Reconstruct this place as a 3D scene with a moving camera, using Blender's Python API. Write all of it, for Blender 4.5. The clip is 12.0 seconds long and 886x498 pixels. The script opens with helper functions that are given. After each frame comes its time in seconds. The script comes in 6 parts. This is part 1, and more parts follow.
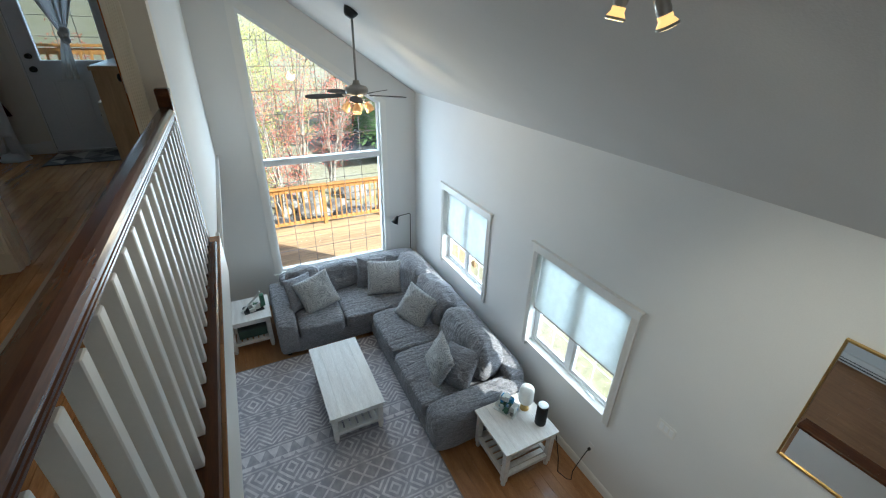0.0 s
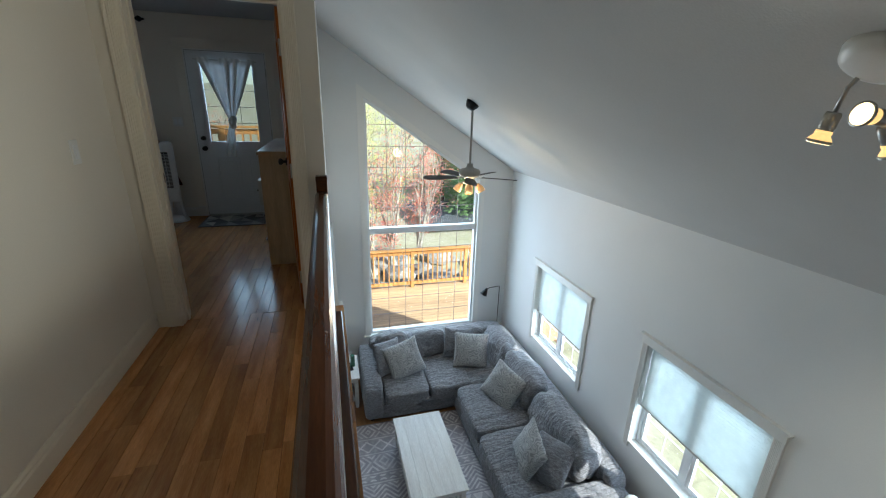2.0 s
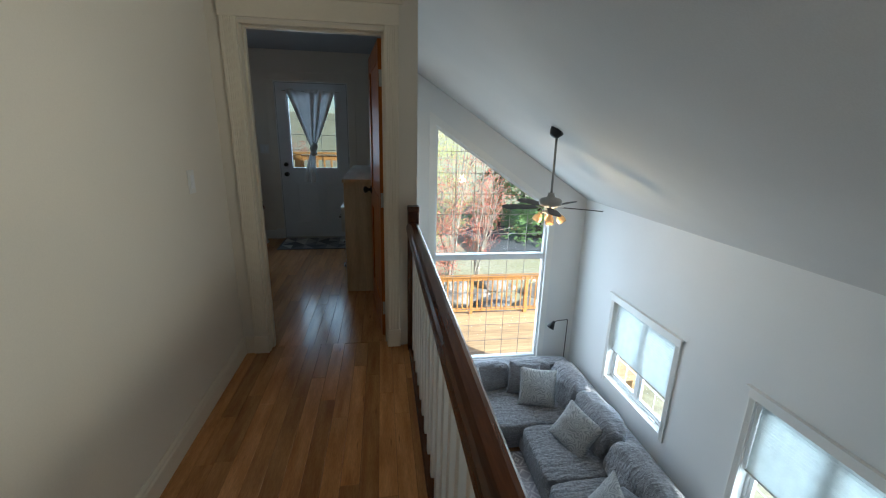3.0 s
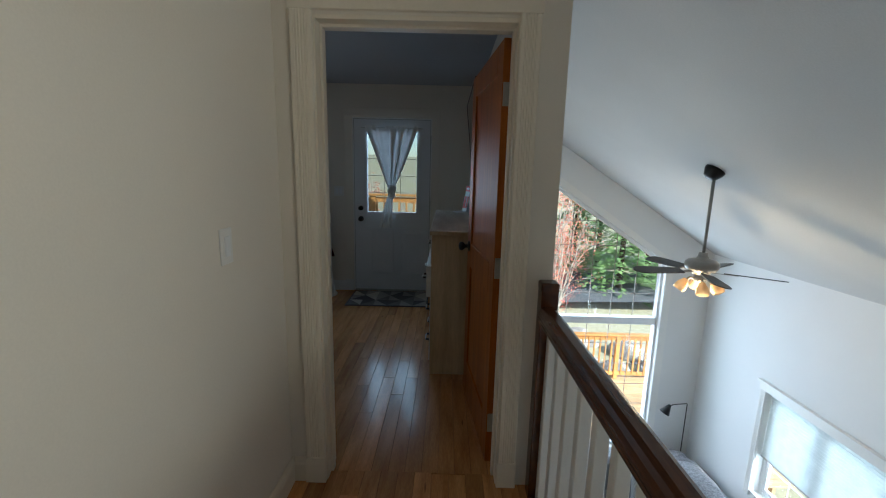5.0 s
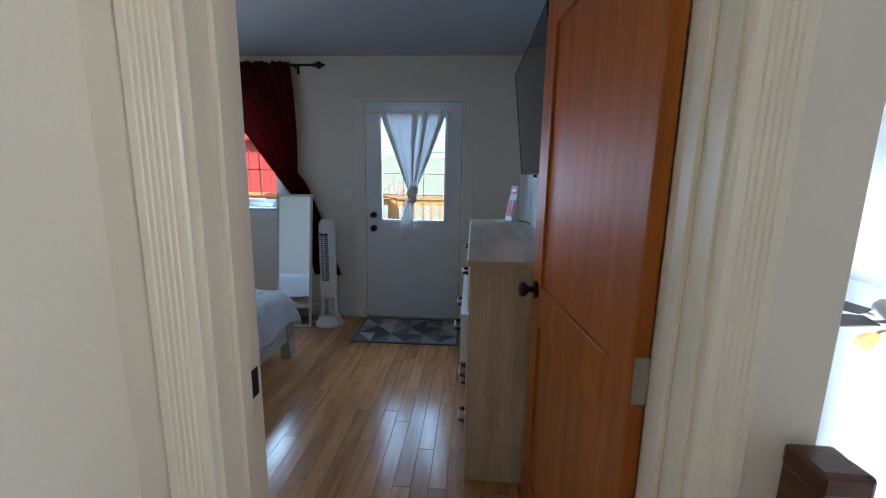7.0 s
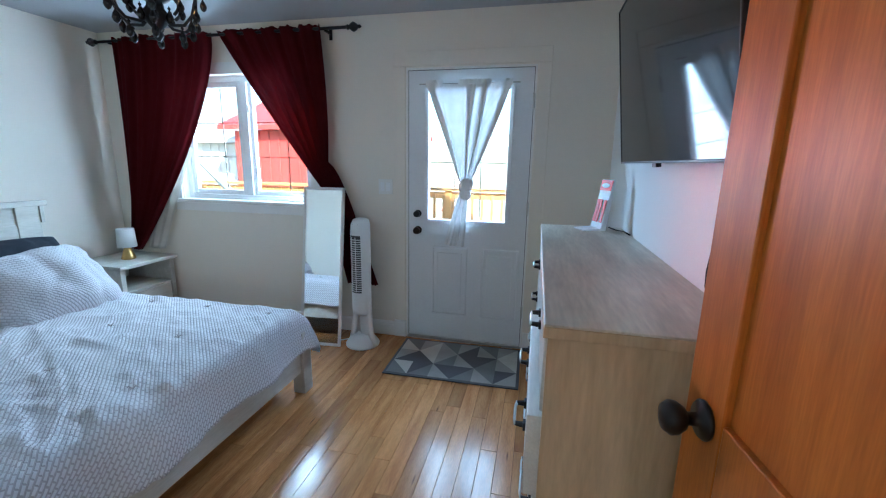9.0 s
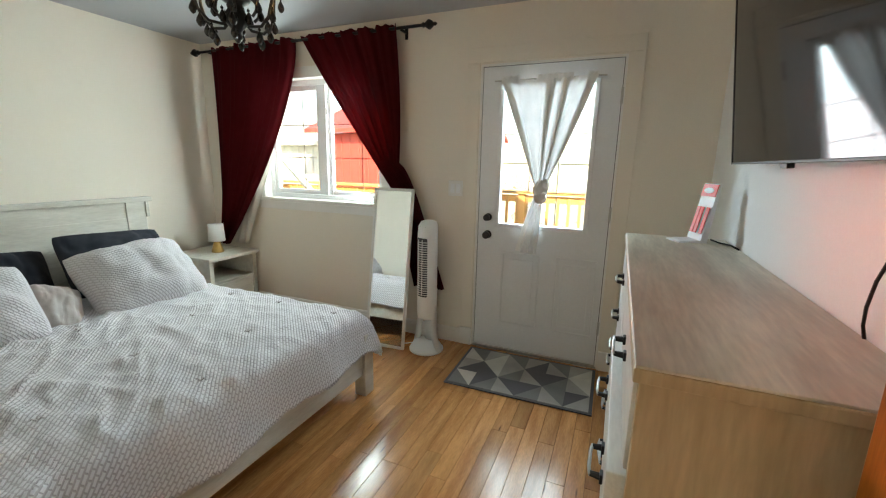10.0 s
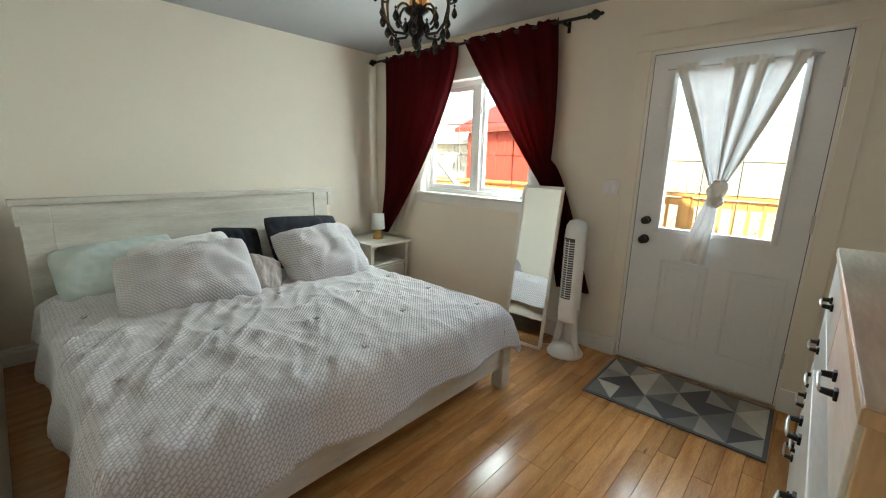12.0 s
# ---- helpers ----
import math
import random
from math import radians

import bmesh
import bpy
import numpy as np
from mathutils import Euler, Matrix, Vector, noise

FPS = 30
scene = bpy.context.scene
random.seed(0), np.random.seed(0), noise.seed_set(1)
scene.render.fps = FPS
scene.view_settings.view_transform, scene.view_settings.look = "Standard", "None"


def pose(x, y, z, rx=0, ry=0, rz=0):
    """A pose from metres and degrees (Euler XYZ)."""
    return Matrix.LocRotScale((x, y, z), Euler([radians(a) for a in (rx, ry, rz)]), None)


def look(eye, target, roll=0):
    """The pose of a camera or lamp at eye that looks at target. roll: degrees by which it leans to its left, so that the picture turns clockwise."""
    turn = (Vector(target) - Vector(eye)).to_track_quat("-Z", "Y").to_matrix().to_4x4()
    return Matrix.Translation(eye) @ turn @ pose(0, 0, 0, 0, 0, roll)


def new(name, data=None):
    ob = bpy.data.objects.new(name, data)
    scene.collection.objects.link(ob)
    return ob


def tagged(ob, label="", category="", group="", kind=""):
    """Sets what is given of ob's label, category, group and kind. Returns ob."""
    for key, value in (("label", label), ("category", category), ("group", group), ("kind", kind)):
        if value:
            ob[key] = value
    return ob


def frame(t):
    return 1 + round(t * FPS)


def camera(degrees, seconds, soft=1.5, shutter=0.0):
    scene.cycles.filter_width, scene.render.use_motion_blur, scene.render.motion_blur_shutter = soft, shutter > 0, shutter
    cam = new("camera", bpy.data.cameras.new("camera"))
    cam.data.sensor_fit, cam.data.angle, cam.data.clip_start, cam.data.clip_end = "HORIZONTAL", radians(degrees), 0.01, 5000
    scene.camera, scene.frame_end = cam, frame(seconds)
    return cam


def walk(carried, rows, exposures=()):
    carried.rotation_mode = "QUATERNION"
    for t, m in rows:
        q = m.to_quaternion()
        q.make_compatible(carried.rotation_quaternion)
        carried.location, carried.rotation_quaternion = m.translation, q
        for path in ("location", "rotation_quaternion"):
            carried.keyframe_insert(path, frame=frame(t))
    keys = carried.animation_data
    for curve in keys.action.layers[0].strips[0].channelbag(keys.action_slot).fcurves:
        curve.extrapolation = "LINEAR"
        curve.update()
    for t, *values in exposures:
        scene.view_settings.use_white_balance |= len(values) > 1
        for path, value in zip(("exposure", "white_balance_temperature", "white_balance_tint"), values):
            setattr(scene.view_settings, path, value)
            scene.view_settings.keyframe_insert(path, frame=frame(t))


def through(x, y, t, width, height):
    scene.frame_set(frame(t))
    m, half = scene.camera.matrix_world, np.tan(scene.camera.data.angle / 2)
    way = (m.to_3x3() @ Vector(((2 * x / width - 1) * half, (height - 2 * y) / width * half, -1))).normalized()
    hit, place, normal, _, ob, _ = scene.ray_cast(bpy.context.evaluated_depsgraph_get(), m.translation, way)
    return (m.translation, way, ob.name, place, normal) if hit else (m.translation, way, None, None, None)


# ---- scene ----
cam = camera(94.7, 12.0, soft=1.15)
PATH = [
    (0, (0.27, 0.147, 1.336), (1.083, 1.723, 0.411), 1.7),
    (0.5, (0.25, 0.159, 1.37), (1.024, 1.795, 0.518), 1.6),
    (1, (0.205, 0.169, 1.395), (0.913, 1.872, 0.62), 1.5),
    (1.5, (0.11, 0.213, 1.425), (0.732, 1.979, 0.722), 1.5),
    (2, (-0.019, 0.304, 1.457), (0.505, 2.124, 0.813), 1.6),
    (2.5, (-0.144, 0.404, 1.472), (0.27, 2.269, 0.881), 1.6),
    (3, (-0.255, 0.533, 1.474), (0.035, 2.436, 0.933), 1.4),
    (5, (-0.499, 1.476, 1.459), (-0.511, 3.443, 1.098), 1.4),
    (5.5, (-0.503, 1.776, 1.447), (-0.55, 3.746, 1.108), 1.4),
    (6, (-0.515, 2.049, 1.454), (-0.596, 4.019, 1.12), 1.3),
    (6.5, (-0.566, 2.325, 1.445), (-0.674, 4.292, 1.097), 1.1),
    (7, (-0.594, 2.571, 1.428), (-0.732, 4.533, 1.066), 1.0),
    (8.8, (-0.634, 3.325, 1.427), (-1.018, 5.242, 1.004), 0.9),
    (9, (-0.641, 3.387, 1.419), (-1.074, 5.295, 1.006), 1.0),
    (9.5, (-0.652, 3.488, 1.416), (-1.25, 5.353, 1.009), 0.9),
    (10, (-0.664, 3.529, 1.41), (-1.428, 5.331, 1.001), 1.2),
    (10.5, (-0.674, 3.537, 1.404), (-1.62, 5.249, 0.988), 1.3),
    (11, (-0.674, 3.522, 1.406), (-1.777, 5.135, 0.981), 1.3),
    (11.5, (-0.691, 3.494, 1.399), (-1.918, 5.014, 0.97), 1.4),
    (12, (-0.703, 3.475, 1.398), (-2.017, 4.919, 0.967), 1.5),
]
EXPOSURES = [(0, 1.21, 5800, 0), (3, 1.1, 5720, 0), (5.5, 1.3, 5650, 2), (6.5, 1.98, 5400, 4), (7, 2.51, 5280, 5), (8.8, 3.52, 5100, 2), (9.1, 3.6, 5500, 2), (9.45, 3.65, 7450, 3), (12, 3.5, 7900, 4)]
walk(cam, [(t, look(eye, target, roll)) for t, eye, target, roll in PATH], EXPOSURES)

# ---------------------------------------------------------------- light
world = bpy.data.worlds.new("sky_world")
scene.world = world
world.use_nodes = True
wn = world.node_tree.nodes
sky = wn.new("ShaderNodeTexSky")
sky.sky_type, sky.sun_disc = "NISHITA", False
SUN_TRAVEL = Vector((-0.70 * math.cos(radians(34)), 0.714 * math.cos(radians(34)), -math.sin(radians(34))))
sky.sun_elevation, sky.sun_rotation = radians(34), math.atan2(-SUN_TRAVEL.x, -SUN_TRAVEL.y)
wn["Background"].inputs["Strength"].default_value = 0.125
world.node_tree.links.new(sky.outputs[0], wn["Background"].inputs[0])

sun = new("sun", bpy.data.lights.new("sun", "SUN"))
sun.data.energy, sun.data.angle, sun.data.color = 4.2, radians(0.6), (1, 0.93, 0.83)
sun.matrix_world = look((0, 0, 12), Vector((0, 0, 12)) + SUN_TRAVEL)


def window_light(name, at, towards, w, h, watts, color):
    """Sky light coming in through one opening."""
    lamp = new(name, bpy.data.lights.new(name, "AREA"))
    lamp.data.shape, lamp.data.size, lamp.data.size_y = "RECTANGLE", w, h
    lamp.data.energy, lamp.data.color = watts, color
    lamp.matrix_world = look(at, Vector(at) + Vector(towards))
    return lamp


DAY = (0.74, 0.87, 1.0)
window_light("daylight_big_window", (1.5, 7.14, -0.9), (0, -1, -0.12), 1.8, 2.6, 42, DAY)
window_light("daylight_side_window_far", (3.3, 5.0, -1.45), (-1, 0, -0.1), 1.2, 1.1, 14, DAY)
window_light("daylight_side_window_near", (3.3, 2.65, -1.45), (-1, 0, -0.1), 1.2, 1.1, 14, DAY)
window_light("daylight_bedroom_window", (-3.07, 6.66, 1.58), (-0.45, -1, -0.1), 1.15, 0.95, 9.4, (0.69, 0.86, 1.0))
window_light("daylight_door_glass", (-1.16, 6.9, 1.6), (0, -1, -0.14), 0.9, 1.2, 8.8, (0.59, 0.77, 1.0))


shed_glow = window_light("daylight_off_red_shed", (-2.75, 6.64, 1.6), (2.59, -1.84, -0.02), 0.5, 0.4, 0.85, (1.0, 0.26, 0.2))
shed_glow.data.spread = radians(30)


def spot_light(name, at, towards, watts, angle, radius, color):
    lamp = new(name, bpy.data.lights.new(name, "SPOT"))
    lamp.data.energy, lamp.data.spot_size, lamp.data.spot_blend = watts, radians(angle), 1.0
    lamp.data.shadow_soft_size, lamp.data.color = radius, color
    lamp.matrix_world = look(at, Vector(at) + Vector(towards))
    return lamp


def bulb_light(name, at, watts, radius=0.03, color=(1, 0.72, 0.42)):
    lamp = new(name, bpy.data.lights.new(name, "POINT"))
    lamp.data.energy, lamp.data.shadow_soft_size, lamp.data.color = watts, radius, color
    lamp.location = at
    return lamp


# ---------------------------------------------------------------- materials
def material(name, color, rough=0.6, metal=0.0, vary=0.06, scale=6.0, fine=60.0, bump=0.15, stretch=(1, 1, 1), per_piece=0.0,
             second=None, spec=0.5, transmission=0.0, coat=0.0, sheen=0.0, alpha=1.0, step=0.002):
    """A paint, wood, cloth or metal: two scales of tone, fine relief, and a tone of its own for each piece."""
    m = bpy.data.materials.new(name)
    m.use_nodes = True
    nt = m.node_tree
    N, L = nt.nodes, nt.links
    b = N["Principled BSDF"]
    co = N.new("ShaderNodeTexCoord")
    mp = N.new("ShaderNodeMapping")
    mp.inputs["Scale"].default_value = stretch
    L.new(co.outputs["Object"], mp.inputs[0])
    vec = mp.outputs[0]
    info = N.new("ShaderNodeObjectInfo")
    if per_piece:
        off = N.new("ShaderNodeVectorMath")
        off.operation = "MULTIPLY_ADD"
        L.new(info.outputs["Random"], off.inputs[0])
        off.inputs[1].default_value = (37, 53, 19)
        L.new(vec, off.inputs[2])
        vec = off.outputs[0]
    big = N.new("ShaderNodeTexNoise")
    big.inputs["Scale"].default_value, big.inputs["Detail"].default_value = scale, 5
    L.new(vec, big.inputs["Vector"])
    small = N.new("ShaderNodeTexNoise")
    small.inputs["Scale"].default_value, small.inputs["Detail"].default_value = fine, 3
    L.new(vec, small.inputs["Vector"])
    ramp = N.new("ShaderNodeValToRGB")
    dark = second or tuple(c * (1 - vary * 2.5) for c in color)
    ramp.color_ramp.elements[0].position, ramp.color_ramp.elements[1].position = 0.33, 0.68
    ramp.color_ramp.elements[0].color, ramp.color_ramp.elements[1].color = (*dark, 1), (*color, 1)
    L.new(big.outputs[0], ramp.inputs[0])
    mix = N.new("ShaderNodeMix")
    mix.data_type, mix.blend_type = "RGBA", "MULTIPLY"
    mix.inputs["Factor"].default_value = 1.0
    L.new(ramp.outputs[0], mix.inputs["A"])
    tone = N.new("ShaderNodeMapRange")
    tone.inputs["To Min"].default_value, tone.inputs["To Max"].default_value = 1 - vary * 1.5, 1 + vary
    tone.inputs["From Min"].default_value, tone.inputs["From Max"].default_value = 0.3, 0.7
    L.new(small.outputs[0], tone.inputs[0])
    out = tone.outputs[0]
    if per_piece:
        own = N.new("ShaderNodeMapRange")
        own.inputs["To Min"].default_value, own.inputs["To Max"].default_value = 1 - per_piece, 1 + per_piece
        L.new(info.outputs["Random"], own.inputs[0])
        mul = N.new("ShaderNodeMath")
        mul.operation = "MULTIPLY"
        L.new(out, mul.inputs[0])
        L.new(own.outputs[0], mul.inputs[1])
        out = mul.outputs[0]
    L.new(out, mix.inputs["B"])
    L.new(mix.outputs["Result"], b.inputs["Base Color"])
    b.inputs["Roughness"].default_value, b.inputs["Metallic"].default_value = rough, metal
    b.inputs["Specular IOR Level"].default_value = spec
    b.inputs["Transmission Weight"].default_value = transmission
    b.inputs["Coat Weight"].default_value, b.inputs["Sheen Weight"].default_value = coat, sheen
    b.inputs["Coat Roughness"].default_value = 0.12
    b.inputs["Alpha"].default_value = alpha
    if bump:
        bp = N.new("ShaderNodeBump")
        bp.inputs["Strength"].default_value, bp.inputs["Distance"].default_value = bump, step
        L.new(small.outputs[0], bp.inputs["Height"])
        L.new(bp.outputs[0], b.inputs["Normal"])
    return m


def glowing(name, color, strength):
    m = bpy.data.materials.new(name)
    m.use_nodes = True
    b = m.node_tree.nodes["Principled BSDF"]
    b.inputs["Base Color"].default_value = (*color, 1)
    b.inputs["Emission Color"].default_value, b.inputs["Emission Strength"].default_value = (*color, 1), strength
    return m


def translucent(name, color, share, rough=0.9, through=0.0):
    """Thin cloth that lets part of the light through; through: the share of open weave."""
    m = material(name, color, rough, vary=0.05, scale=9, fine=240, bump=0.2)
    nt = m.node_tree
    b = nt.nodes["Principled BSDF"]
    t = nt.nodes.new("ShaderNodeBsdfTranslucent")
    t.inputs[0].default_value = (*color, 1)
    s = nt.nodes.new("ShaderNodeMixShader")
    s.inputs[0].default_value = share
    nt.links.new(b.outputs[0], s.inputs[1])
    nt.links.new(t.outputs[0], s.inputs[2])
    last = s.outputs[0]
    if through:
        weave, gap = nt.nodes.new("ShaderNodeMixShader"), nt.nodes.new("ShaderNodeBsdfTransparent")
        weave.inputs[0].default_value = through
        nt.links.new(last, weave.inputs[1])
        nt.links.new(gap.outputs[0], weave.inputs[2])
        last = weave.outputs[0]
    nt.links.new(last, nt.nodes["Material Output"].inputs[0])
    return m


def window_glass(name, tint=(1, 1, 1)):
    m = bpy.data.materials.new(name)
    m.use_nodes = True
    nt = m.node_tree
    nt.nodes.remove(nt.nodes["Principled BSDF"])
    tr, gl, fr, mx = (nt.nodes.new(k) for k in ("ShaderNodeBsdfTransparent", "ShaderNodeBsdfGlossy", "ShaderNodeLayerWeight", "ShaderNodeMixShader"))
    tr.inputs[0].default_value = (*tint, 1)
    gl.inputs["Roughness"].default_value = 0.02
    pw, ml = nt.nodes.new("ShaderNodeMath"), nt.nodes.new("ShaderNodeMath")
    pw.operation, pw.inputs[1].default_value = "POWER", 4.0
    ml.operation, ml.inputs[1].default_value, ml.inputs[2].default_value = "MULTIPLY_ADD", 0.5, 0.03
    nt.links.new(fr.outputs["Facing"], pw.inputs[0])
    nt.links.new(pw.outputs[0], ml.inputs[0])
    nt.links.new(ml.outputs[0], mx.inputs[0])
    nt.links.new(tr.outputs[0], mx.inputs[1])
    nt.links.new(gl.outputs[0], mx.inputs[2])
    nt.links.new(mx.outputs[0], nt.nodes["Material Output"].inputs[0])
    return m


WALL_WHITE = material("wall_white_paint", (0.76, 0.76, 0.75), 0.75, vary=0.015, scale=1.2, fine=190, bump=0.12)
WALL_CREAM = material("wall_cream_paint", (0.8, 0.745, 0.655), 0.75, vary=0.015, scale=1.2, fine=190, bump=0.12)
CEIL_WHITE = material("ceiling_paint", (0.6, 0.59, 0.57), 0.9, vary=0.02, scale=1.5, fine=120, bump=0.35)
# bedroom ceiling: one even grey, darker than the sloped ceiling
CEIL_GREY = material("ceiling_grey", (0.43, 0.44, 0.46), 0.9, vary=0.02, scale=1.5, fine=120, bump=0.35)
TRIM = material("trim_white_gloss", (0.8, 0.79, 0.76), 0.35, vary=0.01, scale=3, fine=90, bump=0.04)
TRIM_CREAM = material("trim_cream_gloss", (0.82, 0.75, 0.63), 0.35, vary=0.012, scale=3, fine=90, bump=0.04)
VINYL = material("white_vinyl", (0.82, 0.83, 0.84), 0.4, vary=0.01, bump=0.03)
PLANK = material("maple_plank", (0.6, 0.295, 0.105), 0.2, vary=0.1, scale=3.0, fine=34, bump=0.08, stretch=(7, 0.9, 7), per_piece=0.24,
                 second=(0.41, 0.17, 0.055), coat=0.35)
# knots and dark flecks in the boards
nt = PLANK.node_tree
vor = nt.nodes.new("ShaderNodeTexVoronoi")
vor.inputs["Scale"].default_value = 2.3
old_mix = next(n for n in nt.nodes if n.type == "MIX")
src = next(n for n in nt.nodes if n.type == "TEX_NOISE").inputs["Vector"].links[0].from_socket
nt.links.new(src, vor.inputs["Vector"])
knot = nt.nodes.new("ShaderNodeMapRange")
knot.inputs["From Min"].default_value, knot.inputs["From Max"].default_value = 0.02, 0.09
knot.inputs["To Min"].default_value, knot.inputs["To Max"].default_value = 0.3, 1.0
nt.links.new(vor.outputs["Distance"], knot.inputs[0])
dark = nt.nodes.new("ShaderNodeMix")
dark.data_type, dark.blend_type, dark.inputs["Factor"].default_value = "RGBA", "MULTIPLY", 1.0
nt.links.new(old_mix.outputs["Result"], dark.inputs["A"])
nt.links.new(knot.outputs[0], dark.inputs["B"])
nt.links.new(dark.outputs["Result"], nt.nodes["Principled BSDF"].inputs["Base Color"])
PLANK_JOINT = material("floor_underlay", (0.25, 0.11, 0.04), 0.6)
RAIL_WOOD = material("dark_walnut_varnish", (0.11, 0.036, 0.011), 0.24, vary=0.12, scale=3, fine=26, bump=0.06, stretch=(9, 0.8, 9),
                     second=(0.06, 0.019, 0.007), spec=0.45)
DOOR_WOOD = material("stained_fir", (0.47, 0.15, 0.022), 0.36, vary=0.1, scale=2.4, fine=30, bump=0.05, stretch=(9, 9, 0.6),
                     second=(0.33, 0.095, 0.014), spec=0.22)
BLACK = material("black_metal", (0.014, 0.013, 0.013), 0.38, metal=0.4, vary=0.1, bump=0.04)
STEEL = material("brushed_nickel", (0.5, 0.49, 0.46), 0.32, metal=1.0, vary=0.05, bump=0.04)
GLASS = window_glass("window_glass")
# bedroom glass: tint added only to dim the bright view outside
GLASS_DIMMED = window_glass("dimmed_window_glass", (0.62, 0.63, 0.62))
MUNTIN = material("muntin_bar", (0.3, 0.24, 0.2), 0.45, bump=0)
MUNTIN_WHITE = material("muntin_bar_white", (0.62, 0.58, 0.54), 0.45, bump=0)
MIRROR = material("mirror_silver", (0.93, 0.94, 0.94), 0.015, metal=1.0, vary=0.0, bump=0)
DECK_WOOD = material("cedar_deck", (0.66, 0.45, 0.25), 0.7, vary=0.12, scale=2, fine=30, stretch=(1, 8, 8), per_piece=0.2)
CEDAR = material("orange_cedar_rail", (0.66, 0.33, 0.1), 0.6, vary=0.12, scale=2, fine=24, per_piece=0.12)


# ---------------------------------------------------------------- building blocks
def link_mesh(name, bm, mat, smooth=False):
    bmesh.ops.recalc_face_normals(bm, faces=bm.faces)
    me = bpy.data.meshes.new(name)
    bm.to_mesh(me)
    bm.free()
    me.materials.append(mat)
    if smooth:
        me.polygons.foreach_set("use_smooth", [True] * len(me.polygons))
    return me


def part(name, bm, mat, parent, label="", smooth=False, at=None):
    """Links a bmesh as one mesh object under a thing or under a part."""
    ob = new(name, link_mesh(name, bm, mat, smooth))
    ob.parent = parent
    if at is not None:
        ob.matrix_basis = at
    if label:
        ob["label"] = label
    return ob


def shared(name, me, parent, at):
    """One more object on a mesh that is already there."""
    ob = new(name, me)
    ob.parent = parent
    ob.matrix_basis = at
    return ob


def thing(name, label, category, at=None, group=""):
    ob = new(name)
    ob.empty_display_size = 0.1
    if at is not None:
        ob.matrix_basis = at
    return tagged(ob, label, category, group)


def structure(name, bm, mat, label, category, smooth=False):
    return tagged(new(name, link_mesh(name, bm, mat, smooth)), label, category, kind="structure")


def add_box(bm, x0, x1, y0, y1, z0, z1, bevel=0.0, m=None, segments=2):
    vs = [bm.verts.new((x, y, z)) for x in (x0, x1) for y in (y0, y1) for z in (z0, z1)]
    fs = [bm.faces.new([vs[i] for i in q]) for q in ((0, 1, 3, 2), (4, 6, 7, 5), (0, 4, 5, 1), (2, 3, 7, 6), (0, 2, 6, 4), (1, 5, 7, 3))]
    if bevel:
        es = list({e for f in fs for e in f.edges})
        r = bmesh.ops.bevel(bm, geom=es, offset=bevel, segments=segments, profile=0.5, affect="EDGES")
        vs = list({v for f in r["faces"] for v in f.verts} | {v for v in vs if v.is_valid})
    if m is not None:
        for v in vs:
            v.co = m @ v.co
    return vs


def box(x0, x1, y0, y1, z0, z1, bevel=0.0, segments=2):
    bm = bmesh.new()
    add_box(bm, x0, x1, y0, y1, z0, z1, bevel, segments=segments)
    return bm


def prism(bm, outline, axis, a, b):
    """Extrudes a 2D outline along an axis from a to b. Outlines are (y, z), (x, z) or (x, y)."""
    def put(p, d):
        return {"x": (d, p[0], p[1]), "y": (p[0], d, p[1]), "z": (p[0], p[1], d)}[axis]
    lo = [bm.verts.new(put(p, a)) for p in outline]
    hi = [bm.verts.new(put(p, b)) for p in outline]
    n = len(outline)
    bm.faces.new(lo), bm.faces.new(hi[::-1])
    for i in range(n):
        bm.faces.new((lo[i], lo[(i + 1) % n], hi[(i + 1) % n], hi[i]))
    return lo + hi


def extrusion(outline, axis, a, b):
    bm = bmesh.new()
    prism(bm, outline, axis, a, b)
    return bm


def add_tube(bm, points, radius, sides=8, closed=False, caps=True):
    """A round bar along a line of points; radius may be a list."""
    pts = [Vector(p) for p in points]
    rings = []
    up = Vector((0.13, 0.21, 0.97))
    for i, p in enumerate(pts):
        a = pts[i - 1] if i or closed else p
        b = pts[(i + 1) % len(pts)] if i + 1 < len(pts) or closed else p
        d = (b - a).normalized()
        s = d.cross(up)
        s = s.normalized() if s.length > 1e-4 else d.orthogonal().normalized()
        t = d.cross(s).normalized()
        r = radius[i] if isinstance(radius, (list, tuple)) else radius
        rings.append([bm.verts.new(p + (s * math.cos(k) + t * math.sin(k)) * r) for k in (2 * math.pi * j / sides for j in range(sides))])
    for i in range(len(rings) if closed else len(rings) - 1):
        a, b = rings[i], rings[(i + 1) % len(rings)]
        for j in range(sides):
            bm.faces.new((a[j], a[(j + 1) % sides], b[(j + 1) % sides], b[j]))
    if caps and not closed:
        bm.faces.new(rings[0][::-1]), bm.faces.new(rings[-1])


def tube(points, radius, sides=8, closed=False):
    bm = bmesh.new()
    add_tube(bm, points, radius, sides, closed)
    return bm


def lathe(profile, sides=24, m=None):
    """A turned shape: profile is (radius, height) from bottom to top."""
    bm = bmesh.new()
    rings = []
    for r, z in profile:
        rings.append([bm.verts.new((r * math.cos(2 * math.pi * j / sides), r * math.sin(2 * math.pi * j / sides), z)) for j in range(sides)])
    for a, b in zip(rings, rings[1:]):
        for j in range(sides):
            bm.faces.new((a[j], a[(j + 1) % sides], b[(j + 1) % sides], b[j]))
    bm.faces.new(rings[0][::-1]), bm.faces.new(rings[-1])
    if m is not None:
        bm.transform(m)
    return bm


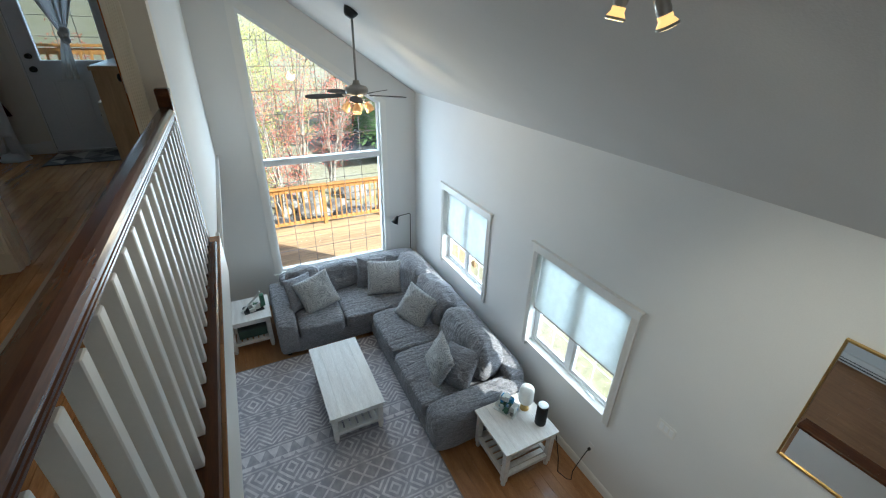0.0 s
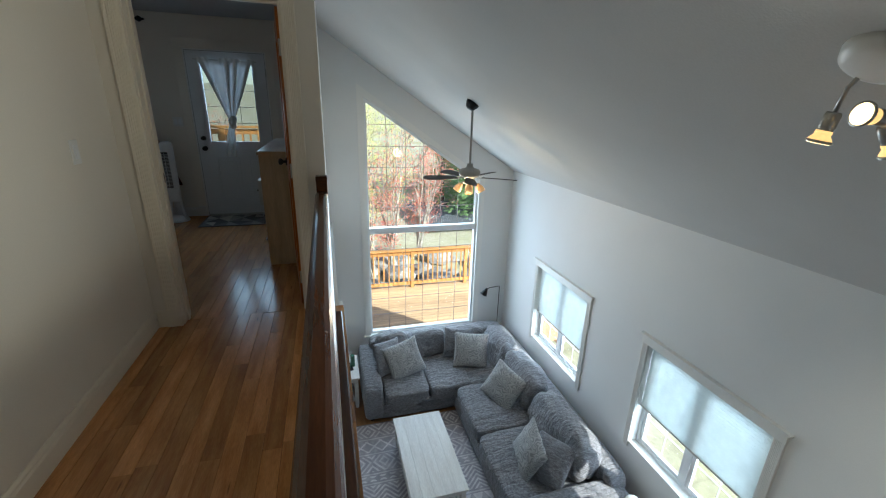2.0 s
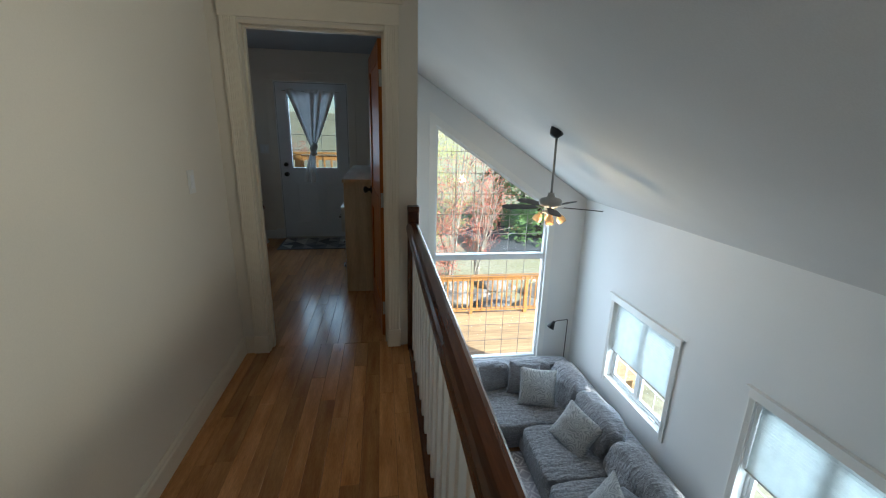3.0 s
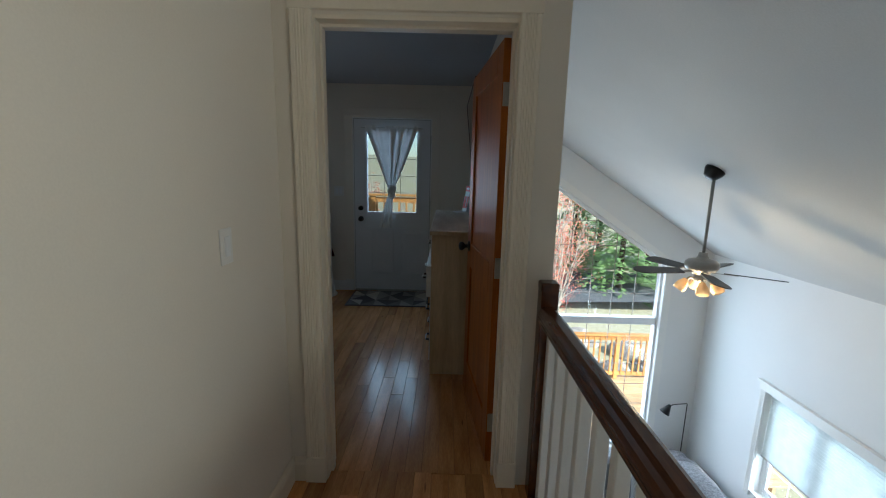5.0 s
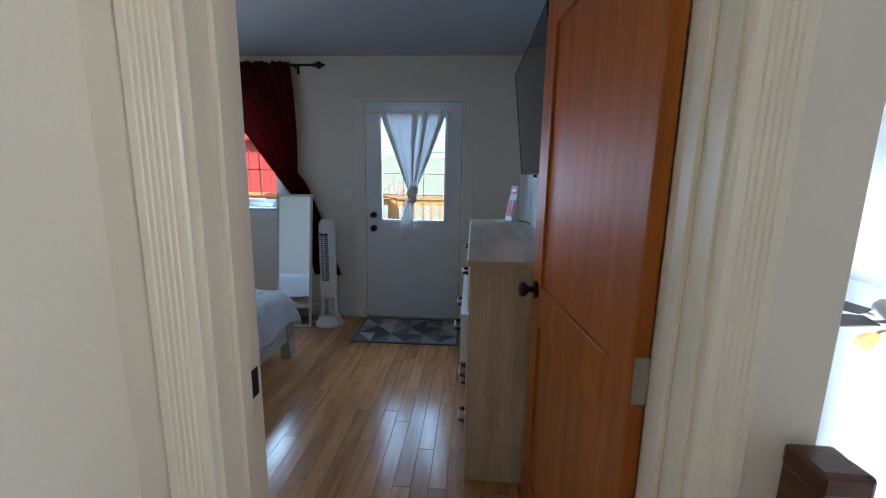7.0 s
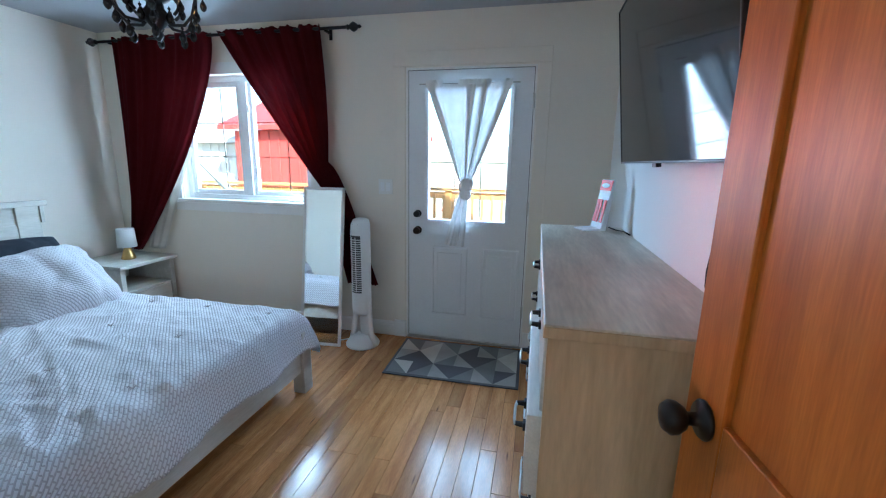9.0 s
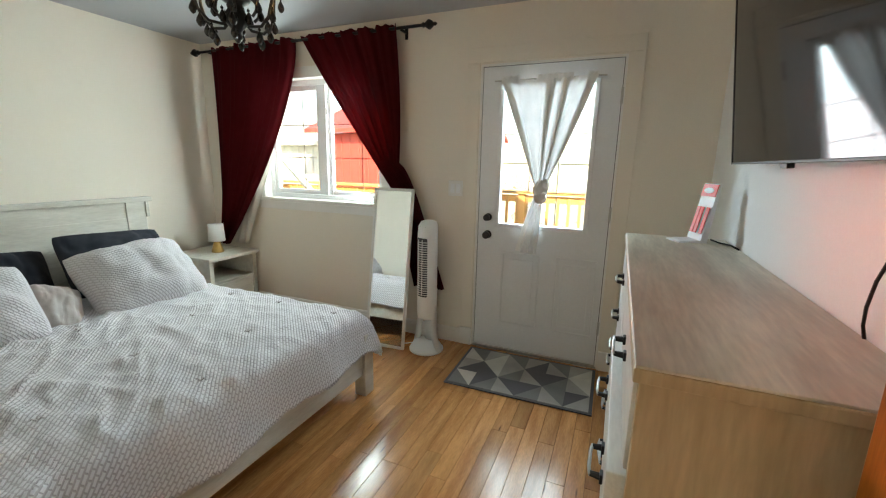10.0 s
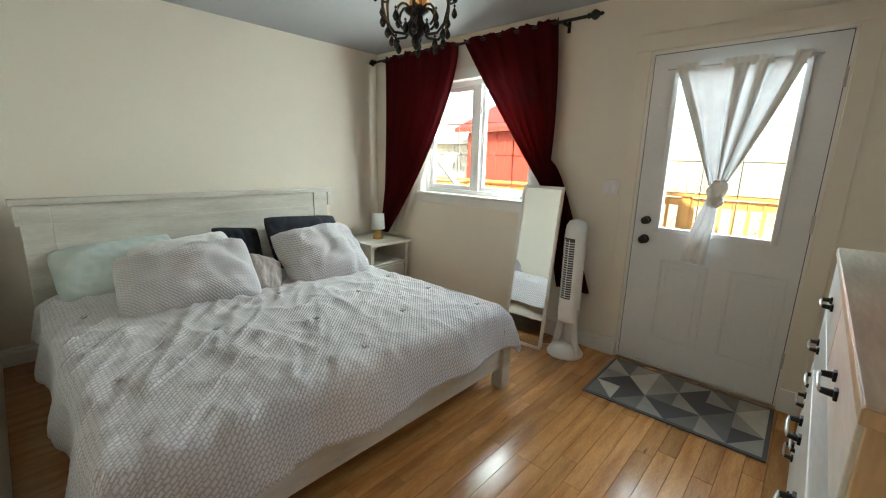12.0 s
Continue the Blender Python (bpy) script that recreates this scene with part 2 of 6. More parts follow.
def soft_box(w, d, h, power=5.0, n=14, wrinkle=0.0, grain=4.0, seed=0, bulge=0.0):
    """An upholstered block: rounded, a little swollen and creased; centred, base at 0."""
    bm = bmesh.new()
    bmesh.ops.create_cube(bm, size=2)
    bmesh.ops.subdivide_edges(bm, edges=bm.edges[:], cuts=n, use_grid_fill=True)
    for v in bm.verts:
        c = v.co
        k = (abs(c.x) ** power + abs(c.y) ** power + abs(c.z) ** power) ** (1 / power)
        q = Vector((c.x / k, c.y / k, c.z / k))
        swell = bulge * (1 - q.x * q.x) * (1 - q.y * q.y)
        p = Vector((q.x * w / 2, q.y * d / 2, q.z * h / 2 + swell * (1 if q.z > 0 else 0)))
        if wrinkle:
            s = p * grain + Vector((seed * 7.3, seed * 3.1, 0))
            p += Vector((c.x / w, c.y / d, c.z / h)).normalized() * wrinkle * (noise.noise(s) + 0.6 * noise.noise(Vector((s.x * 3, s.y * 1.3, s.z * 3))))
        v.co = p + Vector((0, 0, h / 2))
    return bm


def pillow_mesh(w, h, thick, n=22, seed=0, wrinkle=0.012, pinch=0.07, blunt=0.0):
    """A stuffed pillow with pinched corners, standing in the xz plane, base at 0."""
    bm = bmesh.new()
    bmesh.ops.create_grid(bm, x_segments=n, y_segments=n, size=1)
    back = bm.copy()
    out = bmesh.new()
    for side in (1, -1):
        g = bmesh.new()
        bmesh.ops.create_grid(g, x_segments=n, y_segments=n, size=1)
        for v in g.verts:
            u, t = v.co.x, v.co.y
            puff = ((1 - abs(u) ** 2.4) * (1 - abs(t) ** 2.4)) ** 0.62 if abs(u) < 1 and abs(t) < 1 else 0
            round_off = 1 - blunt * abs(u * t) ** 3
            pin = 1 - pinch * (1 - t * t) * abs(u) ** 3
            pin2 = 1 - pinch * (1 - u * u) * abs(t) ** 3
            s = Vector((u * 2.3 + seed * 5.7, t * 2.3, side * 3.0))
            crease = wrinkle * (noise.noise(s) + 0.3 * noise.noise(s * 2.6) - 0.5 * (1 - abs(noise.noise(Vector((u * 2.1 + seed, t * 0.9 + u, side * 2.0 + seed))))) ** 8) * min(1, puff * 2)
            crease += 0.45 * wrinkle * (1 - abs(noise.noise(Vector((u * 3.4 + seed * 2.3 + t, t * 3.0 - u * 1.6, side * 2.0 + seed * 4.1))))) ** 10 * max(0.0, u * u + t * t - 0.15) * min(1, puff * 3)
            v.co = (u * pin * round_off * w / 2, -side * (puff * thick / 2 + crease), t * pin2 * round_off * h / 2 + h / 2)
        me = bpy.data.meshes.new("tmp")
        g.to_mesh(me)
        g.free()
        out.from_mesh(me)
        bpy.data.meshes.remove(me)
    bm.free(), back.free()
    bmesh.ops.remove_doubles(out, verts=out.verts, dist=0.002)
    return out


# ---------------------------------------------------------------- large structure
HALL_X, DOOR_Y, PART_X, EXT_Y = -1.204, 3.205, -0.03, 6.43
LIV_X, END_Y, LOW_Z, CEIL_Z = 3.14, 6.92, -3.05, 2.46
BED_X = -4.42
BACK_Y = -1.9


def roof_z(x):
    return 0.48 + 0.645 * (LIV_X - x)


def holed_wall(name, axis, t0, t1, u0, u1, v0, v1, holes, mat, label):
    """One connected wall slab with rectangular holes; axis is the way that its thickness runs."""
    us = sorted({u0, u1, *[h[0] for h in holes], *[h[1] for h in holes]})
    vs = sorted({v0, v1, *[max(v0, h[2]) for h in holes], *[min(v1, h[3]) for h in holes]})
    bm, made = bmesh.new(), {}

    def vert(i, j, t):
        key = (i, j, t)
        if key not in made:
            d = t1 if t else t0
            made[key] = bm.verts.new((us[i], d, vs[j]) if axis == "y" else (d, us[i], vs[j]))
        return made[key]

    def full(i, j):
        if not (0 <= i < len(us) - 1 and 0 <= j < len(vs) - 1):
            return False
        cu, cv = (us[i] + us[i + 1]) / 2, (vs[j] + vs[j + 1]) / 2
        return not any(h[0] < cu < h[1] and h[2] < cv < h[3] for h in holes)
    for i in range(len(us) - 1):
        for j in range(len(vs) - 1):
            if not full(i, j):
                continue
            for t in (0, 1):
                bm.faces.new([vert(i, j, t), vert(i + 1, j, t), vert(i + 1, j + 1, t), vert(i, j + 1, t)])
            for (di, dj, p, q) in ((-1, 0, (i, j), (i, j + 1)), (1, 0, (i + 1, j), (i + 1, j + 1)), (0, -1, (i, j), (i + 1, j)), (0, 1, (i, j + 1), (i + 1, j + 1))):
                if not full(i + di, j + dj):
                    bm.faces.new([vert(*p, 0), vert(*q, 0), vert(*q, 1), vert(*p, 1)])
    return structure(name, bm, mat, label, "wall")


def wall_y(name, y0, y1, x0, x1, z0, z1, holes, mat, label):
    """A wall that runs along x, with rectangular holes (x0, x1, z0, z1)."""
    return holed_wall(name, "y", y0, y1, x0, x1, z0, z1, holes, mat, label)


def wall_x(name, x0, x1, y0, y1, z0, z1, holes, mat, label):
    """A wall that runs along y, with rectangular holes (y0, y1, z0, z1)."""
    return holed_wall(name, "x", x0, x1, y0, y1, z0, z1, holes, mat, label)


# landing and door wall
DOOR = (-1.053, -0.217, 0.0, 2.065)
wall_y("wall_landing", DOOR_Y, DOOR_Y + 0.14, HALL_X, PART_X, 0.0, 3.3, [DOOR], WALL_CREAM, "cream painted wall around the bedroom doorway")
wall_y("wall_bedroom_back", DOOR_Y, DOOR_Y + 0.14, BED_X, HALL_X, 0.0, CEIL_Z + 0.1, [], WALL_CREAM, "cream painted bedroom wall beside the door")
wall_x("wall_landing_side", HALL_X - 0.12, HALL_X, BACK_Y, DOOR_Y - 0.0, 0.0, 3.45, [], WALL_CREAM, "long cream painted wall of the landing")
wall_x("wall_partition", PART_X - 0.13, PART_X, DOOR_Y + 0.14, END_Y, -0.3, 2.55, [], WALL_WHITE, "white painted wall between bedroom and living room")
wall_x("wall_bedroom_side", BED_X - 0.12, BED_X, DOOR_Y, EXT_Y + 0.16, 0.0, CEIL_Z + 0.1, [], WALL_CREAM, "cream painted wall behind the bed")
BWIN = (-3.7, -2.44, 1.07, 2.09)
EDOOR = (-1.63, -0.69, 0.0, 2.09)
wall_y("wall_bedroom_outer", EXT_Y, EXT_Y + 0.16, BED_X, PART_X - 0.13, -0.3, CEIL_Z + 0.1, [BWIN, EDOOR], WALL_CREAM,
       "cream painted outer bedroom wall with window and door")
W1, W2 = (4.4, 5.71, -2.1, -0.85), (2.0, 3.31, -2.1, -0.83)
wall_x("wall_living_side", LIV_X, LIV_X + 0.16, BACK_Y, END_Y, LOW_Z, 0.62, [W1, W2], WALL_WHITE, "white painted side wall with two windows")

# gable end with the tall slanted window
BW = dict(x0=0.57, x1=2.51, z0=-2.45, zl=1.615, zr=0.34)
XL, XR = PART_X - 0.13, LIV_X + 0.16
bm = bmesh.new()
outer = [(XL, LOW_Z), (XR, LOW_Z), (XR, roof_z(XR) + 0.1), (XL, roof_z(XL) + 0.1)]
inner = [(BW["x0"], BW["z0"]), (BW["x1"], BW["z0"]), (BW["x1"], BW["zr"]), (BW["x0"], BW["zl"])]
ring = [[[bm.verts.new((x, y, z)) for x, z in line] for line in (outer, inner)] for y in (END_Y, END_Y + 0.18)]
for i in range(4):
    j = (i + 1) % 4
    for side in ring:
        bm.faces.new((side[0][i], side[0][j], side[1][j], side[1][i]))
    for line in (0, 1):
        bm.faces.new((ring[0][line][i], ring[0][line][j], ring[1][line][j], ring[1][line][i]))
structure("wall_gable", bm, WALL_WHITE, "white painted gable wall with a tall slanted window", "wall")
structure("wall_gable_lower", box(-2.07, XL, END_Y, END_Y + 0.18, LOW_Z, -0.3), WALL_WHITE, "plain white end wall under the bedroom", "wall")
wall_y("wall_back", BACK_Y - 0.12, BACK_Y, -1.95, LIV_X + 0.16, LOW_Z, 3.4, [], WALL_WHITE, "plain white wall closing the living room")
wall_x("wall_lower_side", -2.07, -1.95, BACK_Y, END_Y + 0.18, LOW_Z, -0.3, [], WALL_WHITE, "plain white wall of the lower room")

# ceilings
bm = bmesh.new()
prism(bm, [(-1.32, roof_z(-1.32)), (LIV_X + 0.4, roof_z(LIV_X + 0.4)), (LIV_X + 0.4, roof_z(LIV_X + 0.4) + 0.2), (-1.32, roof_z(-1.32) + 0.2)], "y", BACK_Y - 0.12, END_Y + 0.18)
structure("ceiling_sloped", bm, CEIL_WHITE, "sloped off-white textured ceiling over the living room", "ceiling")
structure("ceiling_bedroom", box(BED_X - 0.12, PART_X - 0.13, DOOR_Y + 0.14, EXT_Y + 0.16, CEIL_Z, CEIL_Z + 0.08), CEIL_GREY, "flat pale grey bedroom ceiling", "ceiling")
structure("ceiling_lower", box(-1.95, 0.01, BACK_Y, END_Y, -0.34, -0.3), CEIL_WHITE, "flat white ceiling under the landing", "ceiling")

# floors: the sheets that carry the planks
floor_hall = structure("floor_landing", box(HALL_X - 0.0, 0.01, BACK_Y, DOOR_Y, -0.3, -0.012), PLANK_JOINT, "glossy brown maple plank floor of the landing", "floor")
floor_bed = structure("floor_bedroom", box(BED_X, PART_X - 0.13, DOOR_Y, EXT_Y + 0.16, -0.3, -0.012), PLANK_JOINT, "glossy maple plank floor of the bedroom", "floor")
floor_low = structure("floor_living", box(-1.95, LIV_X + 0.16, BACK_Y, END_Y, LOW_Z - 0.2, LOW_Z - 0.012), PLANK_JOINT, "warm brown plank floor of the living room", "floor")
structure("fascia", box(0.012, 0.035, BACK_Y, DOOR_Y + 0.14, -0.34, -0.002, 0.003), TRIM, "white fascia board along the landing edge", "trim")


# ---------------------------------------------------------------- trim
def fluted(name, parent, mat, axis, along, a0, a1, face, out, z0, z1, label=""):
    """An upright casing board with five grooves; along = 'x' or 'y', face = wall plane, out = +1/-1."""
    w, d, n = a1 - a0, 0.02, 5
    prof = [(a0, 0), (a0, d * 0.8), (a0 + 0.004, d)]
    step = (w - 0.03) / n
    for i in range(n):
        s = a0 + 0.015 + i * step
        prof += [(s + step * 0.2, d), (s + step * 0.38, d - 0.0024), (s + step * 0.62, d - 0.0024), (s + step * 0.8, d)]
    prof += [(a1 - 0.004, d), (a1, d * 0.8), (a1, 0)]
    pts = [(p, face + out * q) for p, q in prof] if along == "x" else [(face + out * q, p) for p, q in prof]
    return part(name, extrusion(pts, "z", z0, z1), mat, parent, label)


def header_board(name, parent, mat, along, a0, a1, face, out, z0, z1, lip=0.03):
    """The flat head casing with a small crown along its top."""
    bm = bmesh.new()
    for (u0, u1, d, c0, c1) in ((a0, a1, 0.024, z0, z1 - 0.03), (a0 - lip * 0.6, a1 + lip * 0.6, 0.034, z1 - 0.03, z1 - 0.012), (a0 - lip, a1 + lip, 0.046, z1 - 0.012, z1)):
        lo, hi = sorted((face, face + out * d))
        if along == "x":
            add_box(bm, u0, u1, lo, hi, c0, c1, 0.002)
        else:
            add_box(bm, lo, hi, u0, u1, c0, c1, 0.002)
    return part(name, bm, mat, parent)


def skirting(name, along, a0, a1, face, out, z0, mat, label):
    prof = [(0, 0), (0.016, 0), (0.016, 0.085), (0.012, 0.095), (0.012, 0.105), (0.005, 0.118), (0, 0.12)]
    if along == "y":
        bm = extrusion([(face + out * d, z0 + z) for d, z in prof], "y", a0, a1)
    else:
        bm = extrusion([(face + out * d, z0 + z) for d, z in prof], "x", a0, a1)
    return structure(name, bm, mat, label, "baseboard")


BB = "white moulded baseboard along the wall"
skirting("baseboard_landing", "y", BACK_Y, DOOR_Y, HALL_X, 1, 0, TRIM_CREAM, BB)
skirting("baseboard_landing_end", "x", HALL_X + 0.016, -1.134, DOOR_Y, -1, 0, TRIM_CREAM, BB)
skirting("baseboard_bedroom_side", "y", DOOR_Y + 0.14, EXT_Y, BED_X, 1, 0, TRIM, BB)
skirting("baseboard_bedroom_outer", "x", BED_X + 0.016, -1.72, EXT_Y, -1, 0, TRIM, BB)
skirting("baseboard_bedroom_partition", "y", DOOR_Y + 0.14, EXT_Y - 0.02, PART_X - 0.13, -1, 0, TRIM, BB)
skirting("baseboard_living_side", "y", BACK_Y, END_Y, LIV_X, -1, LOW_Z, TRIM, BB)
skirting("baseboard_living_gable", "x", -1.95, LIV_X - 0.016, END_Y, -1, LOW_Z, TRIM, BB)

# bedroom doorway: jambs, stops, fluted casing
frame_1 = tagged(new("door_frame_1"), "cream fluted casing around the bedroom doorway", "door frame", kind="structure")
fluted("casing", frame_1, TRIM_CREAM, "z", "x", -1.13, -1.043, DOOR_Y, -1, 0.13, 2.075)
fluted("casing", frame_1, TRIM_CREAM, "z", "x", -0.228, -0.146, DOOR_Y, -1, 0.13, 2.075)
part("plinth", box(-1.134, -1.039, DOOR_Y - 0.026, DOOR_Y, 0, 0.13, 0.003), TRIM_CREAM, frame_1)
part("plinth", box(-0.232, -0.142, DOOR_Y - 0.026, DOOR_Y, 0, 0.13, 0.003), TRIM_CREAM, frame_1)
header_board("head_casing", frame_1, TRIM_CREAM, "x", -1.134, -0.142, DOOR_Y, -1, 2.075, 2.215)
part("jamb", box(-1.053, -1.035, DOOR_Y, DOOR_Y + 0.145, 0, 2.065, 0.002), TRIM_CREAM, frame_1)
part("jamb", box(-0.235, -0.217, DOOR_Y, DOOR_Y + 0.145, 0, 2.065, 0.002), TRIM_CREAM, frame_1)
part("jamb", box(-1.035, -0.235, DOOR_Y, DOOR_Y + 0.145, 2.047, 2.065, 0.002), TRIM_CREAM, frame_1)
part("stop", box(-1.035, -1.023, DOOR_Y + 0.055, DOOR_Y + 0.092, 0, 2.047, 0.002), TRIM_CREAM, frame_1)
part("stop", box(-0.247, -0.235, DOOR_Y + 0.055, DOOR_Y + 0.092, 0, 2.047, 0.002), TRIM_CREAM, frame_1)
part("stop", box(-1.023, -0.247, DOOR_Y + 0.055, DOOR_Y + 0.092, 2.035, 2.047, 0.002), TRIM_CREAM, frame_1)
part("strike_plate", box(-1.0345, -1.0325, DOOR_Y + 0.1, DOOR_Y + 0.132, 0.965, 1.025, 0.0005), BLACK, frame_1, "black strike plate")
part("casing", box(-1.13, -1.04, DOOR_Y + 0.14, DOOR_Y + 0.158, 0, 2.075, 0.003), TRIM, frame_1)
part("casing", box(-0.23, -0.165, DOOR_Y + 0.14, DOOR_Y + 0.156, 0, 2.075, 0.003), TRIM, frame_1)

# open bedroom door, hinged on the side of the dresser
DW, DH, DT = 0.8, 2.03, 0.036
door = thing("bedroom_door", "open reddish stained wooden two-panel door with black knobs", "door", pose(-0.252, DOOR_Y + 0.147, 0.008, 0, 0, 95.8))
def frame_rail(x0, x1, z0, z1):
    return box(x0, x1, -DT / 2, DT / 2, z0, z1, 0.003)
part("stile", frame_rail(0, 0.115, 0, DH), DOOR_WOOD, door)
part("stile", frame_rail(DW - 0.115, DW, 0, DH), DOOR_WOOD, door)
for z0, z1 in ((0, 0.22), (0.87, 1.02), (DH - 0.12, DH)):
    part("rail", frame_rail(0.115, DW - 0.115, z0, z1), DOOR_WOOD, door)
for z0, z1 in ((0.22, 0.87), (1.02, DH - 0.12)):
    part("panel", box(0.1, DW - 0.1, -0.007, 0.007, z0 - 0.01, z1 + 0.01), DOOR_WOOD, door)
for s in (1, -1):
    prof = [(0.033, 0), (0.034, 0.004), (0.03, 0.009), (0.012, 0.012), (0.011, 0.028), (0.02, 0.034), (0.028, 0.046), (0.029, 0.056), (0.022, 0.066), (0.006, 0.07)]
    part("knob", lathe(prof, 24, pose(DW - 0.065, s * DT / 2, 0.997, -90 * s, 0, 0)), BLACK, door, "black door knob", smooth=True)
for z in (0.22, 1.02, 1.8):
    bm = box(-0.004, 0.03, -DT / 2 - 0.003, -DT / 2, z - 0.05, z + 0.05, 0.001)
    add_tube(bm, [(-0.006, -DT / 2 - 0.004, z - 0.052), (-0.006, -DT / 2 - 0.004, z + 0.052)], 0.006, 10)
    hinge = part("hinge", bm, STEEL, door, "brushed nickel hinge")
bm = bmesh.new()
for z in (0.22, 1.02, 1.8):
    add_box(bm, -0.004, 0.0, -DT / 2, DT / 2 - 0.004, z - 0.05, z + 0.05, 0.001)
part("hinge_leaf", bm, STEEL, door)

# ---------------------------------------------------------------- landing rail
RX = -0.058
rail = thing("stair_railing", "dark walnut handrail on white square balusters along the landing", "railing", pose(RX, 0, 0))
half = [(0.018, 0.926), (0.034, 0.92), (0.045, 0.909), (0.051, 0.896), (0.052, 0.889), (0.047, 0.886), (0.052, 0.882), (0.052, 0.876), (0.045, 0.871), (0.04, 0.87), (0.04, 0.866), (0.045, 0.862), (0.045, 0.856), (0.036, 0.851), (0.034, 0.842)]
prof = [(0.8 * x - 0.006, z) for x, z in half[::-1]] + [(-0.8 * x - 0.006, z) for x, z in half]
part("handrail", extrusion(prof, "y", BACK_Y, 3.112), RAIL_WOOD, rail, "dark varnished handrail")
shoe = [(-0.03, 0.0), (0.083, 0.0), (0.083, 0.022), (0.075, 0.03), (-0.022, 0.03), (-0.03, 0.022)]
part("shoe_rail", extrusion(shoe, "y", BACK_Y, 3.112), RAIL_WOOD, rail, "dark varnished base rail")
bm = box(-0.036, 0.036, 3.112, 3.184, 0.0, 1.0, 0.004)
add_box(bm, -0.038, 0.038, 3.11, 3.186, 0.985, 1.024, 0.008)
part("newel_post", bm, RAIL_WOOD, rail, "dark varnished newel post")
bal_bm = bmesh.new()
add_box(bal_bm, -0.008, 0.034, -0.019, 0.019, 0.03, 0.848, 0.003, segments=1)
bal = link_mesh("baluster", bal_bm, TRIM)
for i in range(34):
    shared("baluster", bal, rail, pose(0, 3.075 - 0.137 * i, 0))

# switches
def wall_plate(name, at, gangs, label):
    t = thing(name, label, "light switch", at)
    w = 0.07 + 0.046 * (gangs - 1)
    part("plate", box(-w / 2, w / 2, 0, 0.006, -0.058, 0.058, 0.003), TRIM, t)
    for i in range(gangs):
        x = (i - (gangs - 1) / 2) * 0.046
        part("rocker", box(x - 0.016, x + 0.016, 0.006, 0.01, -0.033, 0.033, 0.0015), VINYL, t)
    return t
wall_plate("light_switch", pose(HALL_X, 2.755, 1.215, 0, 0, -90), 1, "white rocker light switch on the landing wall")
wall_plate("light_switch", pose(-1.8, EXT_Y, 1.23, 0, 0, 180), 2, "white double light switch beside the deck door")
wall_plate("light_switch", pose(LIV_X, 1.4, -1.62, 0, 0, 90), 3, "white triple light switch plate on the wall")
outlet = thing("wall_outlet", "white wall outlet with a black plug", "outlet", pose(LIV_X, 2.03, -2.62, 0, 0, 90))
part("plate", box(-0.035, 0.035, 0, 0.006, -0.058, 0.058, 0.003), TRIM, outlet)
part("plug", box(-0.014, 0.014, 0.006, 0.035, -0.034, -0.006, 0.004), BLACK, outlet, "black plug")

# ---------------------------------------------------------------- bedroom: deck door
DOOR_PAINT = material("door_white_paint", (0.74, 0.75, 0.76), 0.42, vary=0.015, scale=2, fine=70, bump=0.05)
ext = tagged(new("door_1"), "white deck door with a half-height glass pane", "door", kind="structure")
bm = bmesh.new()
x0, x1 = EDOOR[0], EDOOR[1]
add_box(bm, x0, x0 + 0.014, EXT_Y + 0.0, EXT_Y + 0.16, 0, 2.09)
add_box(bm, x1 - 0.014, x1, EXT_Y + 0.0, EXT_Y + 0.16, 0, 2.09)
add_box(bm, x0 + 0.014, x1 - 0.014, EXT_Y + 0.0, EXT_Y + 0.16, 2.076, 2.09)
add_box(bm, x0 + 0.014, x0 + 0.032, EXT_Y + 0.056, EXT_Y + 0.09, 0.016, 2.076)
add_box(bm, x1 - 0.032, x1 - 0.014, EXT_Y + 0.056, EXT_Y + 0.09, 0.016, 2.076)
add_box(bm, x0 + 0.032, x1 - 0.032, EXT_Y + 0.056, EXT_Y + 0.09, 2.058, 2.076)
part("door_jamb", bm, TRIM, ext)
part("threshold", box(x0, x1, EXT_Y + 0.0, EXT_Y + 0.16, -0.012, 0.016, 0.003), STEEL, ext, "metal threshold")
# black fill in the gap round the leaf, imitating the shade there
bm = bmesh.new()
add_box(bm, x0 + 0.0142, x0 + 0.0178, EXT_Y + 0.012, EXT_Y + 0.05, 0.018, 2.0758)
add_box(bm, x1 - 0.0178, x1 - 0.0142, EXT_Y + 0.012, EXT_Y + 0.05, 0.018, 2.0758)
add_box(bm, x0 + 0.0178, x1 - 0.0178, EXT_Y + 0.012, EXT_Y + 0.05, 2.0722, 2.0758)
part("weatherstrip", bm, BLACK, ext, "black strip standing in for shade in the door gap")
GX0, GX1, GZ0, GZ1 = -1.455, -0.865, 0.99, 1.93
lx0, lx1, lz0, lz1 = x0 + 0.018, x1 - 0.018, 0.02, 2.072
bm = bmesh.new()
Y0, Y1 = EXT_Y + 0.008, EXT_Y + 0.052
add_box(bm, lx0, GX0, Y0, Y1, lz0, lz1)
add_box(bm, GX1, lx1, Y0, Y1, lz0, lz1)
add_box(bm, GX0, GX1, Y0, Y1, lz0, GZ0)
add_box(bm, GX0, GX1, Y0, Y1, GZ1, lz1)
part("leaf", bm, DOOR_PAINT, ext)
bm = bmesh.new()
for (a, b, c, d) in ((GX0 - 0.03, GX0, GZ0 - 0.03, GZ1 + 0.03), (GX1, GX1 + 0.03, GZ0 - 0.03, GZ1 + 0.03), (GX0, GX1, GZ0 - 0.03, GZ0), (GX0, GX1, GZ1, GZ1 + 0.03)):
    add_box(bm, a, b, Y0 - 0.014, Y0 - 0.0005, c, d, 0.004)
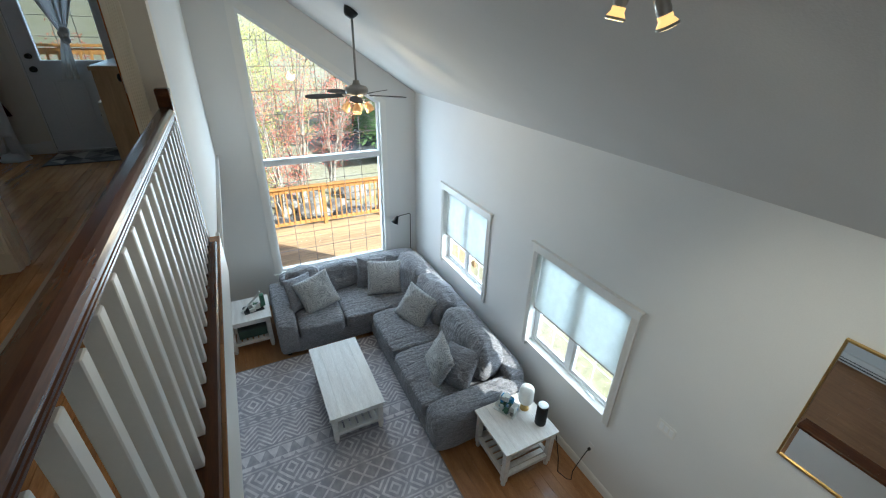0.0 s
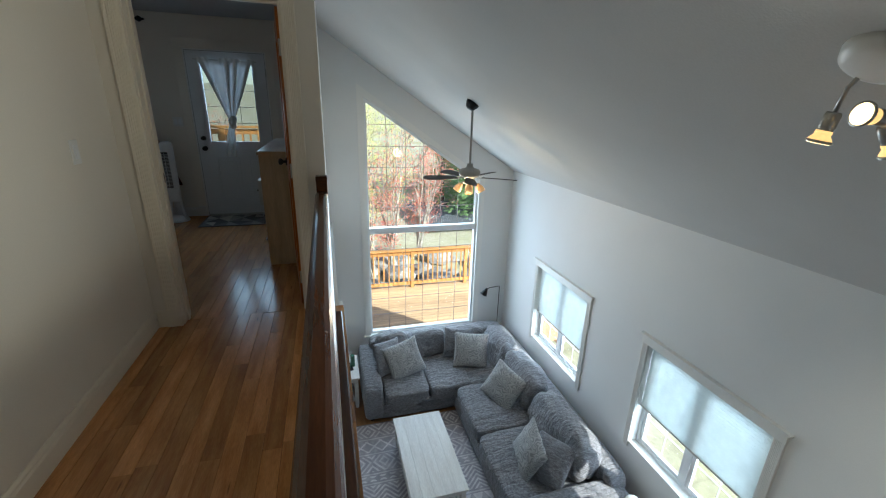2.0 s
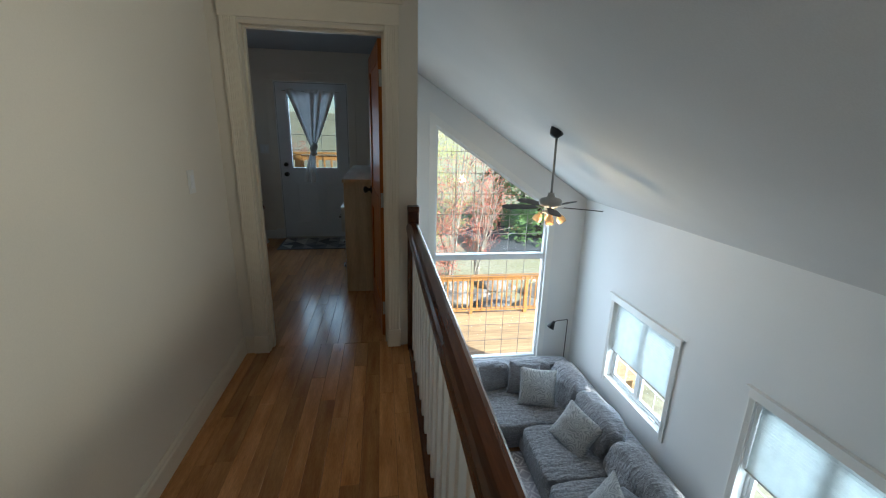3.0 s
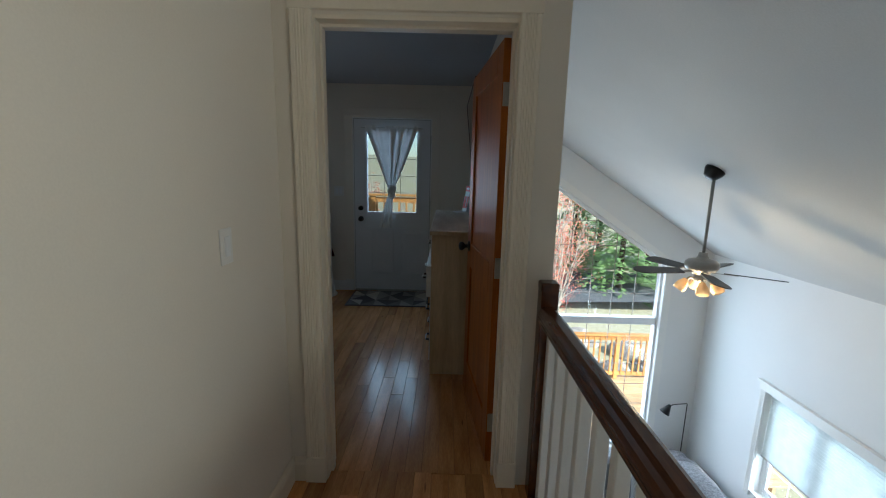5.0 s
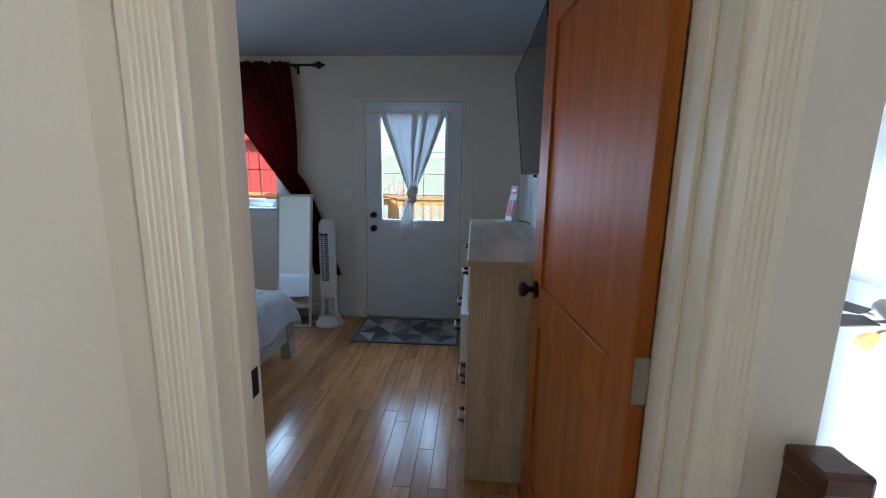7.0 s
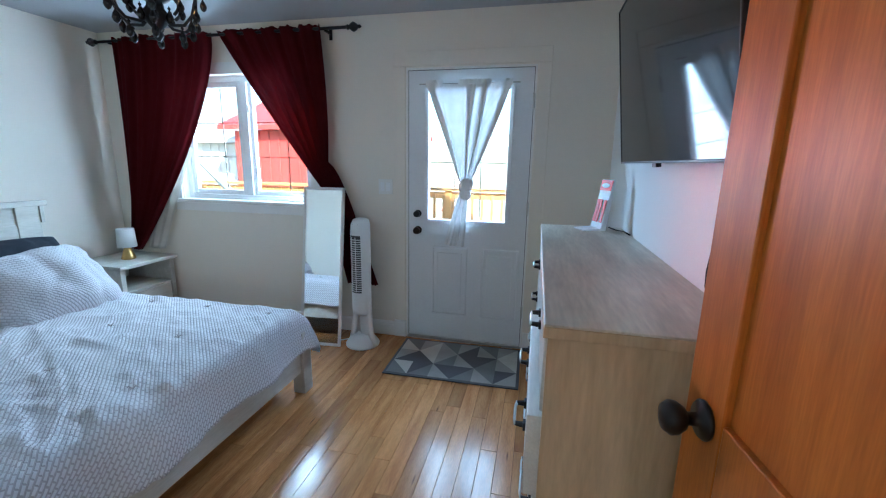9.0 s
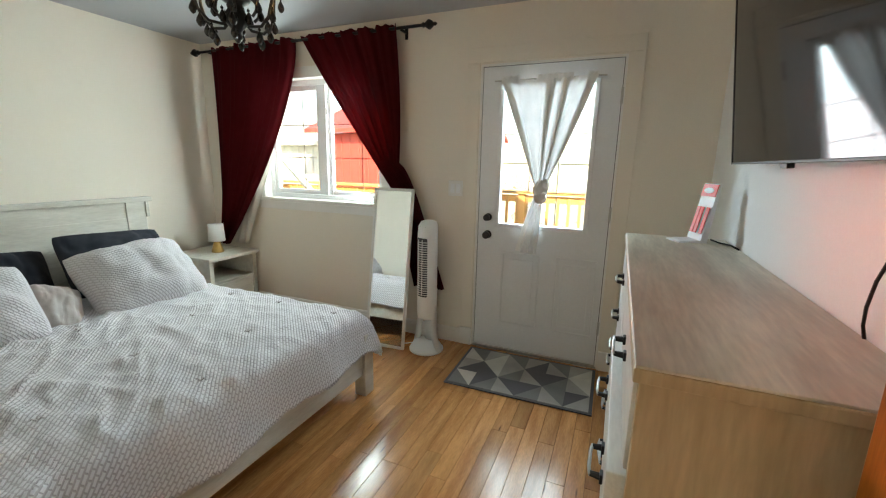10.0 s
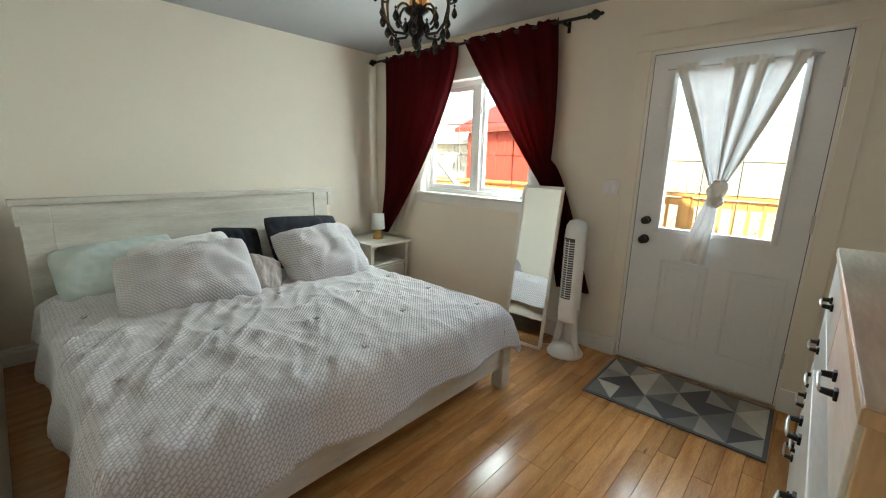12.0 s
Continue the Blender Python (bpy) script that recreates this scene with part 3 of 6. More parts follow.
part("glazing_frame", bm, DOOR_PAINT, ext)
pane = part("pane", box(GX0, GX1, EXT_Y + 0.03, EXT_Y + 0.034, GZ0, GZ1), GLASS_DIMMED, ext)
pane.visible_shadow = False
for i in (1, 2):
    part("muntin", box(GX0 + (GX1 - GX0) * i / 3 - 0.003, GX0 + (GX1 - GX0) * i / 3 + 0.003, EXT_Y + 0.036, EXT_Y + 0.04, GZ0, GZ1), MUNTIN_WHITE, ext)
for i in (1, 2, 3):
    part("muntin", box(GX0, GX1, EXT_Y + 0.036, EXT_Y + 0.04, GZ0 + 0.2 * i + 0.03, GZ0 + 0.2 * i + 0.036), MUNTIN_WHITE, ext)
for px in (-1.39, -1.0):
    for pz0, pz1 in ((0.22, 0.78),):
        bm = bmesh.new()
        w = 0.25
        for (a, b, c, d) in ((px - 0.03, px + w - 0.0, pz0, pz0 + 0.016), (px - 0.03, px + w, pz1 - 0.016, pz1), (px - 0.03, px - 0.014, pz0 + 0.016, pz1 - 0.016), (px + w - 0.016, px + w, pz0 + 0.016, pz1 - 0.016)):
            add_box(bm, a, b, Y0 - 0.008, Y0 - 0.0003, c, d, 0.0036)
        add_box(bm, px + 0.015, px + w - 0.045, Y0 - 0.004, Y0 - 0.0003, pz0 + 0.05, pz1 - 0.05, 0.0036)
        part("raised_panel", bm, DOOR_PAINT, ext)
for z, r in ((1.03, 0.028), (0.9, 0.031)):
    prof = [(r, 0), (r, 0.006), (r * 0.5, 0.012), (r * 0.5, 0.03), (r * 0.85, 0.036), (r * 0.85, 0.056), (r * 0.4, 0.062)]
    part("deadbolt" if z > 1 else "door_knob", lathe(prof, 20, pose(lx0 + 0.075, Y0, z, 90, 0, 0)), BLACK, ext, "black deadbolt" if z > 1 else "black door knob", smooth=True)
for z in (0.3, 1.1, 1.85):
    part("hinge", box(lx1 - 0.004, lx1 + 0.012, Y0 - 0.01, Y0, z - 0.05, z + 0.05, 0.003), STEEL, ext, "steel hinge")
part("head_casing", box(x0 - 0.095, x1 + 0.095, EXT_Y - 0.011, EXT_Y, 2.1, 2.2, 0.003), WALL_CREAM, ext)
part("casing", box(x0 - 0.095, x0 - 0.005, EXT_Y - 0.009, EXT_Y, 0, 2.1, 0.003), WALL_CREAM, ext)
part("casing", box(x1 + 0.005, x1 + 0.095, EXT_Y - 0.009, EXT_Y, 0, 2.1, 0.003), WALL_CREAM, ext)
part("plinth", box(x0 - 0.1, x0 - 0.003, EXT_Y - 0.022, EXT_Y, 0, 0.14, 0.003), TRIM, ext)
part("plinth", box(x1 + 0.003, x1 + 0.1, EXT_Y - 0.022, EXT_Y, 0, 0.14, 0.003), TRIM, ext)

# sheer white curtain knotted in the middle, on a slim rod on the door
SHEER = translucent("white_sheer", (0.84, 0.83, 0.82), 0.068)
SHEER_KNOT = translucent("white_sheer_gathered", (0.84, 0.83, 0.81), 0.055)


def cloth(rows, cols, f):
    """A sheet of cloth: f(u, v) gives the place for u across and v down."""
    bm = bmesh.new()
    g = [[bm.verts.new(f(i / cols, j / rows)) for i in range(cols + 1)] for j in range(rows + 1)]
    for j in range(rows):
        for i in range(cols):
            bm.faces.new((g[j][i], g[j][i + 1], g[j + 1][i + 1], g[j + 1][i]))
    return bm


def thicken(ob, t):
    mod = ob.modifiers.new("thickness", "SOLIDIFY")
    mod.thickness, mod.offset = t, 0
    return ob


def sheer_at(u, v):
    """One panel gathered from its full width at the rod into the knot; u across, v down."""
    pleat = (0.004 + 0.016 * max(0, 1 - abs(u - 0.68) / 0.3)) * math.sin(u * 44 + 0.6 * math.sin(v * 3))
    wide = 0.31 * (1 - v) + 0.04 * v
    x = (2 * u - 1) * wide + 0.012 * math.sin(math.pi * v) * math.sin(u * 21)
    return (x, -0.022 - 0.03 * v + pleat * (0.5 + 0.7 * v), 0.012 - 0.7 * v - 0.02 * math.sin(math.pi * u) * (1 - v))


sheer = thing("door_curtain", "white sheer curtain knotted in the middle on the door glass", "curtain", pose(-1.16, EXT_Y - 0.018, 1.97))
part("rod", tube([(-0.36, -0.012, 0.0), (0.36, -0.012, 0.0)], 0.005, 8), STEEL, sheer, "thin metal rod")
part("drape", cloth(24, 90, sheer_at), SHEER, sheer, smooth=True)
for u0, u1 in ((0.0, 0.085), (0.915, 1.0)):
    part("hem", cloth(24, 6, lambda u, v: Vector(sheer_at(u0 + (u1 - u0) * u, v)) + Vector((0, -0.004, 0))), SHEER_KNOT, sheer, smooth=True)
for u0, u1 in ((0.45, 0.56), (0.62, 0.7)):
    part("fold", cloth(24, 8, lambda u, v: Vector(sheer_at(u0 + (u1 - u0) * u, v)) + Vector((0.02 * (1 - v), -0.006 - 0.008 * math.sin(math.pi * u), 0))), SHEER_KNOT, sheer, smooth=True)
for u0, u1 in ((0.0, 0.2), (0.38, 0.76), (0.9, 1.0)):
    part("header", cloth(4, 24, lambda u, v: (-0.31 + 0.62 * (u0 + (u1 - u0) * u), -0.022 + 0.005 * math.sin((u0 + (u1 - u0) * u) * 60), 0.026 - 0.05 * v)), SHEER_KNOT, sheer, smooth=True)
part("knot", soft_box(0.1, 0.09, 0.115, 2.6, 12, 0.012, 18, 3), SHEER_KNOT, sheer, smooth=True, at=pose(0.0, -0.05, -0.765, 0, 8, 0))
part("knot_wrap", soft_box(0.085, 0.08, 0.07, 2.6, 10, 0.01, 22, 5), SHEER_KNOT, sheer, smooth=True, at=pose(0.015, -0.052, -0.81, 0, -14, 0))
part("tail", cloth(20, 30, lambda u, v: ((u - 0.5) * (0.05 + 0.1 * v ** 0.7) - 0.01 - 0.065 * v, -0.045 + (0.014 * math.sin(u * 14) + 0.006 * math.sin(u * 31 + 2 * v)) * (0.4 + 0.6 * v), -0.76 - (0.4 + 0.015 * u) * v)), SHEER_KNOT, sheer, smooth=True)

# bedroom window with two casements
win = tagged(new("window_1"), "white two-casement bedroom window with thin glazing bars", "window", kind="structure")
bx0, bx1, bz0, bz1 = BWIN
bm = bmesh.new()
for (a, b, c, d) in ((bx0, bx0 + 0.045, bz0, bz1), (bx1 - 0.045, bx1, bz0, bz1), (bx0 + 0.045, bx1 - 0.045, bz0, bz0 + 0.045), (bx0 + 0.045, bx1 - 0.045, bz1 - 0.045, bz1), (-3.105, -3.035, bz0 + 0.045, bz1 - 0.045)):
    add_box(bm, a, b, EXT_Y + 0.06, EXT_Y + 0.14, c, d, 0.004)
part("window_frame", bm, VINYL, win)
for (a, b) in ((bx0 + 0.045, -3.105), (-3.035, bx1 - 0.045)):
    bm = bmesh.new()
    for (p, q, r, s) in ((a, a + 0.04, bz0 + 0.045, bz1 - 0.045), (b - 0.04, b, bz0 + 0.045, bz1 - 0.045), (a + 0.04, b - 0.04, bz0 + 0.045, bz0 + 0.085), (a + 0.04, b - 0.04, bz1 - 0.085, bz1 - 0.045)):
        add_box(bm, p, q, EXT_Y + 0.075, EXT_Y + 0.115, r, s, 0.004)
    part("casement", bm, VINYL, win)
    part("pane", box(a + 0.04, b - 0.04, EXT_Y + 0.094, EXT_Y + 0.098, bz0 + 0.085, bz1 - 0.085), GLASS_DIMMED, win).visible_shadow = False
    mid = (a + b) / 2 + 0.06
    part("muntin", box(mid - 0.004, mid + 0.004, EXT_Y + 0.1, EXT_Y + 0.106, bz0 + 0.085, bz1 - 0.085), MUNTIN, win)
    for i in (1, 2):
        z = bz0 + 0.085 + (bz1 - bz0 - 0.17) * i / 3
        part("muntin", box(a + 0.04, b - 0.04, EXT_Y + 0.1, EXT_Y + 0.106, z - 0.004, z + 0.004), MUNTIN, win)
bm = bmesh.new()
for (a, b, c, d) in ((bx0 - 0.004, bx0 + 0.003, bz0 + 0.004, bz1), (bx1 - 0.003, bx1 + 0.004, bz0 + 0.004, bz1)):
    add_box(bm, a, b, EXT_Y - 0.002, EXT_Y + 0.06, c, d)
part("reveal", bm, TRIM, win)
part("window_sill", box(bx0 - 0.1, bx1 + 0.1, EXT_Y - 0.035, EXT_Y + 0.06, bz0 - 0.028, bz0 + 0.004, 0.006), TRIM, win)
part("apron", box(bx0 - 0.08, bx1 + 0.08, EXT_Y - 0.018, EXT_Y, bz0 - 0.1, bz0 - 0.028, 0.004), TRIM, win)
part("casing", box(bx0 - 0.08, bx0 - 0.004, EXT_Y - 0.018, EXT_Y, bz0 + 0.004, bz1, 0.003), TRIM, win)
part("casing", box(bx1 + 0.004, bx1 + 0.08, EXT_Y - 0.018, EXT_Y, bz0 + 0.004, bz1, 0.003), TRIM, win)
part("head_casing", box(bx0 - 0.08, bx1 + 0.08, EXT_Y - 0.02, EXT_Y, bz1, bz1 + 0.09, 0.003), TRIM, win)
bm = box(bx1 - 0.25, bx1 - 0.13, EXT_Y + 0.03, EXT_Y + 0.07, bz0 + 0.004, bz0 + 0.022, 0.006)
add_tube(bm, [(bx1 - 0.22, EXT_Y + 0.04, bz0 + 0.02), (bx1 - 0.17, EXT_Y + 0.03, bz0 + 0.035), (bx1 - 0.12, EXT_Y + 0.03, bz0 + 0.035)], 0.006, 8)
part("crank", bm, VINYL, win)
part("latch", box(-3.035, -3.02, EXT_Y + 0.06, EXT_Y + 0.075, 1.8, 1.86, 0.003), STEEL, win)

# curtain rod and wine-red drapes
rod = thing("curtain_rod", "black metal curtain rod with leaf finials", "curtain rod", pose(-3.15, EXT_Y - 0.09, 2.36))
part("pole", tube([(-1.17, 0, 0), (1.1, 0, 0)], 0.011, 12), BLACK, rod)
for s in (-1, 1):
    x = 1.1 if s > 0 else -1.17
    part("finial", lathe([(0.012, 0), (0.02, 0.01), (0.012, 0.02), (0.03, 0.045), (0.034, 0.055), (0.024, 0.075), (0.01, 0.09), (0.014, 0.1), (0.003, 0.115)], 12, pose(x, 0, 0, 0, 90 * s, 0)), BLACK, rod, smooth=True)
    bm = box(-0.008, 0.008, 0, 0.09, -0.008, 0.008, 0.002)
    add_box(bm, -0.012, 0.012, 0.082, 0.09, -0.045, 0.03, 0.002)
    part("bracket", bm, BLACK, rod, at=pose(0.93 * s if s > 0 else -1.05, 0, -0.012))
WINE = translucent("wine_red_cloth", (0.085, 0.006, 0.009), 0.35, through=0.035)
WINE.node_tree.nodes["Principled BSDF"].inputs["Specular IOR Level"].default_value = 0.08


def drape_left(u, v):
    # outer edge hangs straight, the inner edge sweeps back to the outer side
    top0, top1 = -4.15, -3.2
    inner = top1 + (-4.1 - top1) * (max(0, v - 0.05) / 0.95) ** 1.5
    outer = top0 - 0.08 * v ** 2
    x = outer + (inner - outer) * u
    y = EXT_Y - 0.09 - 0.012 + (0.016 * math.sin(u * 33 + 1.2 * v) + 0.009 * math.sin(u * 71 + 2 * v)) * (1 - 0.3 * v) + 0.012 * math.sin(u * 47) * v
    z = 2.385 - v * 1.78 + (0.016 * noise.noise(Vector((u * 31, 2.5, 1))) + 0.008 * noise.noise(Vector((u * 70, 4.5, 2)))) * (1 - v) ** 14
    return (x, y - 0.04 * v * u, z)


def drape_right(u, v):
    top0, top1 = -3.13, -2.25
    k = min(1, v / 0.62)
    inner = top0 + (-2.27 - top0) * k ** 1.05
    if v > 0.62:
        inner = -2.27 + 0.16 * (v - 0.62) / 0.38
    outer = top1 + 0.03 * math.sin(v * 5) + (0.0 if v < 0.5 else 0.42 * ((v - 0.5) / 0.5) ** 0.7)
    x = outer + (inner - outer) * (1 - u)
    y = EXT_Y - 0.102 + (0.016 * math.sin(u * 35 - 1.5 * v) + 0.009 * math.sin(u * 67 - v)) * (1 - 0.3 * k) + 0.01 * math.sin(u * 51) * k
    z = 2.385 - v * 1.95 + (0.016 * noise.noise(Vector((u * 29, 8.5, 3))) + 0.008 * noise.noise(Vector((u * 66, 6.5, 4)))) * (1 - v) ** 14
    return (x, min(y + (0.045 * max(0, v - 0.5) / 0.5), EXT_Y - 0.03), z)


for f, lab in ((drape_left, "wine red curtain swept to one side of the bedroom window"), (drape_right, "wine red curtain pulled aside behind the tall mirror")):
    c = thing("curtain", lab, "curtain", group="bedroom curtains")
    thicken(part("drape", cloth(60, 70, f), WINE, c, smooth=True), 0.002)
LINING = translucent("curtain_lining", (0.78, 0.75, 0.7), 0.5)
lin = thing("curtain_lining", "pale sheer lining hanging beside the red curtain", "curtain")
def lining(u, v):
    inner = -3.5 + (-3.92 + 3.5) * v ** 0.9
    outer = -3.8 - 0.3 * v
    return (outer + (inner - outer) * u, EXT_Y - 0.06 + 0.012 * math.sin(u * 15), 1.5 - 0.89 * v)
thicken(part("drape", cloth(24, 24, lining), LINING, lin, smooth=True), 0.0015)


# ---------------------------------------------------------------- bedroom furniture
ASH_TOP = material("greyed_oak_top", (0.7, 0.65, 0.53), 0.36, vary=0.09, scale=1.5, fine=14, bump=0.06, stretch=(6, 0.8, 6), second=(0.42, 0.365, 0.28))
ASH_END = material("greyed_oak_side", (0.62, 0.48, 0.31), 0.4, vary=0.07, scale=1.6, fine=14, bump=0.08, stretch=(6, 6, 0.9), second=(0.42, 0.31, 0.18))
WASHED = material("whitewashed_wood", (0.62, 0.6, 0.54), 0.55, vary=0.05, scale=3, fine=26, bump=0.1, stretch=(5, 0.8, 5), second=(0.5, 0.47, 0.41))
DRAWER_WHITE = material("drawer_white", (0.7, 0.69, 0.65), 0.45, vary=0.05, scale=3, fine=30, stretch=(5, 0.8, 5))

dresser = thing("dresser", "wide greyed-oak dresser with white drawers and black pulls", "dresser", pose(-0.16, 4.265, 0) @ Matrix.Diagonal((0.96, 1, 1, 1)))
LEN = 1.61
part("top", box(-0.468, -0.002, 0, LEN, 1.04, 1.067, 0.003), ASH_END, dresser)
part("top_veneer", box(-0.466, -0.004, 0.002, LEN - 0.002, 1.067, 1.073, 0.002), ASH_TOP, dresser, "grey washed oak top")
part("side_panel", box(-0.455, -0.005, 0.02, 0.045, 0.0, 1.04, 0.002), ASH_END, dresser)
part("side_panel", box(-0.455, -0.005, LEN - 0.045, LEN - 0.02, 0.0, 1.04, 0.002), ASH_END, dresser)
part("body", box(-0.44, -0.01, 0.045, LEN - 0.045, 0.06, 1.039), DRAWER_WHITE, dresser)
rows = ((0.09, 0.32), (0.335, 0.565), (0.58, 0.81), (0.825, 1.025))
for k, (y0, y1) in enumerate(((0.055, LEN / 2 - 0.008), (LEN / 2 + 0.008, LEN - 0.055))):
    for j, (z0, z1) in enumerate(rows):
        pull_out = 0.03 if (k, j) in ((0, 2),) else 0.0
        dr = part("drawer", box(-0.462 - pull_out, -0.441 - pull_out * 0.2, y0, y1, z0, z1, 0.003), DRAWER_WHITE, dresser)
        ym = (y0 + y1) / 2
        for hy in ((ym - 0.19, ym + 0.19) if j < 3 else (ym,)):
            zc, xf = (z0 + z1) / 2, -0.462 - pull_out
            for s in (-1, 1):
                bm = bmesh.new()
                add_box(bm, xf - 0.008, xf, hy + s * 0.055 - 0.012, hy + s * 0.055 + 0.012, zc - 0.012, zc + 0.012, 0.002)
                add_tube(bm, [(xf - 0.006, hy + s * 0.055, zc), (xf - 0.03, hy + s * 0.052, zc)], [0.009, 0.007], 8)
                part("pull_post", bm, BLACK, dr, "black pull post")
            part("pull_bar", tube([(xf - 0.03, hy - 0.058, zc), (xf - 0.034, hy - 0.03, zc), (xf - 0.034, hy + 0.03, zc), (xf - 0.03, hy + 0.058, zc)], 0.0045, 8), STEEL, dr, "bright metal pull bar", smooth=True)

card = thing("table_card", "white standing card holder with red print on the dresser", "card", pose(-0.315, 5.76, 1.073, 0, 0, -68))
RED_GLOSS = material("red_print", (0.85, 0.045, 0.035), 0.35, vary=0.02, bump=0)
PRINT = material("white_print", (0.8, 0.78, 0.8), 0.4, vary=0.02, bump=0)
part("stand", extrusion([(-0.1, 0), (0.03, 0), (0.06, 0.27), (0.052, 0.272), (0.0, 0.012), (-0.1, 0.006)], "x", -0.055, 0.055), PRINT, card)
LEANING = Matrix.Translation((0, 0.0, 0.012)) @ Matrix.Rotation(-math.atan2(0.052, 0.26), 4, "X")
part("red_field", box(-0.053, 0.053, -0.005, -0.001, 0.205, 0.262), RED_GLOSS, card, at=LEANING)
part("white_oval", extrusion([(0.036 * math.cos(k * 0.3142), 0.232 + 0.013 * math.sin(k * 0.3142)) for k in range(20)], "y", -0.008, -0.0045), PRINT, card, at=LEANING)
for x in (-0.036, -0.008, 0.034):
    part("red_bar", box(x - 0.011, x + 0.011, -0.005, -0.001, 0.03, 0.155), RED_GLOSS, card, at=LEANING)

tv = thing("television", "large black flat television tilted down from the wall", "television", pose(-0.24, 4.945, 1.432, 0, -6.5, 0))
part("screen", box(-0.012, 0.0, -0.6, 0.6, 0.008, 0.668), material("screen_glass", (0.006, 0.006, 0.007), 0.06, vary=0.0, bump=0, spec=0.35), tv)
bm = bmesh.new()
for (a, b, c, d) in ((-0.608, -0.6, 0, 0.676), (0.6, 0.608, 0, 0.676), (-0.6, 0.6, 0, 0.008), (-0.6, 0.6, 0.668, 0.676)):
    add_box(bm, -0.015, 0.03, a, b, c, d, 0.002)
part("bezel", bm, BLACK, tv)
part("back_case", box(0.0, 0.032, -0.55, 0.55, 0.05, 0.6, 0.012), BLACK, tv)
part("bracket", box(0.03, 0.085, -0.12, 0.12, 0.2, 0.44, 0.005), BLACK, tv)
part("badge", box(-0.018, 0.0, -0.025, 0.025, -0.014, 0.0, 0.002), BLACK, tv)
cable = thing("television_cable", "black cable hanging from the television", "cable")
part("lead", tube([(-0.2, 4.52, 1.45), (-0.19, 4.515, 1.4), (-0.18, 4.52, 1.34), (-0.177, 4.55, 1.27), (-0.177, 4.585, 1.2), (-0.176, 4.6, 1.14), (-0.172, 4.605, 1.1), (-0.167, 4.6, 1.07)], 0.0035, 8), BLACK, cable, smooth=True)
cable = thing("power_cable", "short black cable behind the standing card", "cable")
part("lead", tube([(-0.25, 5.74, 1.09), (-0.22, 5.71, 1.082), (-0.19, 5.64, 1.085), (-0.17, 5.59, 1.077)], 0.004, 8), BLACK, cable, smooth=True)

# door mat with grey triangles
mat_cols = [material("mat_" + n, c, 0.95, vary=0.08, fine=320, bump=0.5) for n, c in
            (("dark", (0.105, 0.1, 0.105)), ("mid", (0.2, 0.19, 0.185)), ("light", (0.37, 0.345, 0.31)), ("pale", (0.58, 0.545, 0.48)))]
mat_rug = thing("door_mat", "grey door mat patterned with triangles by the deck door", "rug", pose(-1.6, 5.79, 0.003, 0, 0, 1))
part("backing", box(0, 0.92, 0, 0.58, 0, 0.007, 0.002), mat_cols[0], mat_rug)
rnd = random.Random(4)
cw, ch = 0.88 / 6, 0.54 / 3
for i in range(6):
    for j in range(3):
        x, y = 0.02 + i * cw, 0.02 + j * ch
        q = [(x, y), (x + cw, y), (x + cw, y + ch), (x, y + ch)]
        pair = ((0, 1, 2), (0, 2, 3)) if (i + j) % 2 else ((0, 1, 3), (1, 2, 3))
        picks = rnd.sample(range(4), 2)
        for t, c in zip(pair, picks):
            part("triangle", extrusion([q[k] for k in t], "z", 0.0065, 0.0095), mat_cols[c], mat_rug)

# leaning mirror
lean = math.degrees(math.atan2(0.19, 1.2))
cheval = thing("floor_mirror", "tall narrow white-framed mirror leaning against the wall", "mirror", pose(-2.23, 6.08, 0.0, -lean, 0, 4))
MW, MH = 0.33, 1.235
bm = bmesh.new()
for (a, b, c, d) in ((-MW / 2, -MW / 2 + 0.022, 0, MH), (MW / 2 - 0.022, MW / 2, 0, MH), (-MW / 2 + 0.022, MW / 2 - 0.022, 0, 0.022), (-MW / 2 + 0.022, MW / 2 - 0.022, MH - 0.022, MH)):
    add_box(bm, a, b, 0, 0.022, c, d, 0.003)
part("frame", bm, TRIM, cheval)
part("glass", box(-MW / 2 + 0.02, MW / 2 - 0.02, 0.007, 0.011, 0.02, MH - 0.02), MIRROR, cheval)
part("back", box(-MW / 2 + 0.01, MW / 2 - 0.01, 0.012, 0.019, 0.01, MH - 0.01), BLACK, cheval)

# tower fan
PLASTIC = material("white_plastic", (0.78, 0.78, 0.77), 0.35, vary=0.01, bump=0.02)
GRILLE = material("dark_grille", (0.05, 0.05, 0.055), 0.5, bump=0.05)
tower = thing("tower_fan", "slim white tower fan on a flared base", "fan", pose(-1.92, 6.2, 0, 0, 0, -18))


def loft(sections, sides=28):
    """Oval sections (half width, half depth, height, shift) joined into one skin."""
    bm = bmesh.new()
    rings = [[bm.verts.new((a * math.cos(t), s + b * math.sin(t), z)) for t in (2 * math.pi * k / sides for k in range(sides))] for a, b, z, s in sections]
    for p, q in zip(rings, rings[1:]):
        for k in range(sides):
            bm.faces.new((p[k], p[(k + 1) % sides], q[(k + 1) % sides], q[k]))
    bm.faces.new(rings[0][::-1]), bm.faces.new(rings[-1])
    return bm


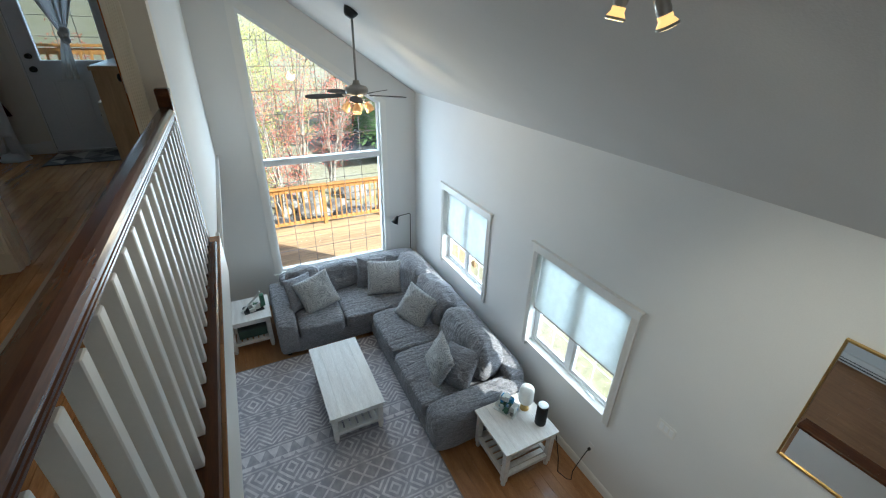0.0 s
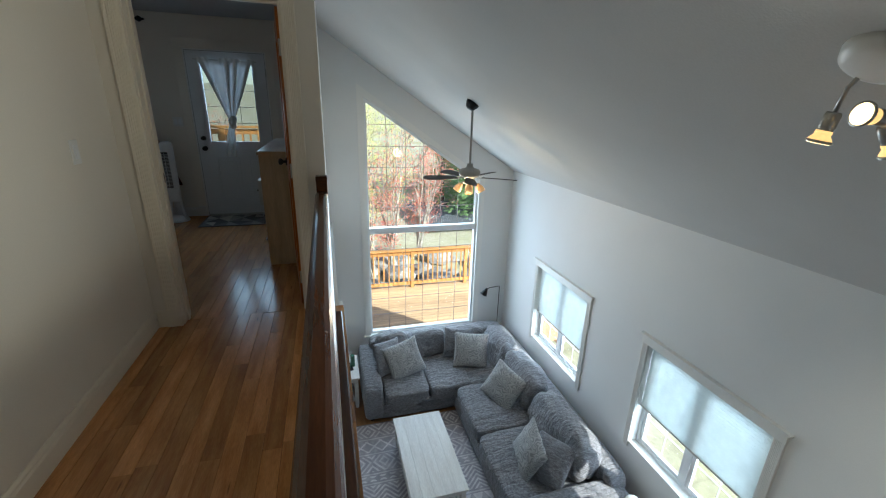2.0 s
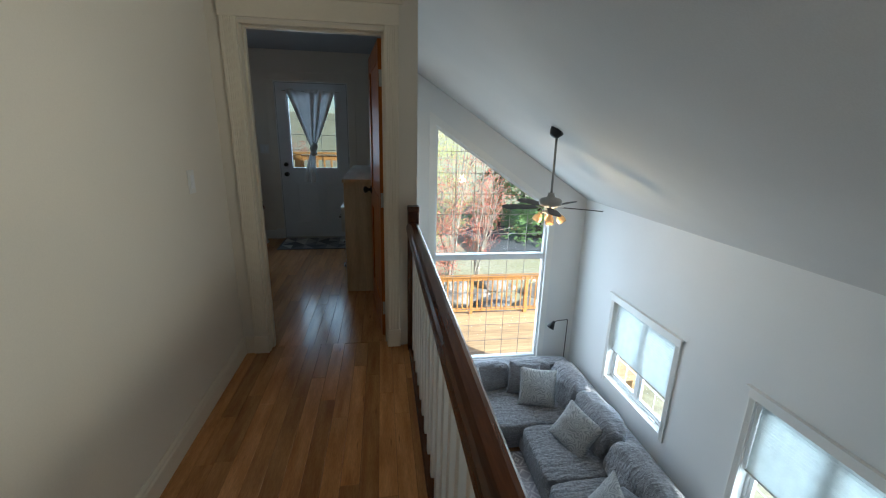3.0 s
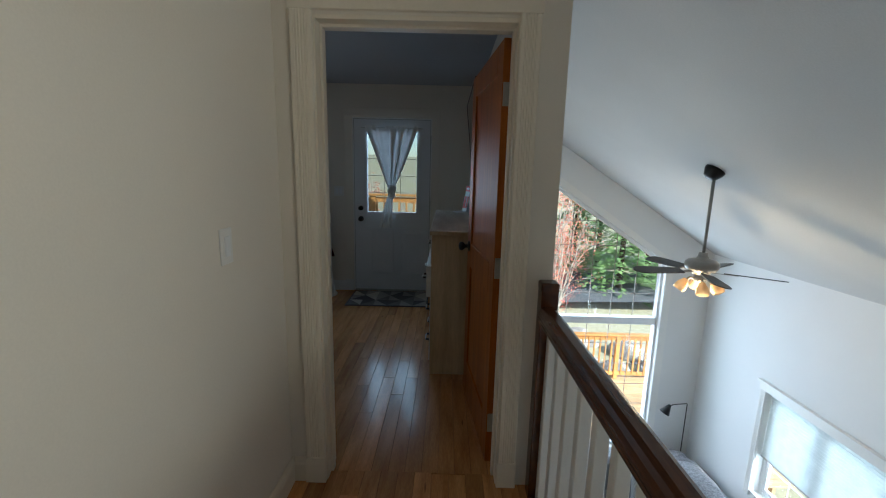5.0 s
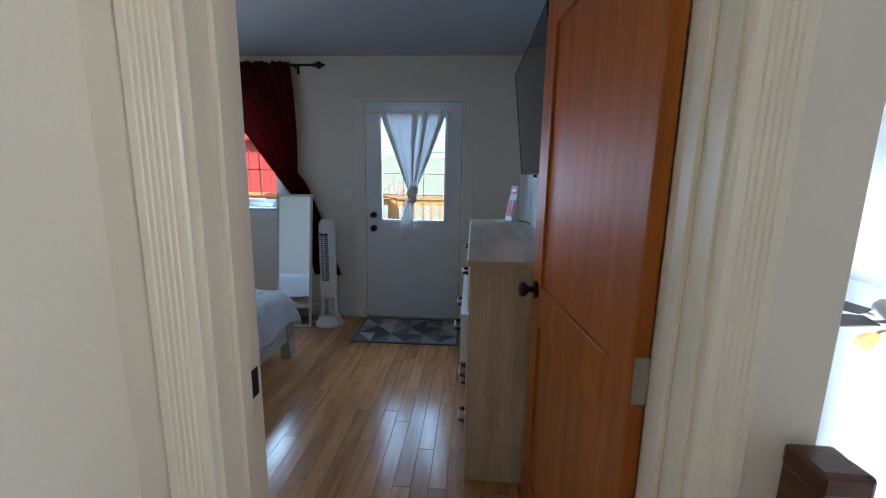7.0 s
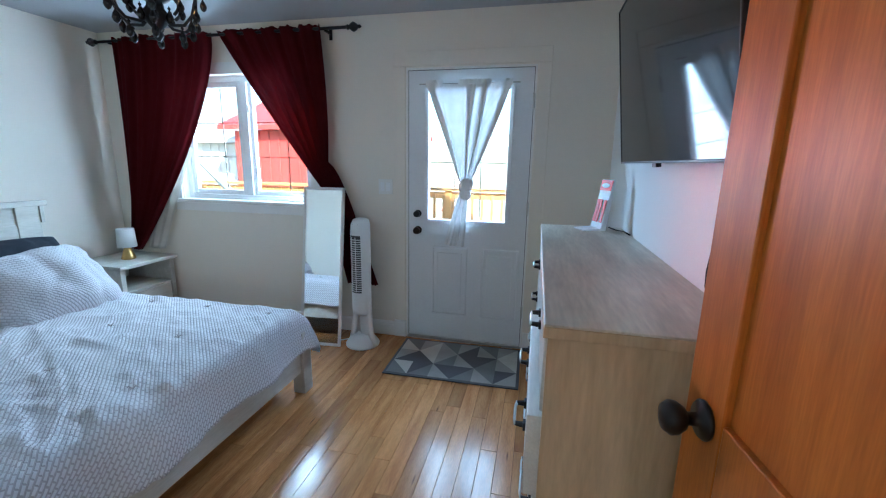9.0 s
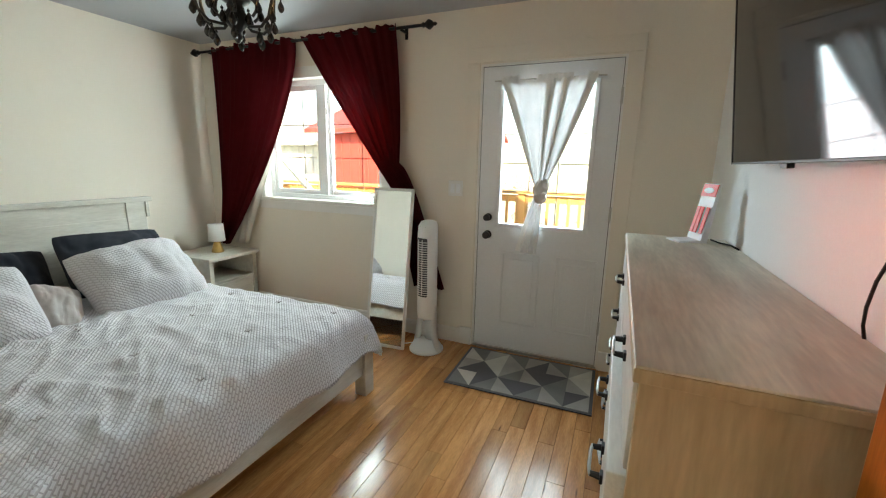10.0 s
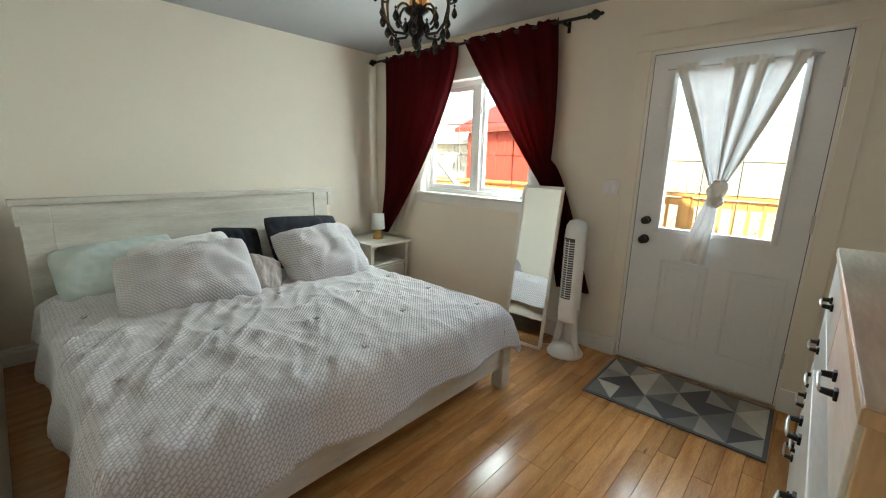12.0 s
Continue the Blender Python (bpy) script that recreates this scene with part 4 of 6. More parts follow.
part("base", loft([(0.13, 0.13, 0, 0), (0.132, 0.132, 0.012, 0), (0.12, 0.118, 0.03, 0), (0.098, 0.09, 0.07, 0)]), PLASTIC, tower, smooth=True)
for s in (-1, 1):
    bm = bmesh.new()
    add_tube(bm, [(s * 0.112, 0, 0.015), (s * 0.09, 0, 0.1), (s * 0.072, 0, 0.2), (s * 0.062, 0, 0.3), (s * 0.058, 0, 0.36)], [0.024, 0.024, 0.022, 0.022, 0.024], 12)
    part("foot_arch", bm, PLASTIC, tower, smooth=True)
part("column", loft([(0.062, 0.03, 0.05, 0.05), (0.055, 0.03, 0.3, 0.045)]), PLASTIC, tower, smooth=True)
part("body", loft([(0.078, 0.06, 0.26, 0), (0.08, 0.065, 0.3, 0), (0.08, 0.068, 0.9, 0), (0.078, 0.064, 0.96, 0.004), (0.064, 0.05, 0.995, 0.012), (0.03, 0.025, 1.005, 0.016)]), PLASTIC, tower, smooth=True)
part("grille", loft([(0.05, 0.03, 0.44, -0.043), (0.052, 0.03, 0.46, -0.043), (0.052, 0.03, 0.86, -0.043), (0.05, 0.03, 0.88, -0.043)]), GRILLE, tower)
for i in range(24):
    z = 0.455 + i * 0.0172
    part("grille_bar", tube([(-0.052, -0.05, z), (-0.03, -0.072, z), (0, -0.077, z), (0.03, -0.072, z), (0.052, -0.05, z)], 0.0028, 5), PLASTIC, tower)
for x in (-0.018, 0.018):
    part("grille_bar", tube([(x, -0.077, 0.45), (x, -0.077, 0.87)], 0.003, 5), PLASTIC, tower)
part("control_panel", box(-0.03, 0.03, -0.056, -0.045, 0.925, 0.965, 0.004), STEEL, tower)
part("power_lead", tube([(0.02, 0.06, 0.02), (-0.1, 0.09, 0.006), (-0.17, -0.04, 0.005), (-0.24, -0.12, 0.005), (-0.33, -0.08, 0.005), (-0.4, 0.06, 0.006)], 0.004, 6), PLASTIC, tower, "white power lead")

# nightstand
ns = thing("nightstand", "whitewashed wooden nightstand with open shelf and drawer", "nightstand", pose(-4.36, 5.89, 0))
part("top", box(-0.01, 0.53, -0.02, 0.52, 0.53, 0.56, 0.004), WASHED, ns)
for y0 in (0.0, 0.46):
    part("side", box(0.0, 0.5, y0, y0 + 0.04, 0.0, 0.53, 0.003), WASHED, ns)
part("back", box(0.0, 0.015, 0.04, 0.46, 0.05, 0.53), WASHED, ns)
part("shelf", box(0.015, 0.49, 0.04, 0.46, 0.31, 0.33, 0.002), WASHED, ns)
part("bottom", box(0.015, 0.48, 0.04, 0.46, 0.05, 0.07), WASHED, ns)
dr = part("drawer", box(0.45, 0.49, 0.045, 0.455, 0.08, 0.305, 0.003), WASHED, ns)
part("knob", lathe([(0.006, 0), (0.006, 0.012), (0.014, 0.018), (0.012, 0.028), (0.004, 0.03)], 12, pose(0.49, 0.25, 0.19, 0, 90, 0)), BLACK, dr, "black knob", smooth=True)
BRASS = material("brushed_brass", (0.62, 0.42, 0.16), 0.28, metal=1.0, vary=0.04, bump=0.03)
SHADE = translucent("white_lamp_shade", (0.82, 0.82, 0.8), 0.35)


def small_lamp(at, s=1.0, label="small table lamp with white shade and brass base"):
    t = thing("table_lamp", label, "lamp", at)
    part("base", lathe([(0.05 * s, 0), (0.052 * s, 0.006 * s), (0.045 * s, 0.03 * s), (0.022 * s, 0.1 * s), (0.014 * s, 0.115 * s)], 24), BRASS, t, "brass cone base", smooth=True)
    part("shade", lathe([(0.066 * s, 0.1 * s), (0.069 * s, 0.1 * s), (0.061 * s, 0.25 * s), (0.058 * s, 0.25 * s)], 28), SHADE, t, "white fabric shade", smooth=True)
    return t


small_lamp(pose(-4.06, 6.14, 0.56), 1.05, "small table lamp with white shade on the nightstand")

# bed
HBX = -4.12
bed = thing("bed", "whitewashed wooden king bed with panelled headboard", "bed", pose(0, 0, 0))
hb = part("headboard", box(HBX - 0.03, HBX, 3.66, 5.46, 0.25, 1.07, 0.002), WASHED, bed)
part("cap", box(HBX - 0.055, HBX + 0.03, 3.505, 5.625, 1.07, 1.105, 0.004), WASHED, bed)
for y0, y1 in ((3.54, 3.68), (5.44, 5.58)):
    part("post", box(HBX - 0.045, HBX + 0.012, y0, y1, 0, 1.07, 0.004), WASHED, bed)
    part("corbel", box(HBX - 0.045, HBX + 0.025, y0 - 0.02 if y0 < 4 else y1 - 0.004, y0 + 0.004 if y0 < 4 else y1 + 0.02, 0.95, 1.07, 0.003), WASHED, bed)
for z0, z1 in ((0.3, 0.56), (0.565, 0.77), (0.775, 0.95)):
    part("groove_board", box(HBX - 0.002, HBX + 0.006, 3.68, 5.44, z0, z1, 0.003), WASHED, bed)
for y in (3.56, 5.48):
    part("side_rail", box(HBX + 0.012, -2.02, y - 0.02, y + 0.02, 0.16, 0.36, 0.004), WASHED, bed)
    part("foot_post", box(-2.045, -1.965, y - 0.045, y + 0.045, 0, 0.4, 0.006), WASHED, bed)
part("foot_rail", box(-2.03, -1.985, 3.605, 5.455, 0.14, 0.36, 0.005), WASHED, bed)
part("slat_base", box(HBX + 0.012, -2.03, 3.58, 5.48, 0.24, 0.27), WASHED, bed)
mattress = thing("mattress", "white mattress under the comforter", "mattress", pose(-3.06, 4.53, 0.27))
part("body", soft_box(2.05, 1.86, 0.2, 9, 10), material("mattress_cloth", (0.75, 0.74, 0.72), 0.9), mattress, smooth=True)


def woven(name, light, dark, size):
    """Pale cloth woven with small interlocked blocks."""
    m = material(name, light, 0.85, vary=0.03, scale=3, fine=300, bump=0.2, sheen=0.2)
    nt = m.node_tree
    N, L = nt.nodes, nt.links
    uv = N.new("ShaderNodeUVMap")
    turn = N.new("ShaderNodeMapping")
    turn.inputs["Rotation"].default_value = (0, 0, radians(45))
    L.new(uv.outputs[0], turn.inputs[0])
    bricks = N.new("ShaderNodeTexBrick")
    bricks.offset, bricks.squash = 0.5, 1.0
    bricks.inputs["Scale"].default_value = 1 / size
    bricks.inputs["Mortar Size"].default_value, bricks.inputs["Mortar Smooth"].default_value = 0.13, 0.7
    bricks.inputs["Brick Width"].default_value, bricks.inputs["Row Height"].default_value = 0.9, 0.45
    bricks.inputs["Color1"].default_value = bricks.inputs["Color2"].default_value = (*light, 1)
    bricks.inputs["Mortar"].default_value = (*dark, 1)
    L.new(turn.outputs[0], bricks.inputs["Vector"])
    mul = N.new("ShaderNodeMix")
    mul.data_type, mul.blend_type = "RGBA", "MULTIPLY"
    mul.inputs["Factor"].default_value = 1
    old = N["Principled BSDF"].inputs["Base Color"].links[0].from_socket
    L.new(bricks.outputs["Color"], mul.inputs["A"])
    L.new(old, mul.inputs["B"])
    lift = N.new("ShaderNodeMix")
    lift.data_type, lift.blend_type = "RGBA", "MULTIPLY"
    lift.inputs["Factor"].default_value = 1
    lift.inputs["B"].default_value = tuple(1 / c for c in light) + (1,)
    L.new(mul.outputs["Result"], lift.inputs["A"])
    L.new(lift.outputs["Result"], N["Principled BSDF"].inputs["Base Color"])
    bp = N.new("ShaderNodeBump")
    bp.inputs["Strength"].default_value, bp.inputs["Distance"].default_value = 0.7, 0.004
    bp.invert = True
    L.new(bricks.outputs["Fac"], bp.inputs["Height"])
    L.new(bp.outputs[0], N["Principled BSDF"].inputs["Normal"])
    return m


COMFORTER = woven("comforter_cloth", (0.68, 0.665, 0.69), (0.47, 0.445, 0.455), 0.03)


def give_uv(me, f):
    """A flat layout for woven cloth, from the place of each corner."""
    layer = me.uv_layers.new(name="weave")
    for lp in me.loops:
        layer.data[lp.index].uv = f(me.vertices[lp.vertex_index].co)


SHAM_TIE = material("tuft_yarn", (0.46, 0.43, 0.42), 0.9, bump=0)
CX0, CX1, CY0, CY1, CTOP = -3.98, -1.97, 3.53, 5.53, 0.515
DROP = 0.2


def comforter_at(u, v):
    """u, v: metres along the cloth from its middle; past the edge it bends down."""
    cx, cy = (CX0 + CX1) / 2, (CY0 + CY1) / 2
    hx, hy = (CX1 - CX0) / 2, (CY1 - CY0) / 2
    r = 0.09

    def bend(a, h):
        s, d = (1 if a > 0 else -1), abs(a)
        if d < h - r:
            return a, 0.0
        t = d - (h - r)
        if t < r * 1.57:
            return s * (h - r + r * math.sin(t / r)), r * (1 - math.cos(t / r))
        return s * (h + 0.22 * (t - r * 1.57)), r + (t - r * 1.57)
    x, dx = bend(u, hx)
    y, dy = bend(v, hy)
    if u < -hx + r:
        x, dx = u, 0.0
    drop = max(dx, dy) + 0.25 * min(dx, dy)
    p = Vector((u * 2.2, v * 2.2, 0.4))
    along, across = 0.78 * u - 0.62 * v, 0.78 * v + 0.62 * u
    reach = max(0, min(1, 0.6 - 0.5 * v + 0.5 * noise.noise(Vector((u * 2, v * 2, 31)))))
    puff = 0.02 * reach * (1 - abs(noise.noise(Vector((along * 1.5, across * 9.5, 17))))) ** 9 + 0.009 * reach * (1 - abs(noise.noise(Vector((along * 2.4 + 3, across * 17, 5))))) ** 7 + 0.005 * noise.noise(p) + 0.011 * (1 - abs(noise.noise(Vector((u * 2.2 + 1.2 * v, v * 5.5 - 1.5 * u, 3))))) ** 3 + 0.009 * (1 - abs(noise.noise(Vector((u * 4.5 - 2 * v, v * 7 + u, 9))))) ** 4 + 0.004 * noise.noise(Vector((u * 17, v * 13, 7))) + 0.008 * (1 - abs(noise.noise(Vector((u * 6 + 5 * v, v * 3.2 - 2.5 * u, 21))))) ** 7
    for tx in range(-2, 3):
        for ty in range(-2, 3):
            q = (u - tx * 0.42 - (ty % 2) * 0.21) ** 2 + (v - ty * 0.42) ** 2
            puff -= 0.008 * math.exp(-q / 0.001)
    wave = (0.02 * math.sin(v * 11 + u * 2) + 0.018 * noise.noise(Vector((v * 4, 1.7, 5)))) * min(1, dx * 5) if dx > dy else 0.0
    wavey = (0.02 * math.sin(u * 10) + 0.018 * noise.noise(Vector((u * 4, 4.7, 5)))) * min(1, dy * 5) if dy >= dx else 0.0
    fold = 0.05 * max(0, drop - 0.05) * math.sin((u + v) * 9)
    top = CTOP + 0.035 * (1 - (u / hx) ** 2) * (1 - (v / hy) ** 2)
    return (cx + x + wave, cy + y + wavey * (1 if v > 0 else -1), max(0.1, top - drop + puff + fold * 0.5))


nx, ny = 170, 180
us, vs_ = 0.99 + 1.0 + DROP, 2.0 + 2 * DROP


def comforter_uv(u, v):
    return -1.005 + u * (2.01 + DROP), -(1.0 + DROP) + v * (2.0 + 2 * DROP)


bm = cloth(ny, nx, lambda u, v: comforter_at(*comforter_uv(u, v)))
comf = thing("comforter", "pale grey woven comforter spread loosely over the bed", "comforter")
cm = part("cover", bm, COMFORTER, comf, smooth=True)
layer = cm.data.uv_layers.new(name="weave")
for lp in cm.data.loops:
    k = lp.vertex_index
    layer.data[lp.index].uv = comforter_uv((k % (nx + 1)) / nx, (k // (nx + 1)) / ny)
for tx in range(-2, 3):
    for ty in range(-2, 3):
        tu, tv = tx * 0.42 + (ty % 2) * 0.21, ty * 0.42
        if -0.7 < tu < 0.95 and abs(tv) < 0.95:
            p = Vector(comforter_at(tu, tv))
            bm = bmesh.new()
            for s in range(4):
                q = Vector((0.02 * math.cos(s * 1.6 + tx), 0.02 * math.sin(s * 1.6 + tx), 0.006))
                add_tube(bm, [p + Vector((0, 0, 0.002)), p + q * 0.6 + Vector((0, 0, 0.008)), p + q], [0.003, 0.0025, 0.001], 5)
            part("tuft", bm, SHAM_TIE, comf)
thicken(cm, 0.02).modifiers["thickness"].offset = -1

MINT = material("pale_mint_cotton", (0.55, 0.63, 0.61), 0.9, vary=0.03, fine=260, bump=0.2, sheen=0.2)
COTTON = material("white_cotton", (0.74, 0.74, 0.73), 0.9, vary=0.03, fine=260, bump=0.2, sheen=0.2)
NAVY = material("navy_cotton", (0.009, 0.012, 0.022), 0.9, vary=0.1, fine=260, bump=0.2)
TEAL = material("dusty_blue_cotton", (0.2, 0.3, 0.36), 0.9, vary=0.05, fine=260, bump=0.2)
GREIGE = material("greige_satin", (0.45, 0.39, 0.36), 0.45, vary=0.05, fine=200, bump=0.15, sheen=0.3)
SHAM = woven("pillow_sham_cloth", (0.67, 0.65, 0.675), (0.53, 0.505, 0.52), 0.028)


def bed_pillow(w, h, d, at, mat, label, seed):
    t = thing("bed_pillow", label, "pillow", at, "pillows on the bed")
    o = part("cover", pillow_mesh(w, h, d, n=36, seed=seed, wrinkle=0.05 * min(w, h), pinch=0.06, blunt=0.1), mat, t, smooth=True)
    give_uv(o.data, lambda c: (c.x, c.z))
    return t


# heads lean back against the headboard; rz 90 turns a pillow's face to the foot of the bed
bed_pillow(0.7, 0.42, 0.18, pose(-3.82, 3.97, 0.52, -46, -4, 90), MINT, "pale mint pillow slumped against the headboard", 1)
bed_pillow(0.66, 0.44, 0.2, pose(-3.62, 4.3, 0.53, -50, -6, 88), COTTON, "plain white pillow behind the patterned pillow", 2)
bed_pillow(0.36, 0.4, 0.14, pose(-3.76, 4.64, 0.52, -34, 6, 88), NAVY, "dark navy square pillow against the headboard", 3)
bed_pillow(0.68, 0.47, 0.15, pose(-3.62, 5.15, 0.52, -33, 3, 90), NAVY, "dark navy pillow behind the plump sham", 4)
bed_pillow(0.5, 0.36, 0.14, pose(-3.9, 5.32, 0.53, -24, -3, 90), TEAL, "dusty blue pillow behind the navy pillow", 5)
bed_pillow(0.75, 0.52, 0.3, pose(-3.17, 4.16, 0.5, -50, -5, 79), SHAM, "pale patterned sham pillow lying back on the bed", 6)
bed_pillow(0.68, 0.53, 0.34, pose(-3.17, 5.08, 0.49, -46, -2, 92), SHAM, "plump pale patterned sham pillow lying back", 7)
bed_pillow(0.24, 0.32, 0.15, pose(-3.2, 4.545, 0.52, -48, 24, 84), GREIGE, "small greige satin cushion between the shams", 8)

# chandelier
ch = thing("chandelier", "black wrought chandelier with dark crystal drops and candle bulbs", "chandelier", pose(-2.17, 4.87, 0.05))
CRYSTAL = material("smoked_crystal", (0.012, 0.009, 0.008), 0.22, vary=0.1, bump=0, spec=0.35)
IVORY = material("candle_sleeve", (0.5, 0.3, 0.1), 0.4, bump=0)
FLAME = glowing("candle_glow", (1.0, 0.55, 0.18), 9)
part("canopy", lathe([(0.06, CEIL_Z - 0.08), (0.065, CEIL_Z - 0.06), (0.05, CEIL_Z - 0.05)], 24), BLACK, ch, smooth=True)
part("chain", tube([(0, 0, 2.2), (0, 0, CEIL_Z - 0.08)], 0.006, 6), BLACK, ch)
part("stem", lathe([(0.006, 1.83), (0.02, 1.85), (0.012, 1.87), (0.04, 1.9), (0.045, 1.93), (0.02, 1.955), (0.03, 1.972), (0.05, 1.985), (0.058, 1.995), (0.02, 2.02), (0.012, 2.2)], 16), BLACK, ch, smooth=True)
R = 0.162
for i in range(6):
    a = math.radians(60 * i + 12)
    ca, sa = math.cos(a), math.sin(a)
    arm_pts = [(0.02, 1.925), (0.06, 1.89), (0.11, 1.89), (0.145, 1.925), (R, 1.98), (R + 0.004, 2.04), (R - 0.015, 2.1), (R - 0.05, 2.15), (0.07, 2.19), (0.02, 2.24)]
    part("arm", tube([(r * ca, r * sa, z) for r, z in arm_pts], 0.0065, 6), BLACK, ch, smooth=True)
    curl = [(0.06 + 0.035 * math.cos(t), 1.97 + 0.045 * math.sin(t)) for t in (k * 0.6 - 1.2 for k in range(10))]
    part("scroll", tube([(r * ca, r * sa, z) for r, z in curl], 0.0065, 6), BLACK, ch, smooth=True)
    curl = [(R + 0.012 + 0.022 * math.cos(t), 2.08 + 0.025 * math.sin(t)) for t in (k * 0.6 - 2.2 for k in range(9))]
    part("scroll", tube([(r * ca, r * sa, z) for r, z in curl], 0.006, 6), BLACK, ch, smooth=True)
    for r, z in ((R, 1.965), (R + 0.034, 2.06), (R + 0.01, 2.13), (0.1, 1.888), (0.14, 1.925), (R - 0.06, 2.0), (0.055, 1.96)):
        bm = lathe([(0.001, -0.066), (0.009, -0.06), (0.0145, -0.048), (0.012, -0.036), (0.004, -0.02), (0.002, -0.016), (0.006, -0.012), (0.006, -0.008), (0.002, -0.004)], 9, Matrix.Translation((r * ca, r * sa, z)))
        add_tube(bm, [(r * ca, r * sa, z - 0.014), (r * ca, r * sa, z)], 0.0015, 5)
        part("drop", bm, CRYSTAL, ch, smooth=True)
for i in range(3):
    a = math.radians(120 * i + 40)
    x, y = 0.035 * math.cos(a), 0.035 * math.sin(a)
    part("candle_sleeve", lathe([(0.012, 1.995), (0.012, 2.06)], 12, Matrix.Translation((x, y, 0))), IVORY, ch, smooth=True)
    part("bulb", lathe([(0.007, 2.06), (0.014, 2.08), (0.011, 2.105), (0.002, 2.125)], 10, Matrix.Translation((x, y, 0))), FLAME, ch, "glowing candle bulb", smooth=True)


# ---------------------------------------------------------------- living room windows
def side_window(name, y0, y1, z0, z1, label):
    w = tagged(new(name), label, "window", kind="structure")
    X = LIV_X
    ym = (y0 + y1) / 2
    bm = bmesh.new()
    for (a, b, c, d) in ((y0, y0 + 0.04, z0, z1), (y1 - 0.04, y1, z0, z1), (y0 + 0.04, y1 - 0.04, z0, z0 + 0.04), (y0 + 0.04, y1 - 0.04, z1 - 0.04, z1), (ym - 0.03, ym + 0.03, z0 + 0.04, z1 - 0.04)):
        add_box(bm, X + 0.09, X + 0.15, a, b, c, d, 0.004)
    part("window_frame", bm, VINYL, w)
    for a, b in ((y0 + 0.04, ym - 0.03), (ym + 0.03, y1 - 0.04)):
        bm = bmesh.new()
        for (p, q, r, s) in ((a, a + 0.04, z0 + 0.04, z1 - 0.04), (b - 0.04, b, z0 + 0.04, z1 - 0.04), (a + 0.04, b - 0.04, z0 + 0.04, z0 + 0.08), (a + 0.04, b - 0.04, z1 - 0.08, z1 - 0.04)):
            add_box(bm, X + 0.1, X + 0.135, p, q, r, s, 0.004)
        part("casement", bm, VINYL, w)
        part("pane", box(X + 0.116, X + 0.12, a + 0.04, b - 0.04, z0 + 0.08, z1 - 0.08), GLASS, w).visible_shadow = False
        part("muntin", box(X + 0.122, X + 0.128, (a + b) / 2 - 0.004, (a + b) / 2 + 0.004, z0 + 0.08, z1 - 0.08), VINYL, w)
        for k in (1, 2, 3):
            z = z0 + 0.08 + (z1 - z0 - 0.16) * k / 4
            part("muntin", box(X + 0.122, X + 0.128, a + 0.04, b - 0.04, z - 0.004, z + 0.004), VINYL, w)
    part("window_sill", box(X - 0.004, X + 0.09, y0, y1, z0 - 0.004, z0 + 0.006, 0.002), TRIM, w)
    for yy in (y0, y1):
        part("reveal", box(X - 0.002, X + 0.09, yy - 0.003 if yy == y0 else yy - 0.002, yy + 0.002 if yy == y0 else yy + 0.003, z0, z1), TRIM, w)
    fluted("casing", w, TRIM, "z", "y", y0 - 0.085, y0 - 0.003, X, -1, z0 - 0.06, z1 + 0.005)
    fluted("casing", w, TRIM, "z", "y", y1 + 0.003, y1 + 0.085, X, -1, z0 - 0.06, z1 + 0.005)
    header_board("head_casing", w, TRIM, "y", y0 - 0.09, y1 + 0.09, X, -1, z1 + 0.005, z1 + 0.115, 0.025)
    bm = box(X + 0.06, X + 0.1, y0 + 0.2, y0 + 0.32, z0 + 0.006, z0 + 0.022, 0.005)
    add_tube(bm, [(X + 0.07, y0 + 0.28, z0 + 0.02), (X + 0.05, y0 + 0.25, z0 + 0.034), (X + 0.045, y0 + 0.16, z0 + 0.034)], 0.006, 8)
    part("crank", bm, VINYL, w)


side_window("window_2", *W1, "white side window with a half-lowered pleated shade")
side_window("window_3", *W2, "white side window with a half-lowered pleated shade")
PLEAT = translucent("white_pleated_fabric", (0.83, 0.86, 0.86), 0.3)


def cell_shade(y0, y1, ztop, zbot, label):
    """A pleated shade: its fabric is folded in and out."""
    t = thing("window_shade", label, "shade", pose(LIV_X + 0.055, 0, 0), "pleated shades")
    n = 44
    prof = []
    for i in range(n + 1):
        z = ztop - 0.035 + (zbot + 0.02 - ztop + 0.035) * i / n
        prof.append((0.011 if i % 2 else -0.009, z))
    bm = bmesh.new()
    a = [bm.verts.new((x, y0 + 0.008, z)) for x, z in prof]
    b = [bm.verts.new((x, y1 - 0.008, z)) for x, z in prof]
    for i in range(n):
        bm.faces.new((a[i], b[i], b[i + 1], a[i + 1]))
    thicken(part("pleats", bm, PLEAT, t), 0.001)
    part("head_rail", box(-0.02, 0.02, y0 + 0.005, y1 - 0.005, ztop - 0.035, ztop - 0.002, 0.004), VINYL, t)
    part("bottom_rail", box(-0.014, 0.014, y0 + 0.006, y1 - 0.006, zbot, zbot + 0.02, 0.004), material("shade_rail", (0.55, 0.53, 0.5), 0.5), t, "grey bottom rail")


cell_shade(W1[0], W1[1], W1[3], -1.64, "white pleated shade lowered halfway in the window")
cell_shade(W2[0], W2[1], W2[3], -1.6, "white pleated shade lowered halfway in the window")

# tall slanted window
big = tagged(new("window_4"), "tall slanted white window over the deck with glazing bars", "window", kind="structure")
x0, x1, z0, zl, zr = BW["x0"], BW["x1"], BW["z0"], BW["zl"], BW["zr"]


def slope(x):
    return zl + (zr - zl) * (x - x0) / (x1 - x0)


